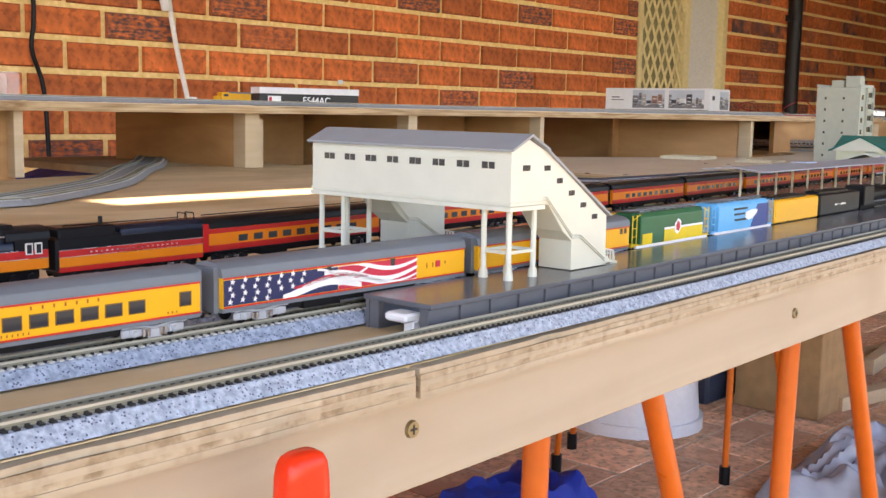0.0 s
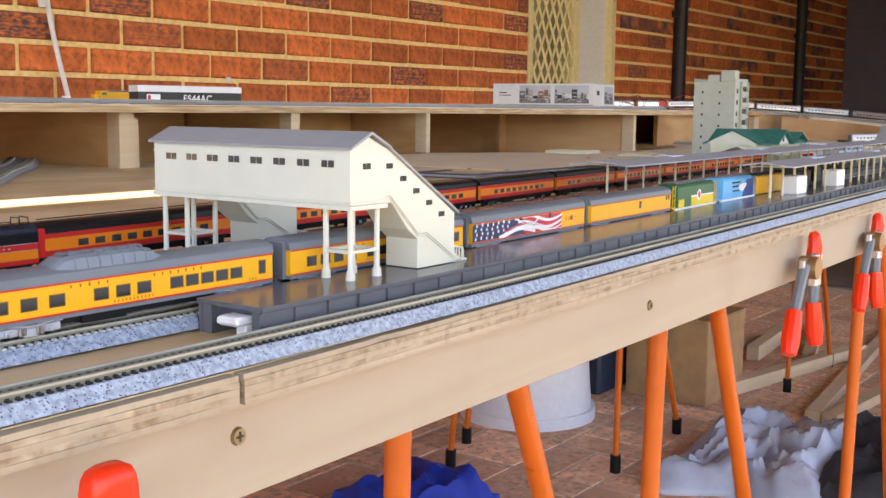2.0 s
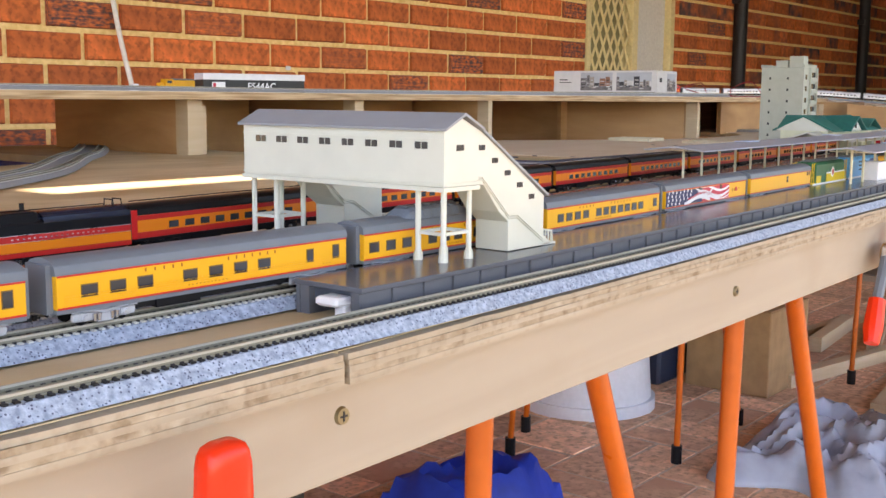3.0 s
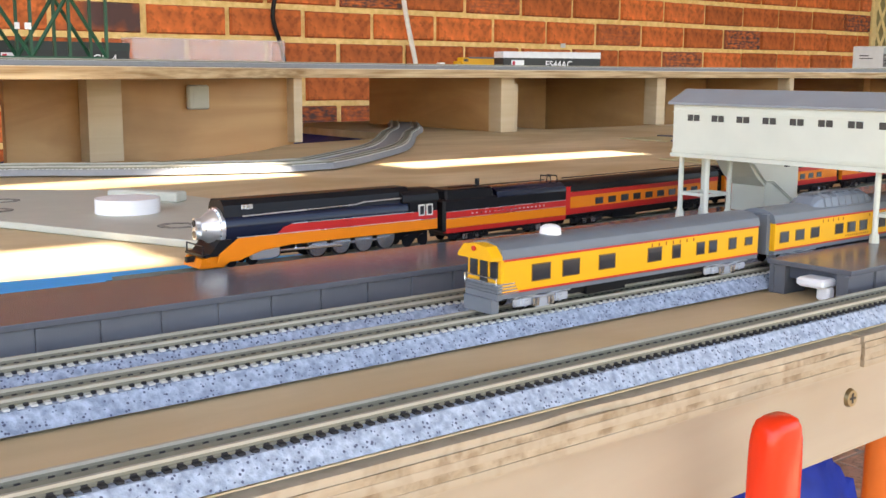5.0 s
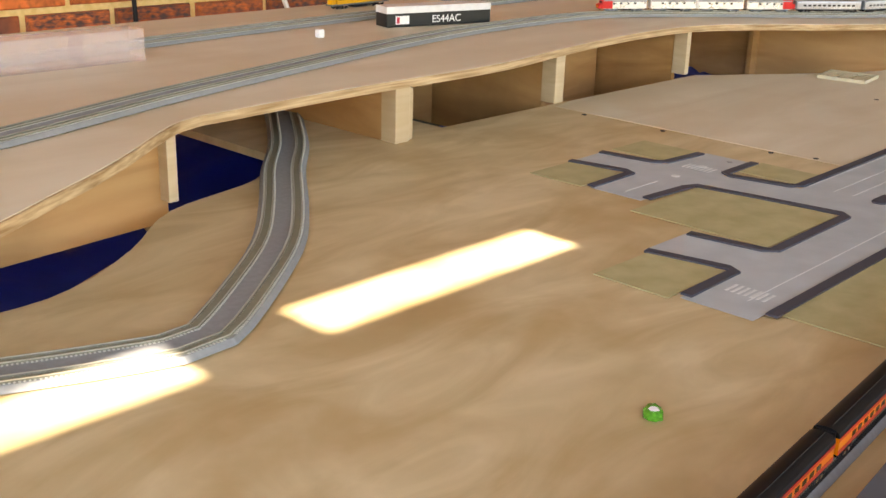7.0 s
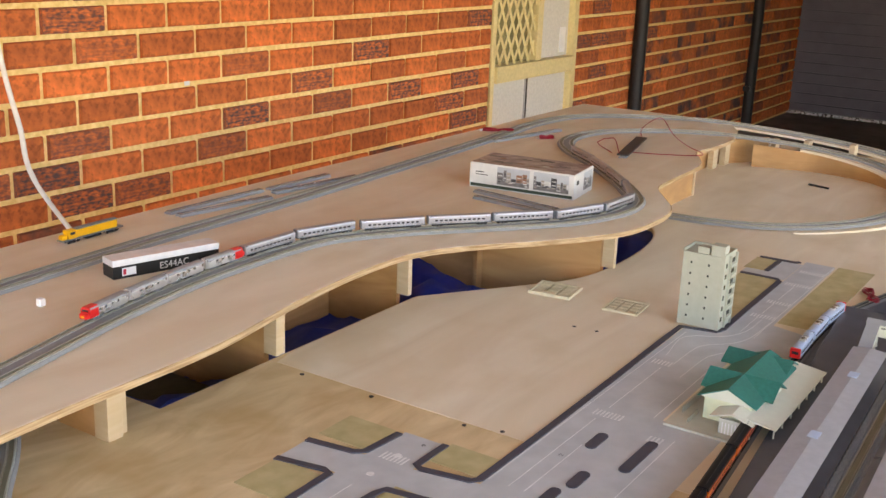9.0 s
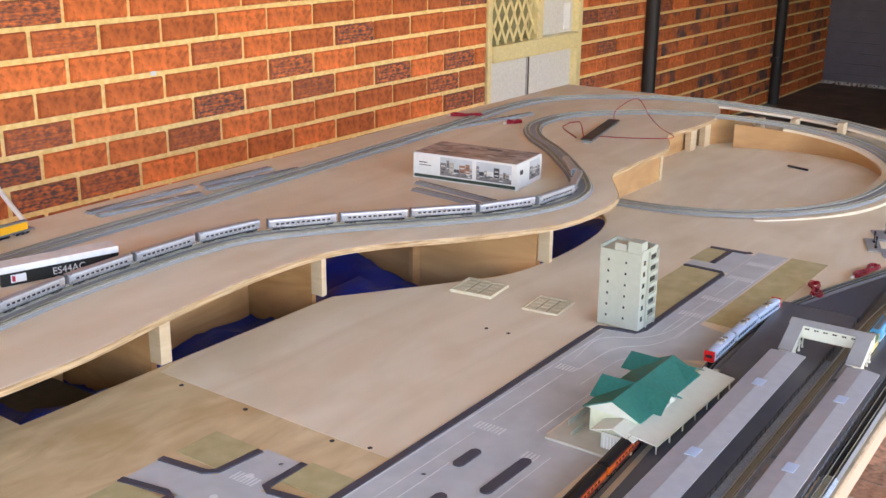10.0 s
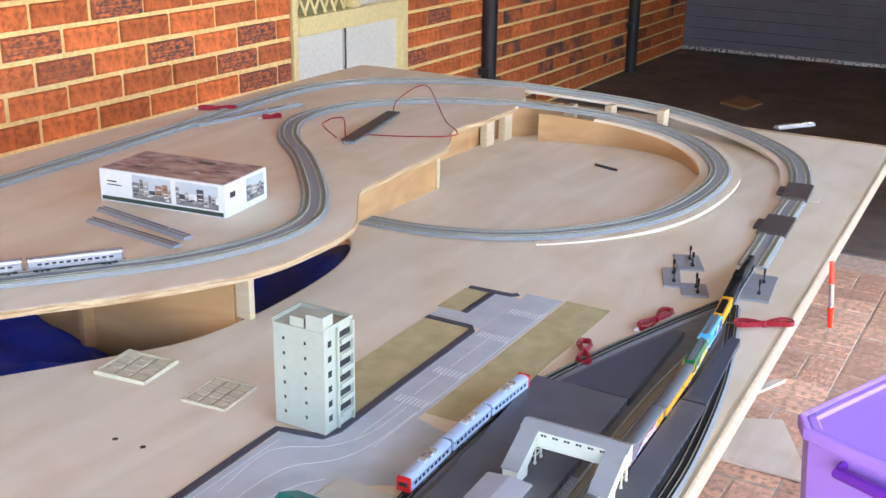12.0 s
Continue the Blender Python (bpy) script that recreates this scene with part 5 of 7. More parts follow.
def streamliner(m):
    t = thing("streamlined_engine", "orange, red and black streamlined steam engine with silver nose", "locomotive", m)
    # origin at the cab's rear, nose towards -x
    N = -0.128
    boiler = Mesh()
    rings = []
    for x, r in ((N + 0.006, 0.0082), (N + 0.012, 0.0089), (-0.02, 0.0092), (-0.018, 0.0092)):
        rings.append((x, 0, 0.0168))
    boiler.tube(rings, [0.0082, 0.0089, 0.0092, 0.0092], 24)
    part("boiler", boiler, NAVYBLACK, t, "glossy blue-black boiler", smooth=True)
    sk = Mesh().bar([(-0.0078, 0.0215), (-0.0066, 0.0262), (-0.0044, 0.0284), (0.0044, 0.0284), (0.0066, 0.0262), (0.0078, 0.0215)], N + 0.007, -0.016)
    part("skyline_casing", sk, BLACK, t, "matt black casing along the top")
    nose_r = [0.0084, 0.0084, 0.0074, 0.0066, 0.0050, 0.0036]
    part("smokebox_nose", Mesh().tube([(N + 0.0075, 0, 0.0168), (N + 0.0056, 0, 0.0168), (N + 0.0052, 0, 0.0168), (N + 0.0030, 0, 0.0168), (N + 0.0002, 0, 0.0168), (N - 0.0018, 0, 0.0168)], nose_r, 28), SILVER, t, "bright silver smokebox front", smooth=True)
    for k in range(18):
        a = 2 * math.pi * k / 18
        part("rivet", Mesh().tube([(N + 0.0056, 0.0079 * math.cos(a), 0.0168 + 0.0079 * math.sin(a)), (N + 0.0050, 0.0079 * math.cos(a), 0.0168 + 0.0079 * math.sin(a))], 0.0004, 6), STEEL, t)
    part("number_slot", Mesh().box(N - 0.0006, -0.0046, 0.0160, N + 0.0006, -0.0034, 0.0172), BLACK, t)
    for z in (0.0146, 0.0192):
        hl = part("headlight", Mesh().tube([(N + 0.001, 0, z), (N - 0.0036, 0, z), (N - 0.0040, 0, z)], [0.0024, 0.0021, 0.0023], 16), SILVER, t, smooth=True)
        part("lens", Mesh().tube([(N - 0.0040, 0, z), (N - 0.0043, 0, z)], 0.0016, 12), GLASS, hl)
    for s in (-1, 1):
        part("number_board", Mesh().cbox(N + 0.016, s * 0.0062 - 0.0012, 0.0242, N + 0.022, s * 0.0062 + 0.0012, 0.0262, 0.0003), SILVER, t)
        # side skirt: orange band that sweeps down to the pilot, red above
        y0, y1 = sorted((s * 0.0094, s * 0.0100))
        part("orange_skirt", Mesh().sidewall([(N + 0.006, 0.0035), (N + 0.002, 0.0035), (N + 0.003, 0.0070), (N + 0.013, 0.0130), (-0.001, 0.0130), (-0.001, 0.0082), (-0.05, 0.0082), (N + 0.040, 0.0080), (N + 0.025, 0.0068), (N + 0.016, 0.0045), (N + 0.013, 0.0035)], y0, y1), ORANGE, t, "orange side skirt")
        part("red_panel", Mesh().sidewall([(N + 0.033, 0.0132), (N + 0.037, 0.0158), (N + 0.041, 0.0168), (-0.016, 0.0168), (-0.016, 0.0132)], y0, y1), RED, t, "red side panel")
        part("silver_line", Mesh().sidewall([(N + 0.012, 0.0130), (-0.001, 0.0130), (-0.001, 0.01325), (N + 0.012, 0.01325)], *sorted((s * 0.0094, s * 0.0102))), SILVER, t)
        part("silver_line", Mesh().sidewall([(N + 0.041, 0.0168), (-0.016, 0.0168), (-0.016, 0.0171), (N + 0.041, 0.0171)], *sorted((s * 0.0094, s * 0.0102))), SILVER, t)
        part("handrail", Mesh().tube([(N + 0.016, s * 0.0082, 0.0216), (-0.05, s * 0.0084, 0.0226), (-0.045, s * 0.0084, 0.0234), (-0.018, s * 0.0084, 0.0238)], 0.0003, 5), SILVER, t)
        for i in range(4):
            wx = -0.030 - i * 0.0135
            w = part("driver", Mesh().tube([(wx, s * 0.0058, 0.0062), (wx, s * 0.0046, 0.0062)], 0.0062, 24), BLACK, t)
            part("tyre_rim", Mesh().tube([(wx, s * 0.0060, 0.0062), (wx, s * 0.0058, 0.0062)], 0.0054, 20), STEEL, w)
        part("side_rod", Mesh().box(-0.0735, s * 0.0068 - 0.0004, 0.0052, -0.028, s * 0.0068 + 0.0004, 0.0063), STEEL, t, "bright side rod")
        part("main_rod", Mesh().tube([(-0.058, s * 0.0076, 0.0050), (-0.098, s * 0.0076, 0.0056)], 0.0006, 6), STEEL, t)
        part("valve_gear", Mesh().tube([(-0.060, s * 0.0078, 0.0062), (-0.066, s * 0.0078, 0.0088), (-0.084, s * 0.0078, 0.0080), (-0.084, s * 0.0078, 0.0056)], 0.0005, 5), STEEL, t)
        part("cylinder", Mesh().cbox(-0.108, s * 0.0072 - 0.0016, 0.0028, -0.093, s * 0.0072 + 0.0016, 0.0078, 0.0006), SILVER, t, "pale cylinder block")
        for wx in (-0.117, -0.106, -0.016, -0.006):
            part("small_wheel", Mesh().tube([(wx, s * 0.0056, 0.0029), (wx, s * 0.0044, 0.0029)], 0.0029, 14), BLACK, t)
    part("pilot", Mesh().sidewall([(N - 0.006, 0.0014), (N - 0.0045, 0.0052), (N + 0.003, 0.0062), (N + 0.010, 0.0036), (N + 0.006, 0.0012)], -0.0078, 0.0078), ORANGE, t, "orange pilot")
    part("pilot_deck", Mesh().box(N - 0.0045, -0.0088, 0.0060, N + 0.010, 0.0088, 0.0070), BLACK, t)
    part("front_coupler", Mesh().box(N - 0.0085, -0.0012, 0.0034, N - 0.0045, 0.0012, 0.0056), BLACK, t)
    for yy in (-0.0078, 0.0078):
        part("front_rail", Mesh().tube([(N - 0.0040, yy, 0.007), (N - 0.0040, yy, 0.0106), (N - 0.0040, 0, 0.0106)], 0.0004, 5), BLACK, t)
    part("front_casting", Mesh().sidewall([(N - 0.001, 0.007), (N + 0.004, 0.0125), (N + 0.010, 0.0125), (N + 0.010, 0.007)], -0.0088, 0.0088), BLACK, t)
    part("chassis", Mesh().box(N + 0.012, -0.0042, 0.0035, -0.002, 0.0042, 0.0125), BLACK, t)
    cab = part("cab", Mesh().box(-0.0175, -0.0096, 0.0082, 0.0, 0.0096, 0.0215), BLACK, t)
    part("cab_band", Mesh().box(-0.0173, -0.0101, 0.0084, -0.0002, 0.0101, 0.0132), ORANGE, cab, "orange band")
    part("cab_band", Mesh().box(-0.0173, -0.0101, 0.0133, -0.0002, 0.0101, 0.0168), RED, cab, "red band")
    part("cab_roof", Mesh().bar(roof_profile(0.0099, 0.0214, 0.0274), -0.022, 0.001), BLACK, cab, smooth=True)
    for x in (-0.0105, -0.0055):
        part("cab_window", Mesh().box(x - 0.0019, -0.0104, 0.0150, x + 0.0019, 0.0104, 0.0202), PANE_WHITE, cab, "pale framed cab window")
        part("cab_glass", Mesh().box(x - 0.0012, -0.0106, 0.0156, x + 0.0012, 0.0106, 0.0196), GLASS, cab)
    return t


def on_daylight(x):
    y = daylight_y(x)
    return Matrix.Translation((x, y, T0 + 0.0008 + R)) @ Matrix.Rotation(math.atan(0.0772) if x > 0.05 else 0.0 if x < 0 else 0.035, 4, "Z")


CABX = -0.041
streamliner(on_daylight(CABX) @ Matrix.Diagonal((0.94, 1.0, 1.04, 1)))
td = tender("streamlined_tender", "orange and red tender with black top behind the streamlined engine", BLACK, 0.088, DG, bands=[(0.0080, 0.0126, ORANGE), (0.0055, 0.0079, RED), (0.0127, 0.0160, RED), (0.0160, 0.0163, SILVER), (0.0126, 0.0129, SILVER)], top=0.0222)
td.matrix_world = on_daylight(CABX + 0.0475)
part("roof_curve", Mesh().bar(roof_profile(0.0091, 0.0205, 0.0262), -0.008, 0.043), NAVYBLACK, td, smooth=True)
part("oil_bunker", Mesh().cbox(-0.042, -0.0082, 0.0205, -0.010, 0.0082, 0.0268, 0.001), BLACK, td)
for x in (0.036, 0.041):
    part("top_hoop", Mesh().tube([(x, -0.004, 0.0255), (x, -0.0036, 0.0290), (x, 0.0036, 0.0290), (x, 0.004, 0.0255)], 0.0004, 5), BLACK, td)
part("top_rail", Mesh().tube([(-0.038, -0.005, 0.0275), (0.030, -0.005, 0.0275)], 0.0003, 4), BLACK, td)
part("vent", Mesh().tube([(-0.014, 0, 0.026), (-0.014, 0, 0.0305)], 0.0012, 8), BLACK, td)
for i in range(18):
    part("letter_bar", Mesh().box(-0.026 + i * 0.003, -HW - 0.0004, 0.0141, -0.0249 + i * 0.003, -HW, 0.0147), SILVER, td)
n_cars = 9
for i in range(n_cars):
    c = passenger_car("passenger_car", "orange, red and black streamlined passenger car", 0.150, ORANGE, BLACK, [(x, w, z - 0.0005, h) for x, w, z, h in row_of(-0.045, 9, 0.0115, 0.0066, 0.0122, 0.0036)], False, skirt=BLACK, truckmat=BLACK, bands=[(Z0 + 0.0001, 0.0108, RED), (0.0172, Z1 - 0.0001, RED)], group=DG)
    x = CABX + 0.0475 + 0.044 + 0.0735 + i * 0.1535
    c.matrix_world = on_daylight(x)
    part("roof_rail", Mesh().tube([(-0.07, -0.003, ZR1 + 0.0014), (0.07, -0.003, ZR1 + 0.0014)], 0.0003, 4), BLACK, c)
    if i == 0:
        part("end_panel", Mesh().box(-0.0752, -HW - 0.0003, Z0, -0.0700, HW + 0.0003, Z1 + 0.003), RED_NOSE, c, "bright red car end")

# ---- blue-grey railcars with red ends ----
LIGHTBLUE = flat("railcar_blue_grey", (0.42, 0.52, 0.68), 0.35, 0.05)
for i in range(3):
    rc = passenger_car("railcar", "pale blue railcar with roof units and a red end", 0.110, LIGHTBLUE, LIGHTBLUE, row_of(-0.042, 9, 0.0105, 0.006, 0.0125, 0.004), False, skirt=UPGREY, truckmat=BLACK, group="pale blue railcars")
    part("roof_unit", Mesh().cbox(-0.012, -0.0055, ZR1 - 0.001, 0.022, 0.0055, ZR1 + 0.0022, 0.0008), SILVER, rc, "silver roof unit")
    part("stripe", Mesh().box(-0.053, -HW - 0.0003, 0.0175, 0.053, HW + 0.0003, 0.0185), NAVY, rc)
    if i != 1:
        s = -1 if i == 0 else 1
        part("red_end", Mesh().cbox(s * 0.0555 - 0.0025, -HW - 0.0004, Z0 - 0.001, s * 0.0555 + 0.0025, HW + 0.0004, ZR1 + 0.0004, 0.001), RED_NOSE, rc, "red cab end")
        part("cab_glass", Mesh().box(s * 0.058 - 0.0004, -0.006, 0.0145, s * 0.058 + 0.0006, 0.006, 0.020), GLASS, rc)
    rc.matrix_world = stand(D_PATH, arc_of(D_PATH, 1.795 + i * 0.113)) if i < 2 else stand(D_PATH, arc_of(D_PATH, 2.02))

# ---- silver train on the upper deck ----
SF = []
SG = "units of the silver train"


def f_unit(cab):
    t = passenger_car("diesel_unit", "silver diesel unit with a red nose" if cab else "silver diesel booster unit", 0.100, SILVER, flat("diesel_roof", (0.30, 0.31, 0.33), 0.4), row_of(-0.025, 4, 0.016, 0.0045, 0.0150, 0.0035), False, skirt=SILVER, truckmat=UPGREY, group=SG)
    if cab:
        part("red_nose", Mesh().bar([(-HW - 0.0004, Z0 - 0.001), (-HW - 0.0004, Z1 + 0.001), (-0.006, ZR1 + 0.0003), (0.006, ZR1 + 0.0003), (HW + 0.0004, Z1 + 0.001), (HW + 0.0004, Z0 - 0.001)], -0.051, -0.028), RED_NOSE, t, "red painted cab and nose", bevel=0.001)
        part("nose_snout", Mesh().cbox(-0.058, -HW + 0.0012, Z0 - 0.001, -0.050, HW - 0.0012, 0.0165, 0.0016), RED_NOSE, t)
        part("windshield", Mesh().box(-0.0514, -0.0062, 0.0178, -0.0506, 0.0062, 0.0215), GLASS, t)
        part("yellow_emblem", Mesh().box(-0.0586, -0.003, 0.0095, -0.0579, 0.003, 0.0125), YELLOW, t)
    return t


fa, fbm = f_unit(True), f_unit(False)
CARSTEEL = flat("car_steel", (0.40, 0.41, 0.45), 0.3, metal=0.55)
scar = passenger_car("passenger_car", "silver fluted passenger car", 0.150, CARSTEEL, CARSTEEL, row_of(-0.056, 11, 0.0112, 0.0068, 0.0128, 0.0036), False, skirt=UPGREY, truckmat=BLACK, group=SG)
for i in range(3):
    part("flute", Mesh().box(-0.072, -HW - 0.0004, Z0 + 0.0006 + i * 0.0014, 0.072, HW + 0.0004, Z0 + 0.0012 + i * 0.0014), STEEL, scar)
off = 0.0
for i in range(4):
    u = (fa, fbm)[i in (1, 2)] if i in (0, 1) else copy_thing(fa if i == 3 else fbm, Matrix())
    off += 0.058 if i in (0, 3) else 0.0525
    SF.append((u, off, i == 3))
    off += 0.058 if i in (0, 3) else 0.0525
    off -= 0.002
for i in range(11):
    u = scar if i == 0 else copy_thing(scar, Matrix())
    SF.append((u, off + 0.0775, False))
    off += 0.157
# one tall railcar has a dome
SF_NOSE = arc_of(DECK_S, 1.33)

# ---- timetable ----
UP_X = [(0, -0.049), (0.5, 0.024), (1, 0.097), (1.5, 0.169), (2, 0.242), (2.5, 0.315), (3, 0.386), (3.5, 0.457), (4, 0.527), (4.5, 0.596), (5, 0.662), (5.5, 0.724), (6, 0.784), (6.5, 0.856), (7, 0.94), (7.5, 1.04), (8, 1.145), (8.5, 1.255), (9, 1.37), (9.5, 1.485), (10, 1.595), (10.5, 1.695), (11, 1.775), (11.5, 1.85), (12, 1.935)]
UP_ZERO = arc_of(UP_PATH, 0.0)


def motions():
    """The yellow train rolls along the front of the station, the silver train the other way on the upper deck."""
    for car, off_ in UP_CARS:
        walk(car, [(t, stand(UP_PATH, UP_ZERO + x + off_)) for t, x in UP_X])
    for unit, off_, turned in SF:
        rows = []
        for i in range(49):
            t = i * 0.25
            s = SF_NOSE + off_ - 0.335 * (t - 7.7)
            rows.append((t, stand(DECK_S, s, 0.0165) @ (Matrix.Rotation(math.pi, 4, "Z") if turned else Matrix())))
        walk(unit, rows)
# ---- second footbridge, canopies ----
fb2 = copy_thing([o for o in scene.objects if o.name == "footbridge"][0], Matrix.Translation((1.905, 0.348, PT * 0.18)) @ Matrix.Rotation(math.pi + 0.03, 4, "Z") @ Matrix.Diagonal((1, 1, 0.82, 1)))
tagged(fb2, "pale covered footbridge at the far ends of the canopies")


def canopy(y, x0, x1, label, w=0.030):
    t = thing("canopy", label, "canopy", group="platform canopies")
    n = 14
    xs = [x0 + (x1 - x0) * i / n for i in range(n + 1)]
    rm = Mesh().sweep([(x, y + lean(x), 0) for x in xs], [(-w, PT + 0.0300), (-w, PT + 0.0312), (0, PT + 0.0345), (w, PT + 0.0312), (w, PT + 0.0300), (0, PT + 0.0333)])
    part("roof", rm, CANOPY, t, "grey ribbed canopy roof")
    for i, x in enumerate(xs[:-1]):
        for k in (0.25, 0.75):
            q = x + (xs[1] - xs[0]) * k
            yc = y + lean(q)
            part("post", Mesh().tube([(q, yc, PT), (q, yc, PT + 0.0335)], 0.0013, 6).box(q - 0.0006, yc - w * 0.8, PT + 0.0292, q + 0.0006, yc + w * 0.8, PT + 0.0302), CANOPYPOST, t)
    for i in range(4):
        q = x0 + (x1 - x0) * (0.15 + 0.24 * i)
        part("skylight", Mesh().box(q - 0.013, y + lean(q) - 0.008, PT + 0.0338, q + 0.013, y + lean(q) + 0.008, PT + 0.0350), LIGHTBLUE, t, "pale blue roof panel")
    return t


canopy(0.0668, 0.72, 1.79, "long grey canopy on cream posts over the front platform", 0.026)
canopy(0.192, 0.62, 1.79, "long grey canopy on cream posts over the rear platform")
for q in (0.80, 0.95):
    solid("platform_kiosk", Mesh().cbox(q, 0.0668 + lean(q) - 0.008, PT, q + 0.03, 0.0668 + lean(q) + 0.008, PT + 0.018, 0.0006), WHITE, "small white kiosk under the canopy", "kiosk")

# ---- tower block ----
tw = thing("tower_block", "grey-green plastic tower block with a lift house on top", "model building", Matrix.Translation((1.818, 0.548, T0 + 0.002)))
TWX, TWY, TWH = 0.064, 0.086, 0.152
part("body", Mesh().box(0, 0, 0, TWX, TWY, TWH), TOWERMAT, tw, bevel=0.0008)
part("parapet", Mesh().box(-0.0008, -0.0008, TWH + 0.0003, TWX + 0.0008, 0.002, TWH + 0.006).box(-0.0008, TWY - 0.002, TWH + 0.0003, TWX + 0.0008, TWY + 0.0008, TWH + 0.006).box(TWX - 0.002, 0.002, TWH + 0.0003, TWX + 0.0008, TWY - 0.002, TWH + 0.006), TOWERMAT, tw)
part("stair_house", Mesh().box(0.0, 0.002, TWH + 0.0003, 0.024, 0.030, TWH + 0.022), TOWERMAT, tw, bevel=0.0006)
part("lift_house", Mesh().box(0.002, 0.034, TWH + 0.0003, 0.022, 0.058, TWH + 0.014), TOWERMAT, tw, bevel=0.0006)
for f in range(6):
    z = 0.018 + f * 0.0222
    for y in (0.030, 0.066):
        part("window", Mesh().box(-0.0004, y, z, 0.0012, y + 0.0035, z + 0.0045), GLASS, tw)
    part("window", Mesh().box(0.008, -0.0004, z, 0.016, 0.0012, z + 0.009), GLASS, tw)
    b = part("balcony", Mesh().box(0.034, -0.004, z - 0.004, TWX - 0.002, -0.0004, z + 0.003), TOWERMAT, tw)
    part("balcony_window", Mesh().box(0.034, -0.0003, z + 0.0045, TWX - 0.004, 0.0008, z + 0.014), GLASS, tw)
part("corner_fin", Mesh().box(0.026, -0.0045, 0.002, 0.029, -0.0004, TWH), TOWERMAT, tw)
part("corner_fin", Mesh().box(TWX - 0.003, -0.0045, 0.002, TWX, -0.0004, TWH), TOWERMAT, tw)

# ---- printed roads with kerbs, grass and markings ----
roads = thing("road_sheets", "printed grey road and grass boards with dark kerbs", "model road")
Zs = T0 + 0.0012


def slab(name, x0, y0, x1, y1, mat, z0=Zs, h=0.0010, label=""):
    return part(name, Mesh().box(x0, y0, z0, x1, y1, z0 + h), mat, roads, label)


part("road", Mesh().prism([(0.56, 0.425), (0.85, 0.425), (1.0, 0.37), (1.36, 0.372), (1.36, 0.475), (1.72, 0.475), (1.79, 0.36), (1.9, 0.36), (1.93, 0.47), (2.44, 0.475), (2.44, 0.545), (1.83, 0.54), (1.80, 0.61), (1.0, 0.600), (0.978, 0.70), (1.07, 0.705), (1.07, 0.778), (0.972, 0.782), (0.955, 0.88), (0.89, 0.878), (0.905, 0.782), (0.80, 0.782), (0.80, 0.707), (0.905, 0.70), (0.935, 0.508), (0.745, 0.508), (0.735, 0.60), (0.65, 0.60), (0.668, 0.50), (0.56, 0.50)], T0 + 0.0008, Zs), ROAD, roads, "grey printed road surface")
part("road", Mesh().prism([(2.255, 0.5455), (2.41, 0.5455), (2.405, 0.648), (2.25, 0.648)], T0 + 0.0008, Zs), ROAD, roads)
for x0, y0, x1, y1 in ((0.985, 0.792, 1.065, 0.880), (0.795, 0.792, 0.885, 0.875), (1.015, 0.612, 1.08, 0.698), (0.755, 0.515, 0.922, 0.690), (0.55, 0.507, 0.655, 0.592), (0.59, 0.312, 0.85, 0.415), (0.855, 0.302, 1.09, 0.362), (1.88, 0.553, 2.245, 0.646), (2.30, 0.602, 2.405, 0.655), (1.95, 0.385, 2.445, 0.468)):
    part("grass_board", Mesh().box(x0, y0, T0 + 0.0007, x1, y1, T0 + 0.0017), GRASSMAT, roads, "dull olive printed grass board")


def kerb(pts, w=0.012):
    m = Mesh()
    m.sweep(glide([(x, y, 0) for x, y in pts], 10.0), [(-w / 2, Zs), (-w / 2, Zs + 0.0022), (w / 2, Zs + 0.0022), (w / 2, Zs)])
    part("kerb", m, KERB, roads, "dark grey kerb strip")


for pts in ([(0.957, 0.88), (0.968, 0.80), (0.98, 0.787), (1.06, 0.781)], [(0.884, 0.878), (0.899, 0.80), (0.895, 0.786), (0.804, 0.783)], [(0.81, 0.705), (0.89, 0.700), (0.906, 0.695), (0.918, 0.62), (0.932, 0.515), (0.925, 0.506), (0.75, 0.504), (0.742, 0.515), (0.731, 0.597)], [(0.647, 0.596), (0.664, 0.51), (0.66, 0.500), (0.567, 0.498)], [(1.07, 0.703), (0.99, 0.702), (0.984, 0.69), (0.998, 0.615), (1.01, 0.606), (1.2, 0.607), (1.5, 0.612), (1.72, 0.617), (1.80, 0.618), (1.815, 0.55), (1.84, 0.543), (2.0, 0.547), (2.235, 0.550), (2.25, 0.56), (2.250, 0.646)], [(2.41, 0.65), (2.415, 0.565), (2.425, 0.557)], [(0.58, 0.418), (0.70, 0.419), (0.849, 0.420)], [(2.30, 0.60), (2.405, 0.60)]):
    kerb(pts)
ml = Zs + 0.0003
for x, y0, y1 in ((1.325, 0.530, 0.585), (1.595, 0.555, 0.600), (0.99, 0.72, 0.77), (0.62, 0.44, 0.49), (1.97, 0.48, 0.535), (2.08, 0.48, 0.535), (2.235, 0.48, 0.54), (2.35, 0.48, 0.54), (1.285, 0.445, 0.475)):
    n = int((y1 - y0) / 0.0065)
    for i in range(n):
        part("crosswalk_bar", Mesh().box(x - 0.011, y0 + i * 0.0065, Zs, x + 0.011, y0 + i * 0.0065 + 0.003, ml), LINE, roads)
for y, x0, x1 in ((0.565, 1.02, 1.30), (0.565, 1.35, 1.57), (0.512, 1.85, 1.96), (0.512, 1.99, 2.07), (0.512, 2.1, 2.22), (0.478, 1.83, 2.43), (0.452, 0.6, 0.95), (0.598, 1.02, 1.78), (0.43, 1.02, 1.3), (0.49, 1.36, 1.62), (0.54, 1.02, 1.2), (0.742, 0.82, 0.89)):
    part("lane_line", Mesh().box(x0, y - 0.0007, Zs, x1, y + 0.0007, ml), LINE, roads)
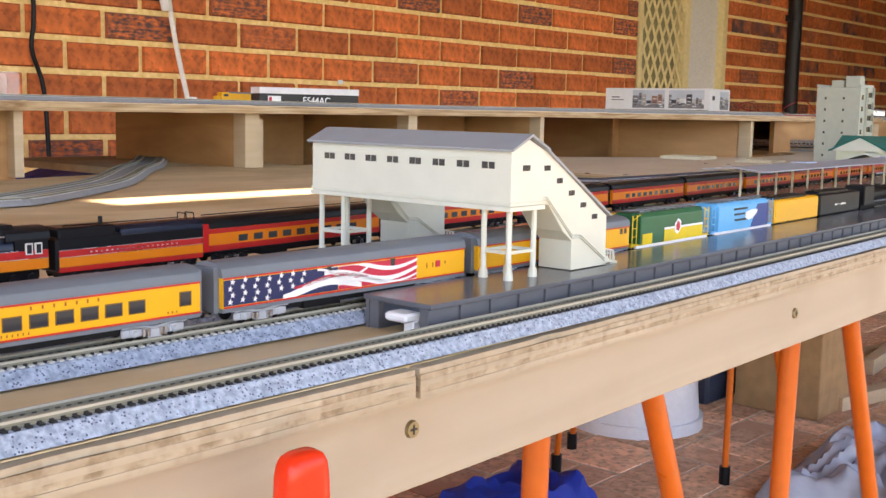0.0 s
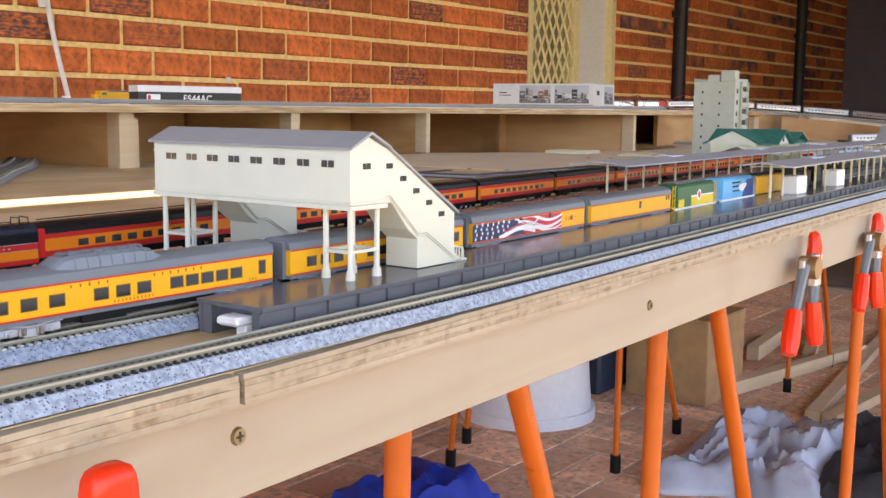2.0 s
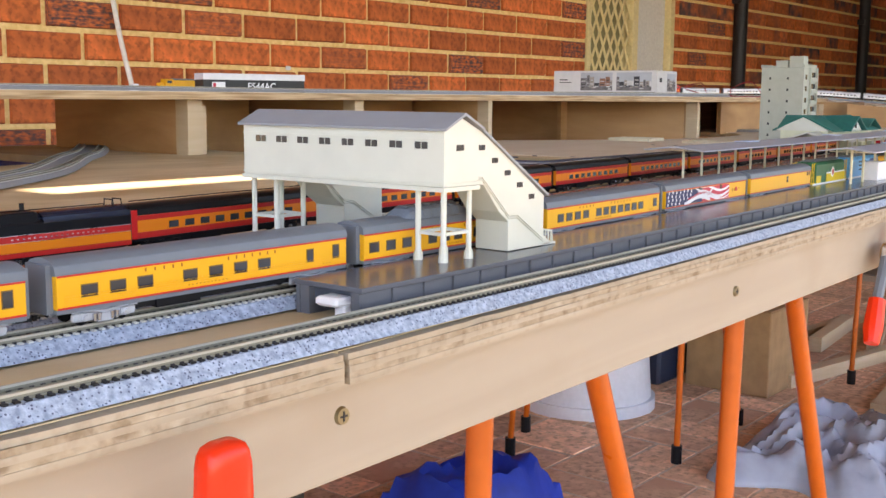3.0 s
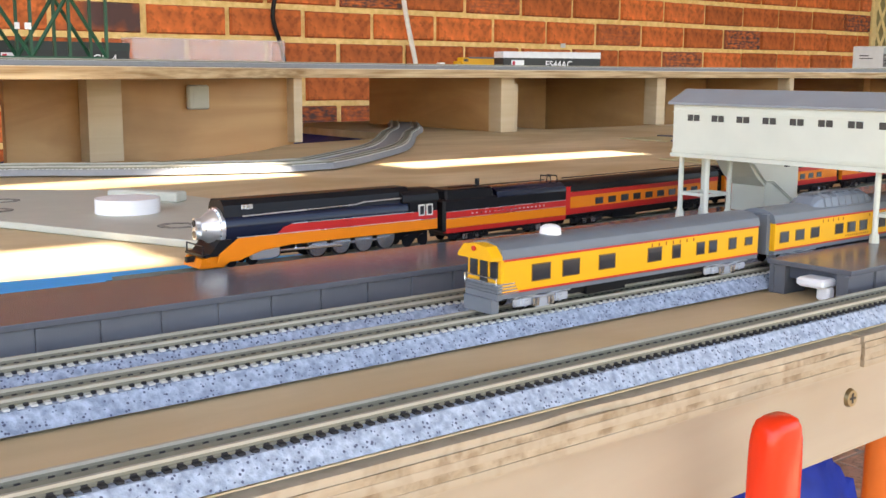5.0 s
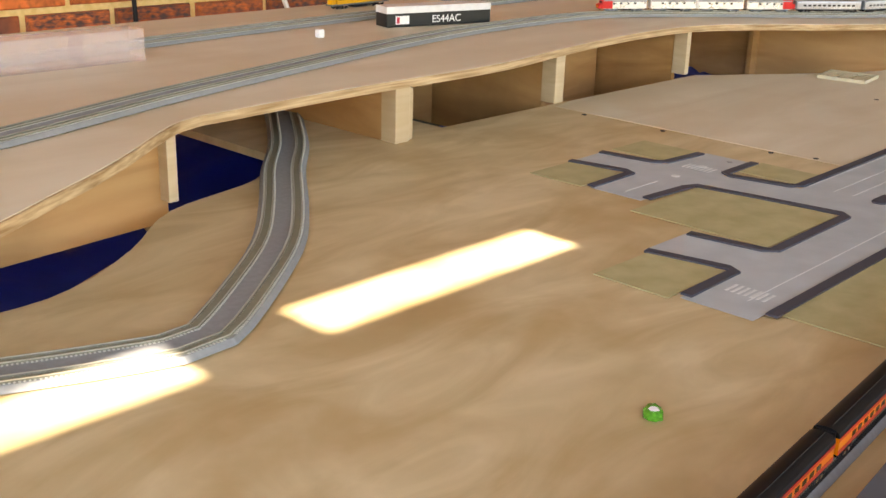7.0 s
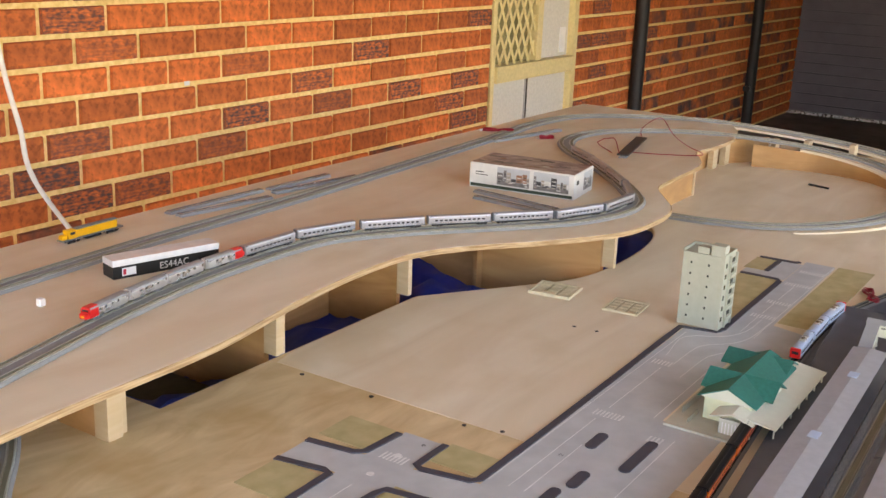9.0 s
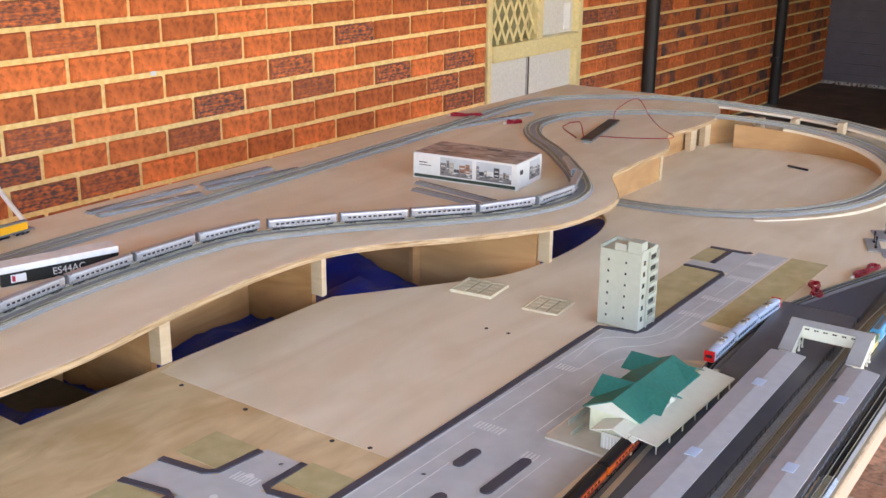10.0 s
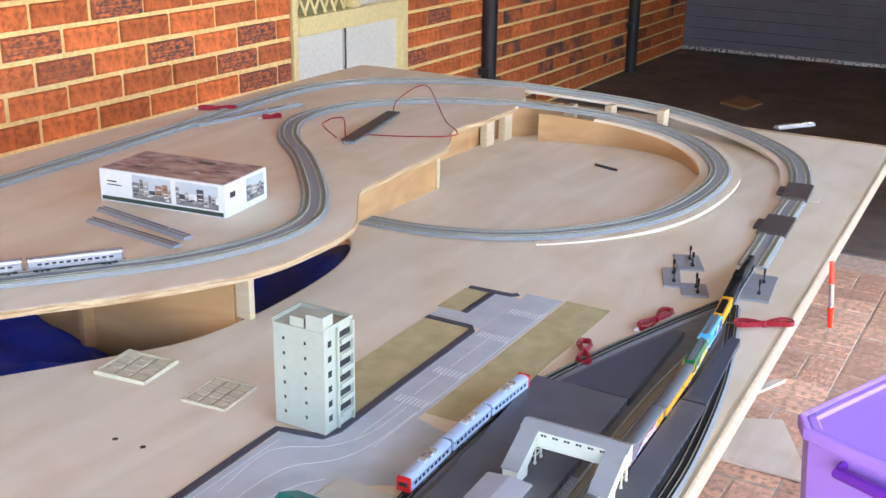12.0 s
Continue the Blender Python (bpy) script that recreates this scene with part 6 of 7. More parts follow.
for pts in ([(1.636, 0.581), (1.751, 0.590), (1.80, 0.53), (1.86, 0.503), (1.95, 0.500)], [(1.60, 0.553), (1.72, 0.547), (1.773, 0.504), (1.831, 0.484), (1.945, 0.480)], [(1.55, 0.520), (1.68, 0.515), (1.73, 0.485)]):
    part("lane_line", Mesh().sweep(glide([(x, y, 0) for x, y in pts], 0.02), [(-0.0007, Zs), (-0.0007, ml), (0.0007, ml), (0.0007, Zs)]), LINE, roads)
for x, y, l in ((1.225, 0.527, 0.030), (1.215, 0.453, 0.060), (1.095, 0.494, 0.028), (1.03, 0.505, 0.024)):
    pts = [(x + s * (l - 0.009) + 0.009 * math.cos(a) * s, y + 0.009 * math.sin(a) * s) for s in (1, -1) for a in [(-1 + i / 4) * math.pi / 2 for i in range(9)]]
    part("traffic_island", Mesh().prism(pts, Zs, Zs + 0.0022), KERB, roads, "dark rounded traffic island")
for x, y in ((0.93, 0.74), (1.0, 0.742)):
    part("manhole", Mesh().tube([(x, y, Zs), (x, y, ml)], 0.006, 14), LINE, roads)

# ---- station house ----
st = thing("station_house", "pale green station house with a teal hipped roof", "model building")
part("forecourt", Mesh().box(1.345, 0.352, Zs + 0.0003, 1.74, 0.468, Zs + 0.004), PLATE, st, "pale tiled forecourt")
part("wall_shell", Mesh().box(1.405, 0.348, Zs + 0.0042, 1.61, 0.425, T0 + 0.045), flat("pale_cream_green", (0.58, 0.60, 0.42), 0.5), st, bevel=0.0006)


def gable(x0, x1, y0, y1, z0, z1, along_x=True):
    ym, xm = (y0 + y1) / 2, (x0 + x1) / 2
    t = 0.0022
    if along_x:
        return Mesh().bar([(y0, z0), (ym, z1), (y1, z0), (y1, z0 + t), (ym, z1 + t), (y0, z0 + t)], x0, x1)
    return Mesh().sidewall([(x0, z0), (xm, z1), (x1, z0), (x1, z0 + t), (xm, z1 + t), (x0, z0 + t)], y0, y1)


part("roof", gable(1.398, 1.615, 0.338, 0.435, T0 + 0.043, T0 + 0.065), TEAL, st, "teal tiled gable roof")
part("cross_roof", gable(1.44, 1.515, 0.325, 0.445, T0 + 0.0435, T0 + 0.065, False), TEAL, st)
part("cross_roof", gable(1.565, 1.635, 0.340, 0.455, T0 + 0.0435, T0 + 0.060, False), TEAL, st)
part("gable_wall", Mesh().sidewall([(1.448, T0 + 0.044), (1.4775, T0 + 0.0625), (1.507, T0 + 0.044)], 0.331, 0.335), BRIDGE, st)
part("gable_wall", Mesh().bar([(0.345, T0 + 0.044), (0.3875, T0 + 0.0665), (0.43, T0 + 0.044)], 1.400, 1.404), BRIDGE, st)
part("awning", Mesh().bar([(0.298, T0 + 0.029), (0.352, T0 + 0.036), (0.352, T0 + 0.038), (0.298, T0 + 0.031)], 1.372, 1.665), BRIDGE, st, "pale green awning along the track")
part("awning_wall", Mesh().box(1.366, 0.335, Zs + 0.001, 1.369, 0.385, T0 + 0.030), BRIDGE, st)
part("awning_roof_end", gable(1.36, 1.41, 0.33, 0.40, T0 + 0.030, T0 + 0.041), BRIDGE, st)
for i in range(9):
    part("lattice_slat", Mesh().box(1.3655, 0.337 + i * 0.0052, Zs + 0.003, 1.3662, 0.3385 + i * 0.0052, T0 + 0.024), WHITE, st)
for i in range(7):
    part("awning_post", Mesh().tube([(1.378 + i * 0.046, 0.302, T0 + 0.0008), (1.378 + i * 0.046, 0.302, T0 + 0.0295)], 0.0013, 6), BRIDGE, st)
part("fence", Mesh().box(1.40, 0.4565, Zs + 0.004, 1.50, 0.4585, T0 + 0.016), TOWERMAT, st)
part("fence", Mesh().box(1.37, 0.436, Zs + 0.004, 1.415, 0.438, T0 + 0.013), TOWERMAT, st)
part("dormer_window", Mesh().box(1.474, 0.3305, T0 + 0.048, 1.481, 0.3312, T0 + 0.058), GLASS, st)

# ---- boxes and stock lying on the upper deck ----
def picture_box(x, y, rot, L, W, H, label):
    t = thing("printed_box", label, "box", Matrix.Translation((x, y, DK + 0.0004)) @ Matrix.Rotation(rot, 4, "Z"))
    part("carton", Mesh().cbox(0, 0, 0, L, W, H, 0.001), flat("carton_white", (0.62, 0.62, 0.60), 0.4, 0.05), t)
    top = grain(material("printed_top", (0.3, 0.2, 0.2), 0.4), (0.16, 0.10, 0.09), (0.52, 0.42, 0.38), 26, (1, 2.0, 1), 4)
    part("top_print", Mesh().box(0.003, 0.003, H, L - 0.003, W - 0.003, H + 0.0004), top, t, "brownish picture on the lid")
    inks = [flat("photo_ink", c, 0.4, 0.25, scale=90) for c in ((0.05, 0.05, 0.055), (0.16, 0.15, 0.15), (0.34, 0.30, 0.26), (0.26, 0.13, 0.08), (0.55, 0.55, 0.53))]
    rp = random.Random(31)
    for k in range(16):
        x, y, w, d = rp.uniform(0.02, 0.8) * L, rp.uniform(0.06, 0.86) * W, rp.uniform(0.03, 0.14) * L, rp.uniform(0.03, 0.12) * W
        part("top_patch", Mesh().box(x, y, H + 0.0005, x + w, y + d, H + 0.0007), inks[rp.randrange(5)], t)

    def photo(a, b, z0, z1, place):
        """A small town view: pale sky, a row of blocks, dark street."""
        ph = part("photo", place(a, z0, b, z1, 0.0004), flat("photo_sky", (0.42, 0.45, 0.48), 0.35, 0.1, scale=25), t, "grey printed photograph")
        x = a
        while x < b - 0.004:
            w = min(rp.uniform(0.006, 0.02), b - x)
            h = z0 + (z1 - z0) * rp.uniform(0.4, 0.85)
            part("printed_house", place(x, z0 + (z1 - z0) * 0.25, x + w * 0.94, h, 0.0006), inks[rp.randrange(5)], ph)
            for q in range(2):
                zz = z0 + (h - z0) * (0.45 + 0.27 * q)
                part("printed_window", place(x + w * 0.15, zz, x + w * 0.78, zz + 0.0022, 0.0008), inks[rp.choice((0, 4))], ph)
            x += w
        part("printed_street", place(a, z0, b, z0 + (z1 - z0) * 0.24, 0.0006), inks[1], ph)
        for k in range(6):
            x, z = rp.uniform(a, b - 0.012), z0 + (z1 - z0) * rp.uniform(0.03, 0.2)
            part("printed_car", place(x, z, x + rp.uniform(0.004, 0.012), z + 0.003, 0.0008), inks[rp.choice((0, 2, 4))], ph)

    for a, b in ((0.27, 0.58), (0.62, 0.95)):
        photo(L * a, L * b, H * 0.22, H * 0.93, lambda u0, v0, u1, v1, d: Mesh().box(u0, -d, v0, u1, 0, v1))
    photo(W * 0.5, W * 0.92, H * 0.2, H * 0.9, lambda u0, v0, u1, v1, d: Mesh().box(L, u0, v0, L + d, u1, v1))
    part("green_band", Mesh().box(0.004, -0.0005, 0.003, L - 0.004, -0.0001, 0.011), flat("dark_green_band", (0.03, 0.05, 0.035), 0.4), t)
    part("print_bar", Mesh().box(L * 0.06, -0.0004, H * 0.62, L * 0.14, 0, H * 0.66).box(L * 0.06, -0.0004, H * 0.52, L * 0.18, 0, H * 0.55), INK, t)
    part("logo_bar", Mesh().box(L + 0.0001, W * 0.12, H * 0.55, L + 0.0004, W * 0.24, H * 0.72), INK, t)
    return t


bd = Vector((2.255 - 2.217, 1.096 - 1.385))
picture_box(2.217, 1.385, math.atan2(bd.y, bd.x), bd.length, 0.15, 0.066, "large white printed box with grey photographs")


def loco_box(x, y, rot, L, label, letters, lid=(0.70, 0.70, 0.70), at=0.42):
    t = thing("model_box", label, "box", Matrix.Translation((x, y, DK + 0.0004)) @ Matrix.Rotation(rot, 4, "Z"))
    part("sleeve", Mesh().cbox(0, 0, 0, L, 0.042, 0.034, 0.0008), flat("sleeve_black", (0.02, 0.022, 0.022), 0.35), t)
    part("lid", Mesh().box(-0.0003, -0.0003, 0.0245, L + 0.0003, 0.0423, 0.037), flat("box_lid", lid, 0.4), t, "box lid")
    part("logo_bar", Mesh().box(0.018, -0.0006, 0.005, 0.046, 0, 0.020), WHITE, t)
    part("logo_bar", Mesh().box(0.020, -0.0009, 0.007, 0.026, -0.0006, 0.018), CRIMSON, t)
    cu = bpy.data.curves.new("lettering", "FONT")
    cu.body, cu.size, cu.extrude = letters, 0.019, 0.0002
    cu.materials.append(WHITE)
    tx = new("lettering", cu)
    tx.parent = t
    tx.matrix_local = Matrix.Translation((L * at, -0.0008, 0.006)) @ Matrix.Rotation(math.pi / 2, 4, "X")
    return t


loco_box(1.092, 1.462, math.atan2(-0.058, 0.218), 0.224, "black and white model locomotive box with white lettering", "ES44AC")
loco_box(0.095, 1.425, 0.0, 0.208, "dark green model box with white lettering", "GS-4", (0.02, 0.03, 0.026), 0.72)
HAZE = material("clear_case_plastic", (0.75, 0.62, 0.60), 0.12)
hz = HAZE.node_tree
tp_, mh_ = hz.nodes.new("ShaderNodeBsdfTransparent"), hz.nodes.new("ShaderNodeMixShader")
mh_.inputs[0].default_value = 0.28
hz.links.new(tp_.outputs[0], mh_.inputs[1])
hz.links.new(hz.nodes["Principled BSDF"].outputs[0], mh_.inputs[2])
hz.links.new(mh_.outputs[0], hz.nodes["Material Output"].inputs[0])
case = thing("clear_case", "empty clear plastic case lying on the deck", "case")
part("base", Mesh().box(0.305, 1.42, DK + 0.0004, 0.572, 1.465, DK + 0.004), HAZE, case)
part("cover", Mesh().box(0.306, 1.421, DK + 0.0042, 0.571, 1.4225, DK + 0.046).box(0.306, 1.4625, DK + 0.0042, 0.571, 1.464, DK + 0.046).box(0.306, 1.4226, DK + 0.0446, 0.571, 1.4624, DK + 0.046).box(0.4745, 1.4226, DK + 0.0042, 0.476, 1.4624, DK + 0.0445), HAZE, case)
solid("tool_chest", Mesh().cbox(0.80, 1.22, 0.0, 1.13, 1.46, 0.735, 0.012), flat("chest_olive", (0.05, 0.045, 0.03), 0.6, 0.3), "dark olive chest standing under the deck", "chest")

solid("white_plug", Mesh().cbox(0.915, 1.44, DK + 0.0004, 0.927, 1.452, DK + 0.014, 0.001), WHITE, "small white plastic plug lying on the deck", "plug")


def deck_loco(x, y):
    t = thing("diesel_engine", "yellow diesel engine with grey roof, parked by the wall", "locomotive", Matrix.Translation((x, y, DK + 0.0005)) @ Matrix.Rotation(0.05, 4, "Z"))
    part("hood", Mesh().cbox(-0.045, -0.0065, 0.010, 0.068, 0.0065, 0.026, 0.001), YELLOW, t)
    part("cab", Mesh().cbox(-0.066, -0.009, 0.010, -0.044, 0.009, 0.028, 0.0012), YELLOW, t)
    part("nose", Mesh().cbox(-0.080, -0.0065, 0.010, -0.0665, 0.0065, 0.020, 0.0015), YELLOW, t)
    part("roof", Mesh().cbox(-0.042, -0.006, 0.026, 0.068, 0.006, 0.0295, 0.0008), UPGREY, t)
    part("frame", Mesh().box(-0.082, -0.0095, 0.0075, 0.082, 0.0095, 0.0099), UPGREY, t)
    part("tank", Mesh().cbox(-0.020, -0.0085, 0.002, 0.022, 0.0085, 0.0074, 0.001), BLACK, t)
    part("cab_window", Mesh().box(-0.0615, -0.0094, 0.019, -0.049, 0.0094, 0.0245), GLASS, t)
    for s in (-1, 1):
        truck(t, s * 0.052, BLACK, 3, 0.012)


deck_loco(1.255, 1.722)


def track_piece(x0, y0, x1, y1, n=1, label="loose grey track sections lying on the deck", name="track_piece"):
    a, b = Vector((x0, y0, DK + 0.0004)), Vector((x1, y1, DK + 0.0004))
    t = thing(name, label, "track section", group="loose track sections")
    for i in range(n):
        part("bed", Mesh().sweep([a, b], [(-0.0125, 0), (-0.0085, 0.0052), (0.0085, 0.0052), (0.0125, 0)]), TROUGH, t)
        for s in (-0.0047, 0.0047):
            part("rail", Mesh().sweep([a, b], [(s - 0.0006, 0.0052), (s - 0.0006, 0.008), (s + 0.0006, 0.008), (s + 0.0006, 0.0052)]), STEEL, t)
    return t


for q in ((1.49, 1.745, 1.80, 1.742), (1.49, 1.71, 1.76, 1.675), (1.80, 1.70, 2.09, 1.665), (1.82, 1.735, 2.05, 1.73), (2.11, 1.30, 2.085, 1.06), (2.17, 1.335, 2.13, 1.075)):
    track_piece(*q)
track_piece(2.86, 1.235, 3.19, 1.315, label="dark girder track section with red feed wires")
dt = Mesh().sweep([Vector((2.855, 1.232, DK + 0.0085)), Vector((3.185, 1.312, DK + 0.0085))], [(-0.018, 0), (-0.018, 0.004), (0.018, 0.004), (0.018, 0)])
solid("girder_section", dt, flat("girder_dark", (0.055, 0.05, 0.05), 0.5), "dark brown girder section lying on the track piece", "track section")
# turnouts on the wall line
for x0, y0, x1, y1 in ((2.80, 1.66, 3.15, 1.60),):
    track_piece(x0, y0, x1, y1, label="turnout branching off the wall line", name="turnout")

for x, y, a in ((3.36, 0.274, 0.10), (3.08, 0.253, 0.07)):
    solid("track_joiner", Mesh().cbox(-0.07, -0.031, 0.0, 0.07, 0.031, 0.0095, 0.001).box(-0.03, 0.031, 0.0, 0.03, 0.045, 0.007).move(Matrix.Translation((x, y, T0 + 0.0012 + 0.003 * (x > 3.2))) @ Matrix.Rotation(a, 4, "Z")), flat("turnout_brown", (0.085, 0.07, 0.065), 0.5), "dark brown turnout section across the double track", "track section")

# green truss bridge at the near end of the deck
tr = thing("truss_bridge", "dark green model truss girder bridge on the deck", "model bridge")
bx0, bx1 = -0.30, 0.175
for y in (1.19, 1.245):
    part("bottom_chord", Mesh().box(bx0, y - 0.003, DK + 0.004, bx1, y + 0.003, DK + 0.013), BRIDGEGREEN, tr)
    part("top_chord", Mesh().box(bx0 + 0.03, y - 0.003, DK + 0.088, bx1 - 0.03, y + 0.003, DK + 0.094), BRIDGEGREEN, tr)
    n = 10
    for i in range(n):
        xa = bx0 + (bx1 - bx0) * i / n
        xb = bx0 + (bx1 - bx0) * (i + 1) / n
        za, zb = (DK + 0.012, DK + 0.089) if i % 2 == 0 else (DK + 0.089, DK + 0.012)
        part("diagonal", Mesh().tube([(xa, y, za), (xb, y, zb)], 0.0026, 4), BRIDGEGREEN, tr)
        part("upright", Mesh().box(xb - 0.0018, y - 0.0018, DK + 0.012, xb + 0.0018, y + 0.0018, DK + 0.0885), BRIDGEGREEN, tr)
part("bridge_floor", Mesh().box(bx0, 1.193, DK + 0.0004, bx1, 1.242, DK + 0.0045), BRIDGEGREEN, tr)
for i in range(9):
    q = bx0 + 0.04 + i * 0.045
    part("cross_tie", Mesh().box(q, 1.193, DK + 0.0885, q + 0.004, 1.242, DK + 0.0915), BRIDGEGREEN, tr)
part("name_bar", Mesh().box(0.06, 1.1862, DK + 0.045, 0.066, 1.187, DK + 0.053).box(0.072, 1.1862, DK + 0.045, 0.080, 1.187, DK + 0.053), WHITE, tr)

# ---- on the lower board ----
pl = thing("display_base", "pale plastic display base with printed rings and raised bars", "display base")
part("plate", Mesh().prism([(-0.115, 0.327), (0.008, 0.355), (-0.004, 0.405), (-0.028, 0.537), (-0.07, 0.612), (-0.17, 0.69), (-0.255, 0.665)], T0 + 0.0004, T0 + 0.0048), PLATE, pl, bevel=0.0008)
part("round_wall", Mesh().tube([(-0.100, 0.468, T0 + 0.0049), (-0.100, 0.468, T0 + 0.0140)], 0.020, 28), WHITE, pl, smooth=True)
RINGMAT = grain(material("ring_print", (0.1, 0.1, 0.1), 0.6), (0.03, 0.03, 0.03), (0.4, 0.4, 0.35), 400)
for cx, cy in ((-0.101, 0.393), (-0.055, 0.362), (-0.145, 0.575), (-0.165, 0.525)):
    ring = Mesh()
    ring.add([(cx + r * math.cos(2 * math.pi * k / 32), cy + r * math.sin(2 * math.pi * k / 32), T0 + z) for k in range(32) for r, z in ((0.0075, 0.0049), (0.0075, 0.0052), (0.0118, 0.0052), (0.0118, 0.0049))],
             [(k * 4 + q, (k + 1) % 32 * 4 + q, (k + 1) % 32 * 4 + (q + 1) % 4, k * 4 + (q + 1) % 4) for k in range(32) for q in range(4)])
    part("printed_ring", ring, RINGMAT, pl)
for xa, ya, xb, yb in ((-0.079, 0.545, -0.049, 0.499), (-0.040, 0.452, -0.022, 0.392)):
    d0 = Vector((xb - xa, yb - ya))
    part("raised_bar", Mesh().cbox(0, -0.007, 0, d0.length, 0.007, 0.007, 0.001).move(Matrix.Translation((xa, ya, T0 + 0.0049)) @ Matrix.Rotation(math.atan2(d0.y, d0.x), 4, "Z")), PLATE, pl)
solid("blue_sheet", Mesh().prism([(-0.272, 0.236), (-0.205, 0.2505), (-0.095, 0.2515), (-0.095, 0.266), (-0.205, 0.274), (-0.272, 0.284)], T0 + 0.0003, T0 + 0.0050), TURQ, "bright blue card sheet lying beside the rear platform", "sheet", bevel=0.0006)
cm = Mesh()
rr = random.Random(7)
vs = [(0.013 * math.cos(a) * k * rr.uniform(0.8, 1.2), 0.008 * math.sin(a) * k * rr.uniform(0.8, 1.2), h) for h, k in ((0, 1), (0.003, 1.05), (0.0055, 0.5)) for a in [2 * math.pi * i / 9 for i in range(9)]]
cm.add(vs, [(r * 9 + i, r * 9 + (i + 1) % 9, r * 9 + 9 + (i + 1) % 9, r * 9 + 9 + i) for r in range(2) for i in range(9)] + [tuple(range(18, 27))])
candy = thing("wrapped_sweet", "small green and white wrapped sweet on the board", "sweet", Matrix.Translation((0.345, 0.387, T0 + 0.0003)) @ Matrix.Rotation(0.5, 4, "Z"))
part("wrapper", cm, flat("wrapper_green", (0.10, 0.42, 0.04), 0.25, 0.4, scale=200), candy)
part("label_spot", Mesh().tube([(-0.001, 0, 0.0050), (-0.001, 0, 0.0063)], [0.0045, 0.003], 10), WHITE, candy)
for x, y, a, k_ in ((1.80, 0.868, 0.12, 1.05), (1.80, 0.712, 0.10, 0.85)):
    k = thing("kit_parts", "clear tray of cream plastic kit parts on the board", "kit parts", Matrix.Translation((x, y, T0 + 0.0009)) @ Matrix.Rotation(a, 4, "Z") @ Matrix.Diagonal((1.0, k_, 1.6 if k_ > 1 else 1.0, 1)), group="kit trays")
    part("tray_base", Mesh().box(0.004, 0.004, 0.0, 0.081, 0.086, 0.0012), flat("tray_olive", (0.40, 0.35, 0.22), 0.35, 0.2), k, "olive tray floor")
    fr = flat("sprue_cream", (0.62, 0.56, 0.40), 0.5)
    part("sprue_frame", Mesh().box(0, 0, 0, 0.085, 0.004, 0.004).box(0, 0.086, 0, 0.085, 0.09, 0.004).box(0, 0.004, 0, 0.004, 0.086, 0.004).box(0.081, 0.004, 0, 0.085, 0.086, 0.004), fr, k)
    for i in range(4):
        for j in range(3):
            part("sprue_part", Mesh().box(0.008 + i * 0.0185, 0.008 + j * 0.027, 0.0002, 0.022 + i * 0.0185, 0.028 + j * 0.027, 0.0032), fr, k)
for x0, y0, a, w, h in ((2.73, 0.305, 0.45, 0.085, 0.05), (2.62, 0.315, 0.35, 0.10, 0.032), (2.60, 0.255, 0.4, 0.062, 0.05), (2.63, 0.155, 0.12, 0.14, 0.055)):
    t = thing("signal_base", "grey signal base plate with small black posts", "signal base", Matrix.Translation((x0, y0, T0 + 0.0009)) @ Matrix.Rotation(a, 4, "Z"), group="signal bases")
    part("plate", Mesh().box(0, 0, 0, w, h, 0.0035), TROUGH, t)
    for q in (0.25, 0.7):
        p = part("signal_post", Mesh().tube([(w * q, h * 0.4, 0.0035), (w * q, h * 0.4, 0.027)], 0.0012, 6).box(w * q - 0.003, h * 0.4 - 0.002, 0.022, w * q + 0.003, h * 0.4 + 0.002, 0.031).box(w * q - 0.005, h * 0.4 - 0.003, 0.0036, w * q + 0.005, h * 0.4 + 0.003, 0.007), BLACK, t)


def wire_bundle(x, y, z, a, l=0.105, tie=True):
    t = thing("wire_bundle", "tied bundle of dark red wire", "wire", Matrix.Translation((x, y, z)) @ Matrix.Rotation(a, 4, "Z"), group="wire bundles")
    rw = random.Random(int(x * 100))
    for k in range(7):
        o, w_ = rw.uniform(-0.25, 0.25), rw.uniform(0.009, 0.017)
        pts = [(l / 2 * math.cos(q) * (1 + 0.12 * o), w_ * math.sin(2 * q) * 0.8 + o * 0.012 * math.cos(q), 0.0025 + k * 0.0013 + 0.002 * abs(math.sin(q * 2))) for q in [2 * math.pi * i / 20 for i in range(21)]]
        part("wire_loop", Mesh().tube(pts, 0.0011, 5), WIRERED, t)
    if tie:
        part("tie", Mesh().tube([(-0.002, 0, 0.006), (0.002, 0, 0.006)], 0.0062, 8), WIRERED, t, "twisted middle")
    part("plug", Mesh().cbox(-l / 2 - 0.010, 0.004, 0.001, -l / 2 + 0.004, 0.010, 0.006, 0.001), WHITE, t, "white plug")


wire_bundle(2.44, 0.30, T0 + 0.0008, -0.15)
wire_bundle(2.52, 0.135, T0 + 0.0008, -1.0)
wire_bundle(2.25, 0.352, T0 + 0.0008, 0.35, 0.085)
wire_bundle(2.97, 1.74, DK + 0.0005, -1.0)
wire_bundle(2.97, 1.555, DK + 0.0005, -0.6, 0.05)
solid("loose_wire", Mesh().tube(glide([(3.16, 1.30, DK + 0.006), (3.25, 1.34, DK + 0.03), (3.36, 1.32, DK + 0.055), (3.33, 1.26, DK + 0.01), (3.2, 1.16, DK + 0.003), (3.08, 1.06, DK + 0.003), (3.0, 1.15, DK + 0.003), (2.95, 1.25, DK + 0.004)], 0.02), 0.0016, 5), WIRERED, "loose dark red wire looping over the deck", "wire", smooth=True)
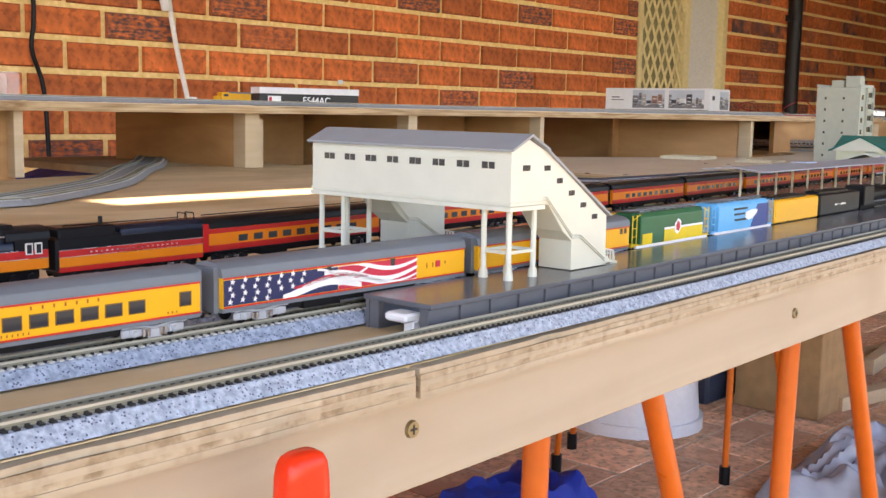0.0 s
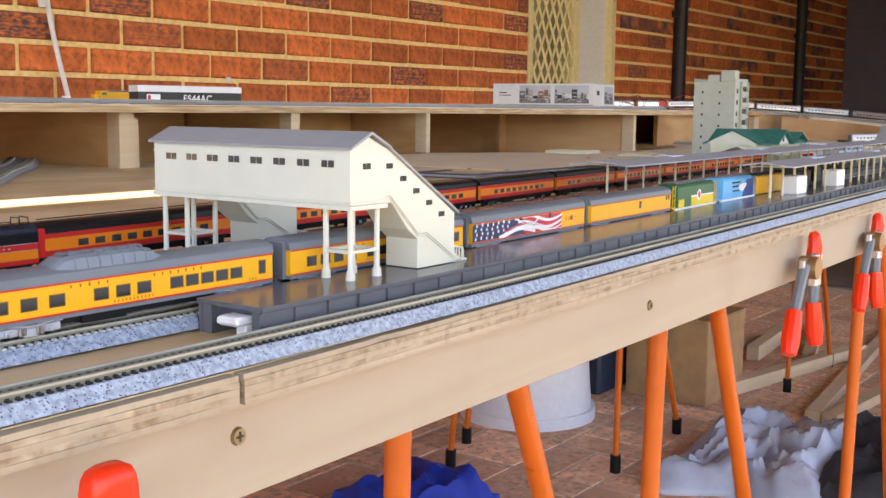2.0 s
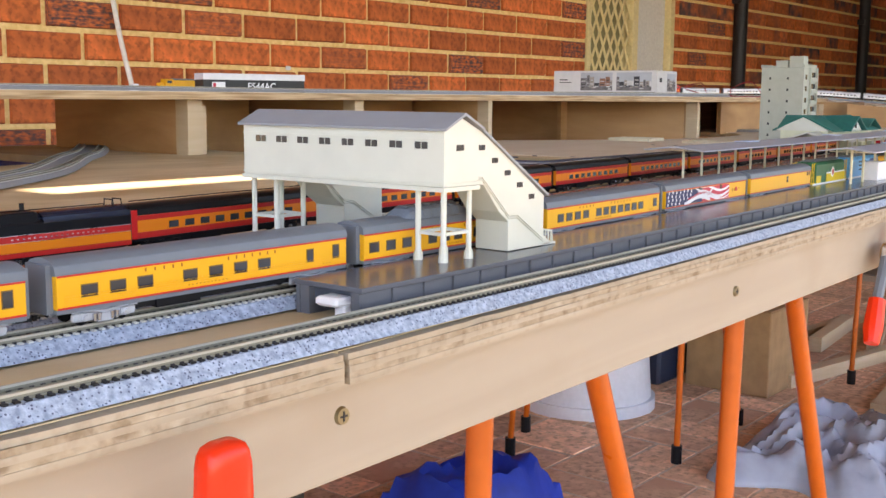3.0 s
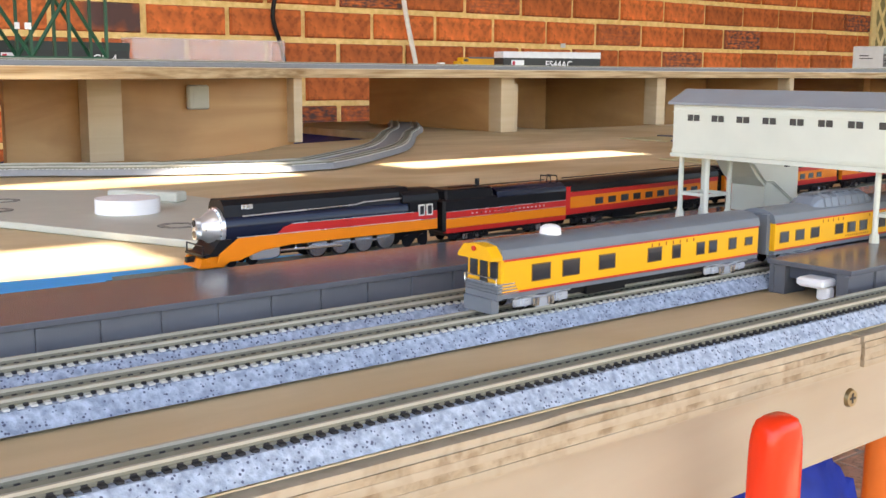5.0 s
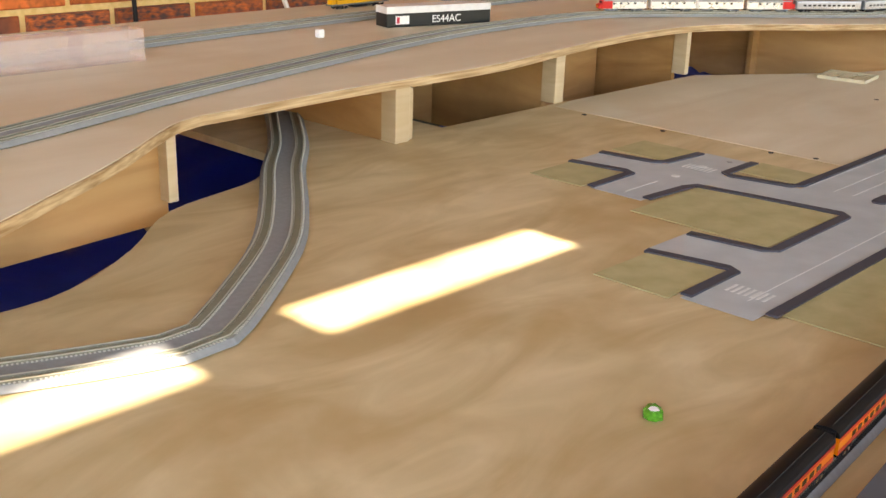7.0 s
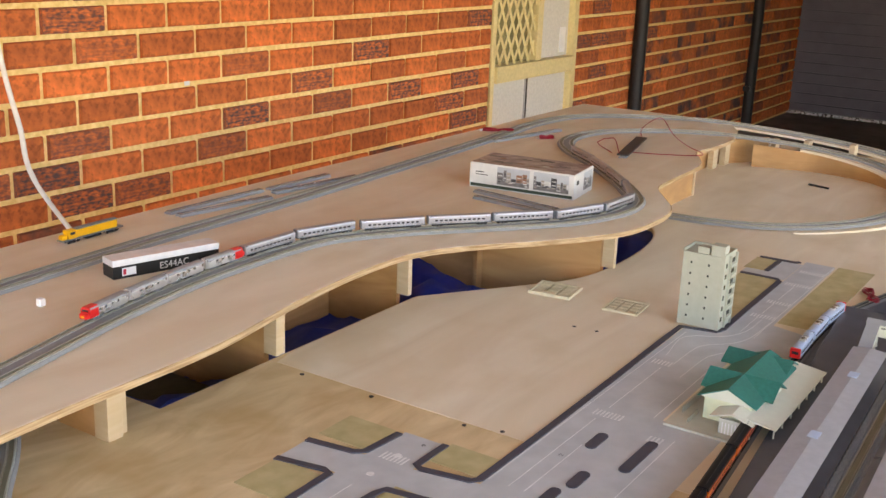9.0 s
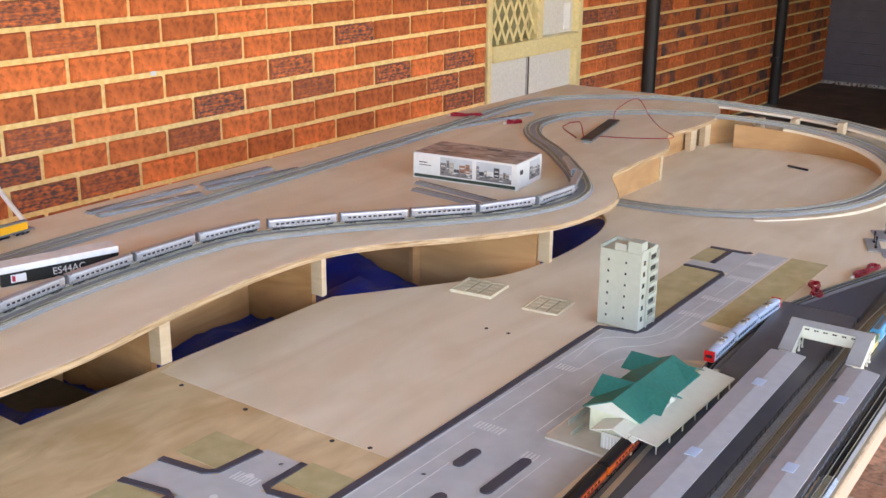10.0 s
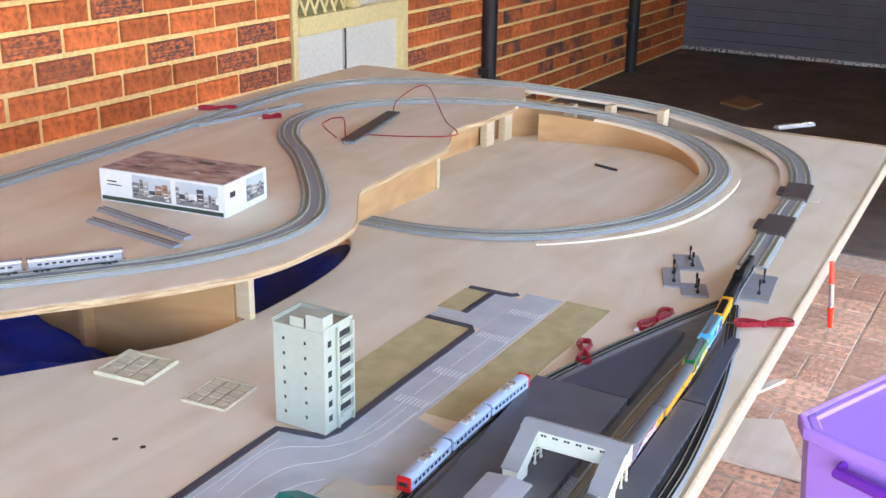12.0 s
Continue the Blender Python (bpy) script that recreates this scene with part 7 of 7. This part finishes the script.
solid("loose_wire", Mesh().tube(glide([(2.87, 1.25, DK + 0.012), (2.93, 1.30, DK + 0.045), (2.90, 1.34, DK + 0.03), (2.86, 1.27, DK + 0.012)], 0.02), 0.0016, 5), WIRERED, "loose dark red wire looping over the deck", "wire", smooth=True)
solid("dark_rod", Mesh().tube([(3.345, 0.79, T0 + 0.004), (3.325, 0.722, T0 + 0.004)], 0.0035, 6), INK, "short dark rod lying inside the loop", "rod")
track_piece(3.62, 0.40, 3.72, 0.33, label="short dark track section near the far corner")

# ---- cables on the wall ----
pw = Mesh().tube(glide([(1.745, WALL_Y - 0.03, 1.35), (1.768, WALL_Y - 0.03, 1.18), (1.79, WALL_Y - 0.035, 1.05), (1.81, WALL_Y - 0.05, 0.93), (1.85, WALL_Y - 0.05, 0.76), (1.95, WALL_Y - 0.2, 0.5)], 0.03), 0.008, 8)
cb_ = thing("white_cable", "white power cable with a plug hanging down the wall", "cable")
part("cord", pw, CABLEWHITE, cb_, smooth=True)
part("plug", Mesh().tube([(1.738, WALL_Y - 0.03, 1.30), (1.75, WALL_Y - 0.03, 1.19)], [0.028, 0.014], 10), CABLEWHITE, cb_, "white plug", smooth=True)
sock = thing("power_point", "brown double power point on the brick wall", "socket")
part("plate", Mesh().cbox(1.60, WALL_Y - 0.018, 1.22, 1.76, WALL_Y + 0.001, 1.36, 0.004), flat("dark_brown_plastic", (0.05, 0.03, 0.025), 0.5), sock)
solid("black_cable", Mesh().tube(glide([(1.29, WALL_Y - 0.02, 1.5), (1.31, WALL_Y - 0.02, 1.16), (1.30, WALL_Y - 0.02, 1.05), (1.335, WALL_Y - 0.02, 0.93), (1.33, WALL_Y - 0.05, 0.7)], 0.03), 0.007, 8), BLACK, "black cable hanging down the wall", "cable", smooth=True)

# ---- clamps on the front edge ----
def spring_clamp(x, tilt, size=1.0, label="metal spring clamp with red vinyl handles and jaws"):
    m = Matrix.Translation((x, front_y(x) - 0.004, 0.762)) @ Matrix.Rotation(tilt, 4, "Y") @ Matrix.Scale(size, 4)
    t = thing("spring_clamp", label, "clamp", m, group="spring clamps")
    part("upper_jaw", Mesh().tube([(0.019, -0.001, -0.002), (0.020, -0.002, 0.010), (0.020, -0.001, 0.019), (0.020, 0.0, 0.022)], [0.006, 0.006, 0.005, 0.0025], 8), CLAMPRED, t, "red vinyl jaw tip", smooth=True)
    part("jaw_plate", Mesh().cbox(0.013, -0.007, -0.022, 0.025, 0.001, 0.006, 0.0015), STEEL, t, "bright steel plate")
    part("arm", Mesh().tube([(0.018, -0.003, -0.020), (0.016, -0.004, -0.038)], [0.0048, 0.0042], 8), UPGREY, t, smooth=True)
    part("arm", Mesh().tube([(-0.010, -0.004, -0.002), (-0.036, -0.006, -0.036)], [0.0045, 0.004], 8), UPGREY, t, smooth=True)
    part("pivot", Mesh().tube([(0.0, -0.012, -0.004), (0.0, 0.002, -0.004)], 0.009, 14), flat("brass_pivot", (0.35, 0.22, 0.10), 0.35, metal=0.8), t, smooth=True)
    part("cross_plate", Mesh().cbox(-0.016, -0.006, -0.012, 0.016, -0.001, 0.004, 0.001), STEEL, t)
    part("handle", Mesh().tube([(0.016, -0.004, -0.034), (0.016, -0.006, -0.056), (0.016, -0.008, -0.068)], [0.0062, 0.0072, 0.0055], 10), CLAMPRED, t, "red vinyl handle", smooth=True)
    part("handle", Mesh().tube([(-0.035, -0.006, -0.034), (-0.047, -0.008, -0.054), (-0.052, -0.009, -0.064)], [0.0062, 0.0072, 0.0055], 10), CLAMPRED, t, "red vinyl handle", smooth=True)
    return t


spring_clamp(0.700, 0.0, 1.15)
spring_clamp(0.945, 0.05, 1.15)
tipz = [(0.7200, 0.88), (0.7350, 0.95), (0.7550, 1.0), (0.7730, 1.0), (0.7810, 0.97), (0.7852, 0.90), (0.7878, 0.76), (0.7892, 0.50), (0.7896, 0.02)]
tv = [(-0.0775 + 0.0094 * k * math.copysign(abs(math.cos(a)) ** 0.6, math.cos(a)), 0.0052 + 0.0062 * k * math.copysign(abs(math.sin(a)) ** 0.6, math.sin(a)), z - 0.0032) for z, k in tipz for a in [2 * math.pi * i / 28 for i in range(28)]]
solid("red_clamp_tip", Mesh().add(tv, [(r * 28 + i, r * 28 + (i + 1) % 28, r * 28 + 28 + (i + 1) % 28, r * 28 + 28 + i) for r in range(len(tipz) - 1) for i in range(28)] + [tuple(range(28)), tuple(range(8 * 28, 9 * 28))]), CLAMPRED, "large red vinyl clamp jaw gripping the front edge", "clamp", smooth=True)
t12 = thing("red_clamp", "slim red and steel clamp hanging at the edge", "clamp")
part("handle", Mesh().tube([(2.93, 0.105, 0.80), (2.925, 0.098, 0.755)], [0.004, 0.007], 8), CLAMPRED, t12, smooth=True)
part("shank", Mesh().tube([(2.925, 0.098, 0.755), (2.935, 0.095, 0.70)], 0.005, 8), STEEL, t12)
part("handle", Mesh().tube([(2.935, 0.095, 0.70), (2.94, 0.092, 0.655)], [0.007, 0.005], 8), CLAMPRED, t12, smooth=True)

# ---- on the paving under and beside the table ----
def crumple(name, x0, y0, x1, y1, z, amp, mat, label, category, n=26, sc=9.0, drop=0.0, seed=0.0):
    vs, fs = [], []
    for i in range(n + 1):
        for j in range(n + 1):
            u, v = i / n, j / n
            x, y = x0 + (x1 - x0) * u, y0 + (y1 - y0) * v
            e = min(u, 1 - u, v, 1 - v) * 5
            hgt = (noise.noise((x * sc + seed, y * sc, seed)) + 0.9 * (0.5 - abs(noise.noise((x * sc * 1.7, y * sc * 1.7, seed + 3)))) + 0.35 * (0.4 - abs(noise.noise((x * sc * 4.1, y * sc * 4.1, seed + 6))))) * amp
            zz = z + (hgt if drop == 0 else max(0.0, drop * min(1, e) ** 0.7 + hgt * min(1, e)))
            vs.append((x + noise.noise((y * 7, seed, 1)) * 0.05, y + noise.noise((x * 7, seed, 2)) * 0.05, zz))
    for i in range(n):
        for j in range(n):
            a = i * (n + 1) + j
            fs.append((a, a + n + 1, a + n + 2, a + 1))
    ob = solid(name, Mesh().add(vs, fs), mat, label, category, smooth=True)
    so = ob.modifiers.new("thick", "SOLIDIFY")
    so.thickness = 0.003
    return ob


crumple("tarp", -0.8, 0.93, 2.55, 1.72, 0.69, 0.09, TARP, "crumpled blue tarpaulin under the deck", "tarpaulin", 40, 3.0, seed=2.0)
crumple("plastic_bag", 2.06, 0.40, 2.70, 0.84, 0.0, 0.07, flat("bag_grey", (0.35, 0.39, 0.48), 0.22, 0.15, scale=12), "crumpled silvery grey plastic bag on the paving", "bag", 60, 7.0, 0.06, 5.0)
crumple("black_cloth", 2.10, 0.22, 2.75, 0.50, 0.0, 0.08, flat("cloth_black", (0.03, 0.03, 0.035), 0.8, 0.2), "crumpled black cloth beside the bag", "cloth", 20, 7.0, 0.08, 8.0)
crumple("blue_bag", 1.30, 0.95, 1.66, 1.22, 0.0, 0.06, TARP, "crumpled blue sheet on the paving", "sheet", 18, 7.0, 0.10, 11.0)
bk = thing("white_bucket", "white plastic bucket standing on the paving", "bucket", Matrix.Translation((2.42, 1.38, 0)))
part("shell", Mesh().tube([(0, 0, 0), (0, 0, 0.02), (0, 0, 0.34)], [0.185, 0.19, 0.165], 32), flat("bucket_white", (0.62, 0.64, 0.70), 0.35, 0.04), bk, smooth=True)
part("rim", Mesh().tube([(0, 0, 0.0), (0, 0, 0.035)], [0.2, 0.2], 32), flat("bucket_rim", (0.66, 0.68, 0.74), 0.35, 0.04), bk, smooth=True)
carton = thing("cardboard_box", "brown cardboard box on the paving", "box", Matrix.Translation((2.80, 0.98, 0.002)))
part("carton", Mesh().cbox(0, 0, 0, 0.30, 0.27, 0.262, 0.003), CARD, carton)
part("tape", Mesh().box(-0.0005, 0.115, 0.18, 0.3005, 0.155, 0.2625), flat("brown_tape", (0.30, 0.20, 0.11), 0.25), carton, "glossy brown tape")
for y0, y1 in ((0.0, 0.132), (0.138, 0.27)):
    part("flap", Mesh().box(0.001, y0, 0.2626, 0.299, y1, 0.2656), CARD, carton)
solid("dark_case", Mesh().cbox(2.72, 1.30, 0.0, 3.0, 1.55, 0.3, 0.01), flat("case_navy", (0.03, 0.04, 0.07), 0.5), "dark blue tool case on the paving", "case")
rs = random.Random(12)
for i, (x, y, a, l) in enumerate(((3.6, 0.75, 0.1, 1.5), (3.4, 0.9, -0.2, 0.9), (4.0, 0.62, 0.35, 1.2), (3.1, 0.6, -0.1, 0.5), (3.9, 1.0, 0.25, 0.7), (3.75, 1.12, 0.1, 0.5), (3.85, 1.2, -0.15, 0.6))):
    solid("timber_offcut", Mesh().cbox(-l / 2, -0.022, 0, l / 2, 0.022, 0.03 + 0.012 * (i % 3), 0.001).move(Matrix.Translation((x, y, 0.003)) @ Matrix.Rotation(a, 4, "Z")), PINE, "pine offcut lying on the paving", "timber", group="timber offcuts")
for x, y, a, w, h in ((3.55, 0.33, 0.3, 0.34, 0.26), (3.9, 0.42, -0.4, 0.25, 0.03), (3.42, 0.5, 0.8, 0.2, 0.03)):
    solid("ply_offcut", Mesh().prism([(-w / 2, -h / 2), (w / 2, -h / 2 * 0.6), (w / 2 * 0.8, h / 2), (-w / 2 * 0.6, h / 2 * 0.8)], 0, 0.009).move(Matrix.Translation((x, y, 0.004)) @ Matrix.Rotation(a, 4, "Z")), PLY2, "thin plywood offcut lying on the paving", "timber", group="timber offcuts")
solid("leaf_litter", Mesh().prism([(8.0, 1.6), (8.25, 1.55), (8.4, 1.72), (8.1, 1.8)], 0.005, 0.02), CARD, "pale scrap on the garage floor", "scrap")

# purple tub
tub = thing("storage_tub", "lidded purple plastic storage tub with handle", "tub")
A, B = Vector((2.79, 0.125)), Vector((3.21, -0.045))
d_ = (B - A).normalized()
n_ = Vector((d_.y, -d_.x))
n_ = n_ if n_.y < 0 else -n_
C, D = B + n_ * 0.36, A + n_ * 0.36


def tub_ring(k, z):
    c = (A + B + C + D) / 4
    out = []
    for i, p in enumerate((A, B, C, D)):
        for q in ((A, B, C, D)[i - 1], (A, B, C, D)[(i + 1) % 4]):
            e = p + (q - p).normalized() * 0.04
            out.append(c + (e - c) * k)
    return [(p.x, p.y, z) for p in out]


def tub_wall(levels):
    m = Mesh()
    vs = []
    for k, z in levels:
        vs += tub_ring(k, z)
    fs = [(r * 8 + i, r * 8 + (i + 1) % 8, r * 8 + 8 + (i + 1) % 8, r * 8 + 8 + i) for r in range(len(levels) - 1) for i in range(8)]
    return m.add(vs, fs + [tuple(range(8))])


part("shell", tub_wall([(0.78, 0.0), (0.80, 0.01), (0.955, 0.485), (0.935, 0.485), (0.78, 0.015)]), PURPLE, tub, bevel=0.003)
part("rim", Mesh().add(tub_ring(0.935, 0.470) + tub_ring(1.0, 0.476) + tub_ring(1.005, 0.498) + tub_ring(0.985, 0.502) + tub_ring(0.935, 0.498), [(r * 8 + i, r * 8 + (i + 1) % 8, (r + 1) % 5 * 8 + (i + 1) % 8, (r + 1) % 5 * 8 + i) for r in range(5) for i in range(8)]), PURPLE, tub, "thin turned-out purple rim", bevel=0.002)
part("lid", Mesh().add(tub_ring(0.934, 0.492) + tub_ring(0.925, 0.498) + tub_ring(0.86, 0.498) + tub_ring(0.84, 0.490), [(r * 8 + i, r * 8 + (i + 1) % 8, r * 8 + 8 + (i + 1) % 8, r * 8 + 8 + i) for r in range(3) for i in range(8)] + [tuple(range(24, 32))]), PURPLE, tub, "flat purple lid", bevel=0.002)
hm = (A + D) / 2 + (A - D).normalized() * -0.02
hd = (D - A).normalized()
hp = [hm + hd * s for s in (-0.07, 0.07)]
o_ = -d_ * 0.012
part("handle", Mesh().tube([(hp[0].x - o_.x * 2, hp[0].y - o_.y * 2, 0.452), (hp[0].x + o_.x, hp[0].y + o_.y, 0.448), (hp[1].x + o_.x, hp[1].y + o_.y, 0.448), (hp[1].x - o_.x * 2, hp[1].y - o_.y * 2, 0.452)], 0.013, 8), flat("handle_purple", (0.16, 0.03, 0.42), 0.4), tub, "dark purple handle", smooth=True)
# ---- bricks of the wall and pavers, last ----
def brick_box(l, h, d):
    c = 0.004
    return Mesh().add([(0, 0, 0), (l, 0, 0), (l, 0, h), (0, 0, h), (c, -d, c), (l - c, -d, c), (l - c, -d, h - c), (c, -d, h - c)], [(4, 5, 6, 7), (0, 1, 5, 4), (1, 2, 6, 5), (2, 3, 7, 6), (3, 0, 4, 7)])


JOINT = 0.017
full = brick_box(LEN - JOINT, COURSE - JOINT, 0.012).data("brick", BRICK)
half = brick_box(LEN / 2 - JOINT, COURSE - JOINT, 0.012).data("brick", BRICK)
rb = random.Random(3)
rest = Mesh()
Z_BASE, X_BASE, X_END = 0.607 - 0.0975 * 7, 4.645, 4.618
CUTS = {}


def cut_brick(l):
    """A brick of that length, one mesh for each length."""
    k = round(l, 3)
    if k not in CUTS:
        CUTS[k] = brick_box(l - JOINT, COURSE - JOINT, 0.012).data("brick", BRICK)
    return CUTS[k]


for row in range(27):
    z = Z_BASE + row * COURSE
    if z < -0.05 or z + COURSE > 2.6:
        continue
    x = X_BASE - (LEN / 2 if row % 2 else LEN)
    while x > -2.2:
        l = min(LEN, X_END - x)
        if 0.9 < x < 4.62 and 0.55 < z < 1.55:
            ob = part("brick", cut_brick(l), BRICK, wall)
            ob.location = (x + JOINT / 2 + rb.uniform(-0.0015, 0.0015), WALL_Y + 0.012 - rb.uniform(0, 0.003), z + rb.uniform(-0.0012, 0.0012))
            ob.rotation_euler = (0, rb.uniform(-0.006, 0.006), 0)
        else:
            m = brick_box(l - JOINT, COURSE - JOINT, 0.012)
            rest.add([(a + x + JOINT / 2, b + WALL_Y + 0.012, c + z) for a, b, c in m.v], m.f)
        x -= LEN
tagged(part("brick_rest", rest, BRICKS, wall), kind="stuff")
rest = Mesh()
for row in range(27):
    z = Z_BASE + row * COURSE
    if z < -0.05 or z + COURSE > 2.6:
        continue
    x = 5.6 - (LEN / 2 if row % 2 else 0)
    while x < 10.3:
        a0, a1 = max(x, 5.6), min(x + LEN, 10.35)
        if a1 - a0 > 0.04:
            if x < 6.7 and 0.3 < z < 1.3:
                ob = part("brick", full if a1 - a0 > 0.2 else half, BRICK, wall_pier)
                ob.location = (a0 + JOINT / 2, WALL_Y + 0.052, z)
            else:
                m = brick_box(a1 - a0 - JOINT, COURSE - JOINT, 0.012)
                rest.add([(a + a0 + JOINT / 2, b + WALL_Y + 0.052, c + z) for a, b, c in m.v], m.f)
        x += LEN
tagged(part("brick_rest", rest, BRICKS, wall_pier), kind="stuff")
# a chalky drip on one brick
part("white_streak", Mesh().prism([(2.520, WALL_Y - 0.0005), (2.545, WALL_Y - 0.0005), (2.545, WALL_Y + 0.0005), (2.520, WALL_Y + 0.0005)], 0.985, 1.05), LINE, wall, "chalky white drip")

# paving in basket weave: cells of two pavers, turned from cell to cell
PL, PW = 0.230, 0.115
pv = Mesh().add([(0, 0, 0), (PL - 0.006, 0, 0), (PL - 0.006, PW - 0.006, 0), (0, PW - 0.006, 0), (0.003, 0.003, 0.012), (PL - 0.009, 0.003, 0.012), (PL - 0.009, PW - 0.009, 0.012), (0.003, PW - 0.009, 0.012)], [(4, 5, 6, 7), (0, 1, 5, 4), (1, 2, 6, 5), (2, 3, 7, 6), (3, 0, 4, 7)])
pvd = pv.data("paver", PAVER)
pave = solid("pavement", Mesh().box(-0.6, -1.2, -0.0119, 5.39, 2.7, -0.0012), SAND, "brick paving of the carport floor", kind="structure")
PAVERS = brick_material("paver_rows", (0.80, 0.50, 0.32), (0.54, 0.31, 0.20), True)
rest = Mesh()
for i in range(25):
    for j in range(16):
        cx, cy = -0.55 + i * PL, -1.15 + j * PL
        for k in range(2):
            turned = (i + j) % 2
            m = Matrix.Translation((cx + PW + (k * PW if turned else -PW), cy + (0 if turned else k * PW), -0.0104 + rb.uniform(-0.0012, 0.0012))) @ (Matrix.Rotation(math.pi / 2, 4, "Z") if turned else Matrix())
            if cx > 2.7 and -0.35 < cy < 1.2:
                ob = part("paver", pvd, PAVER, pave)
                ob.matrix_local = m
            else:
                rest.add([m @ Vector(p) for p in pv.v], pv.f)
tagged(part("paver_rest", rest, PAVERS, pave), kind="stuff")
motions()
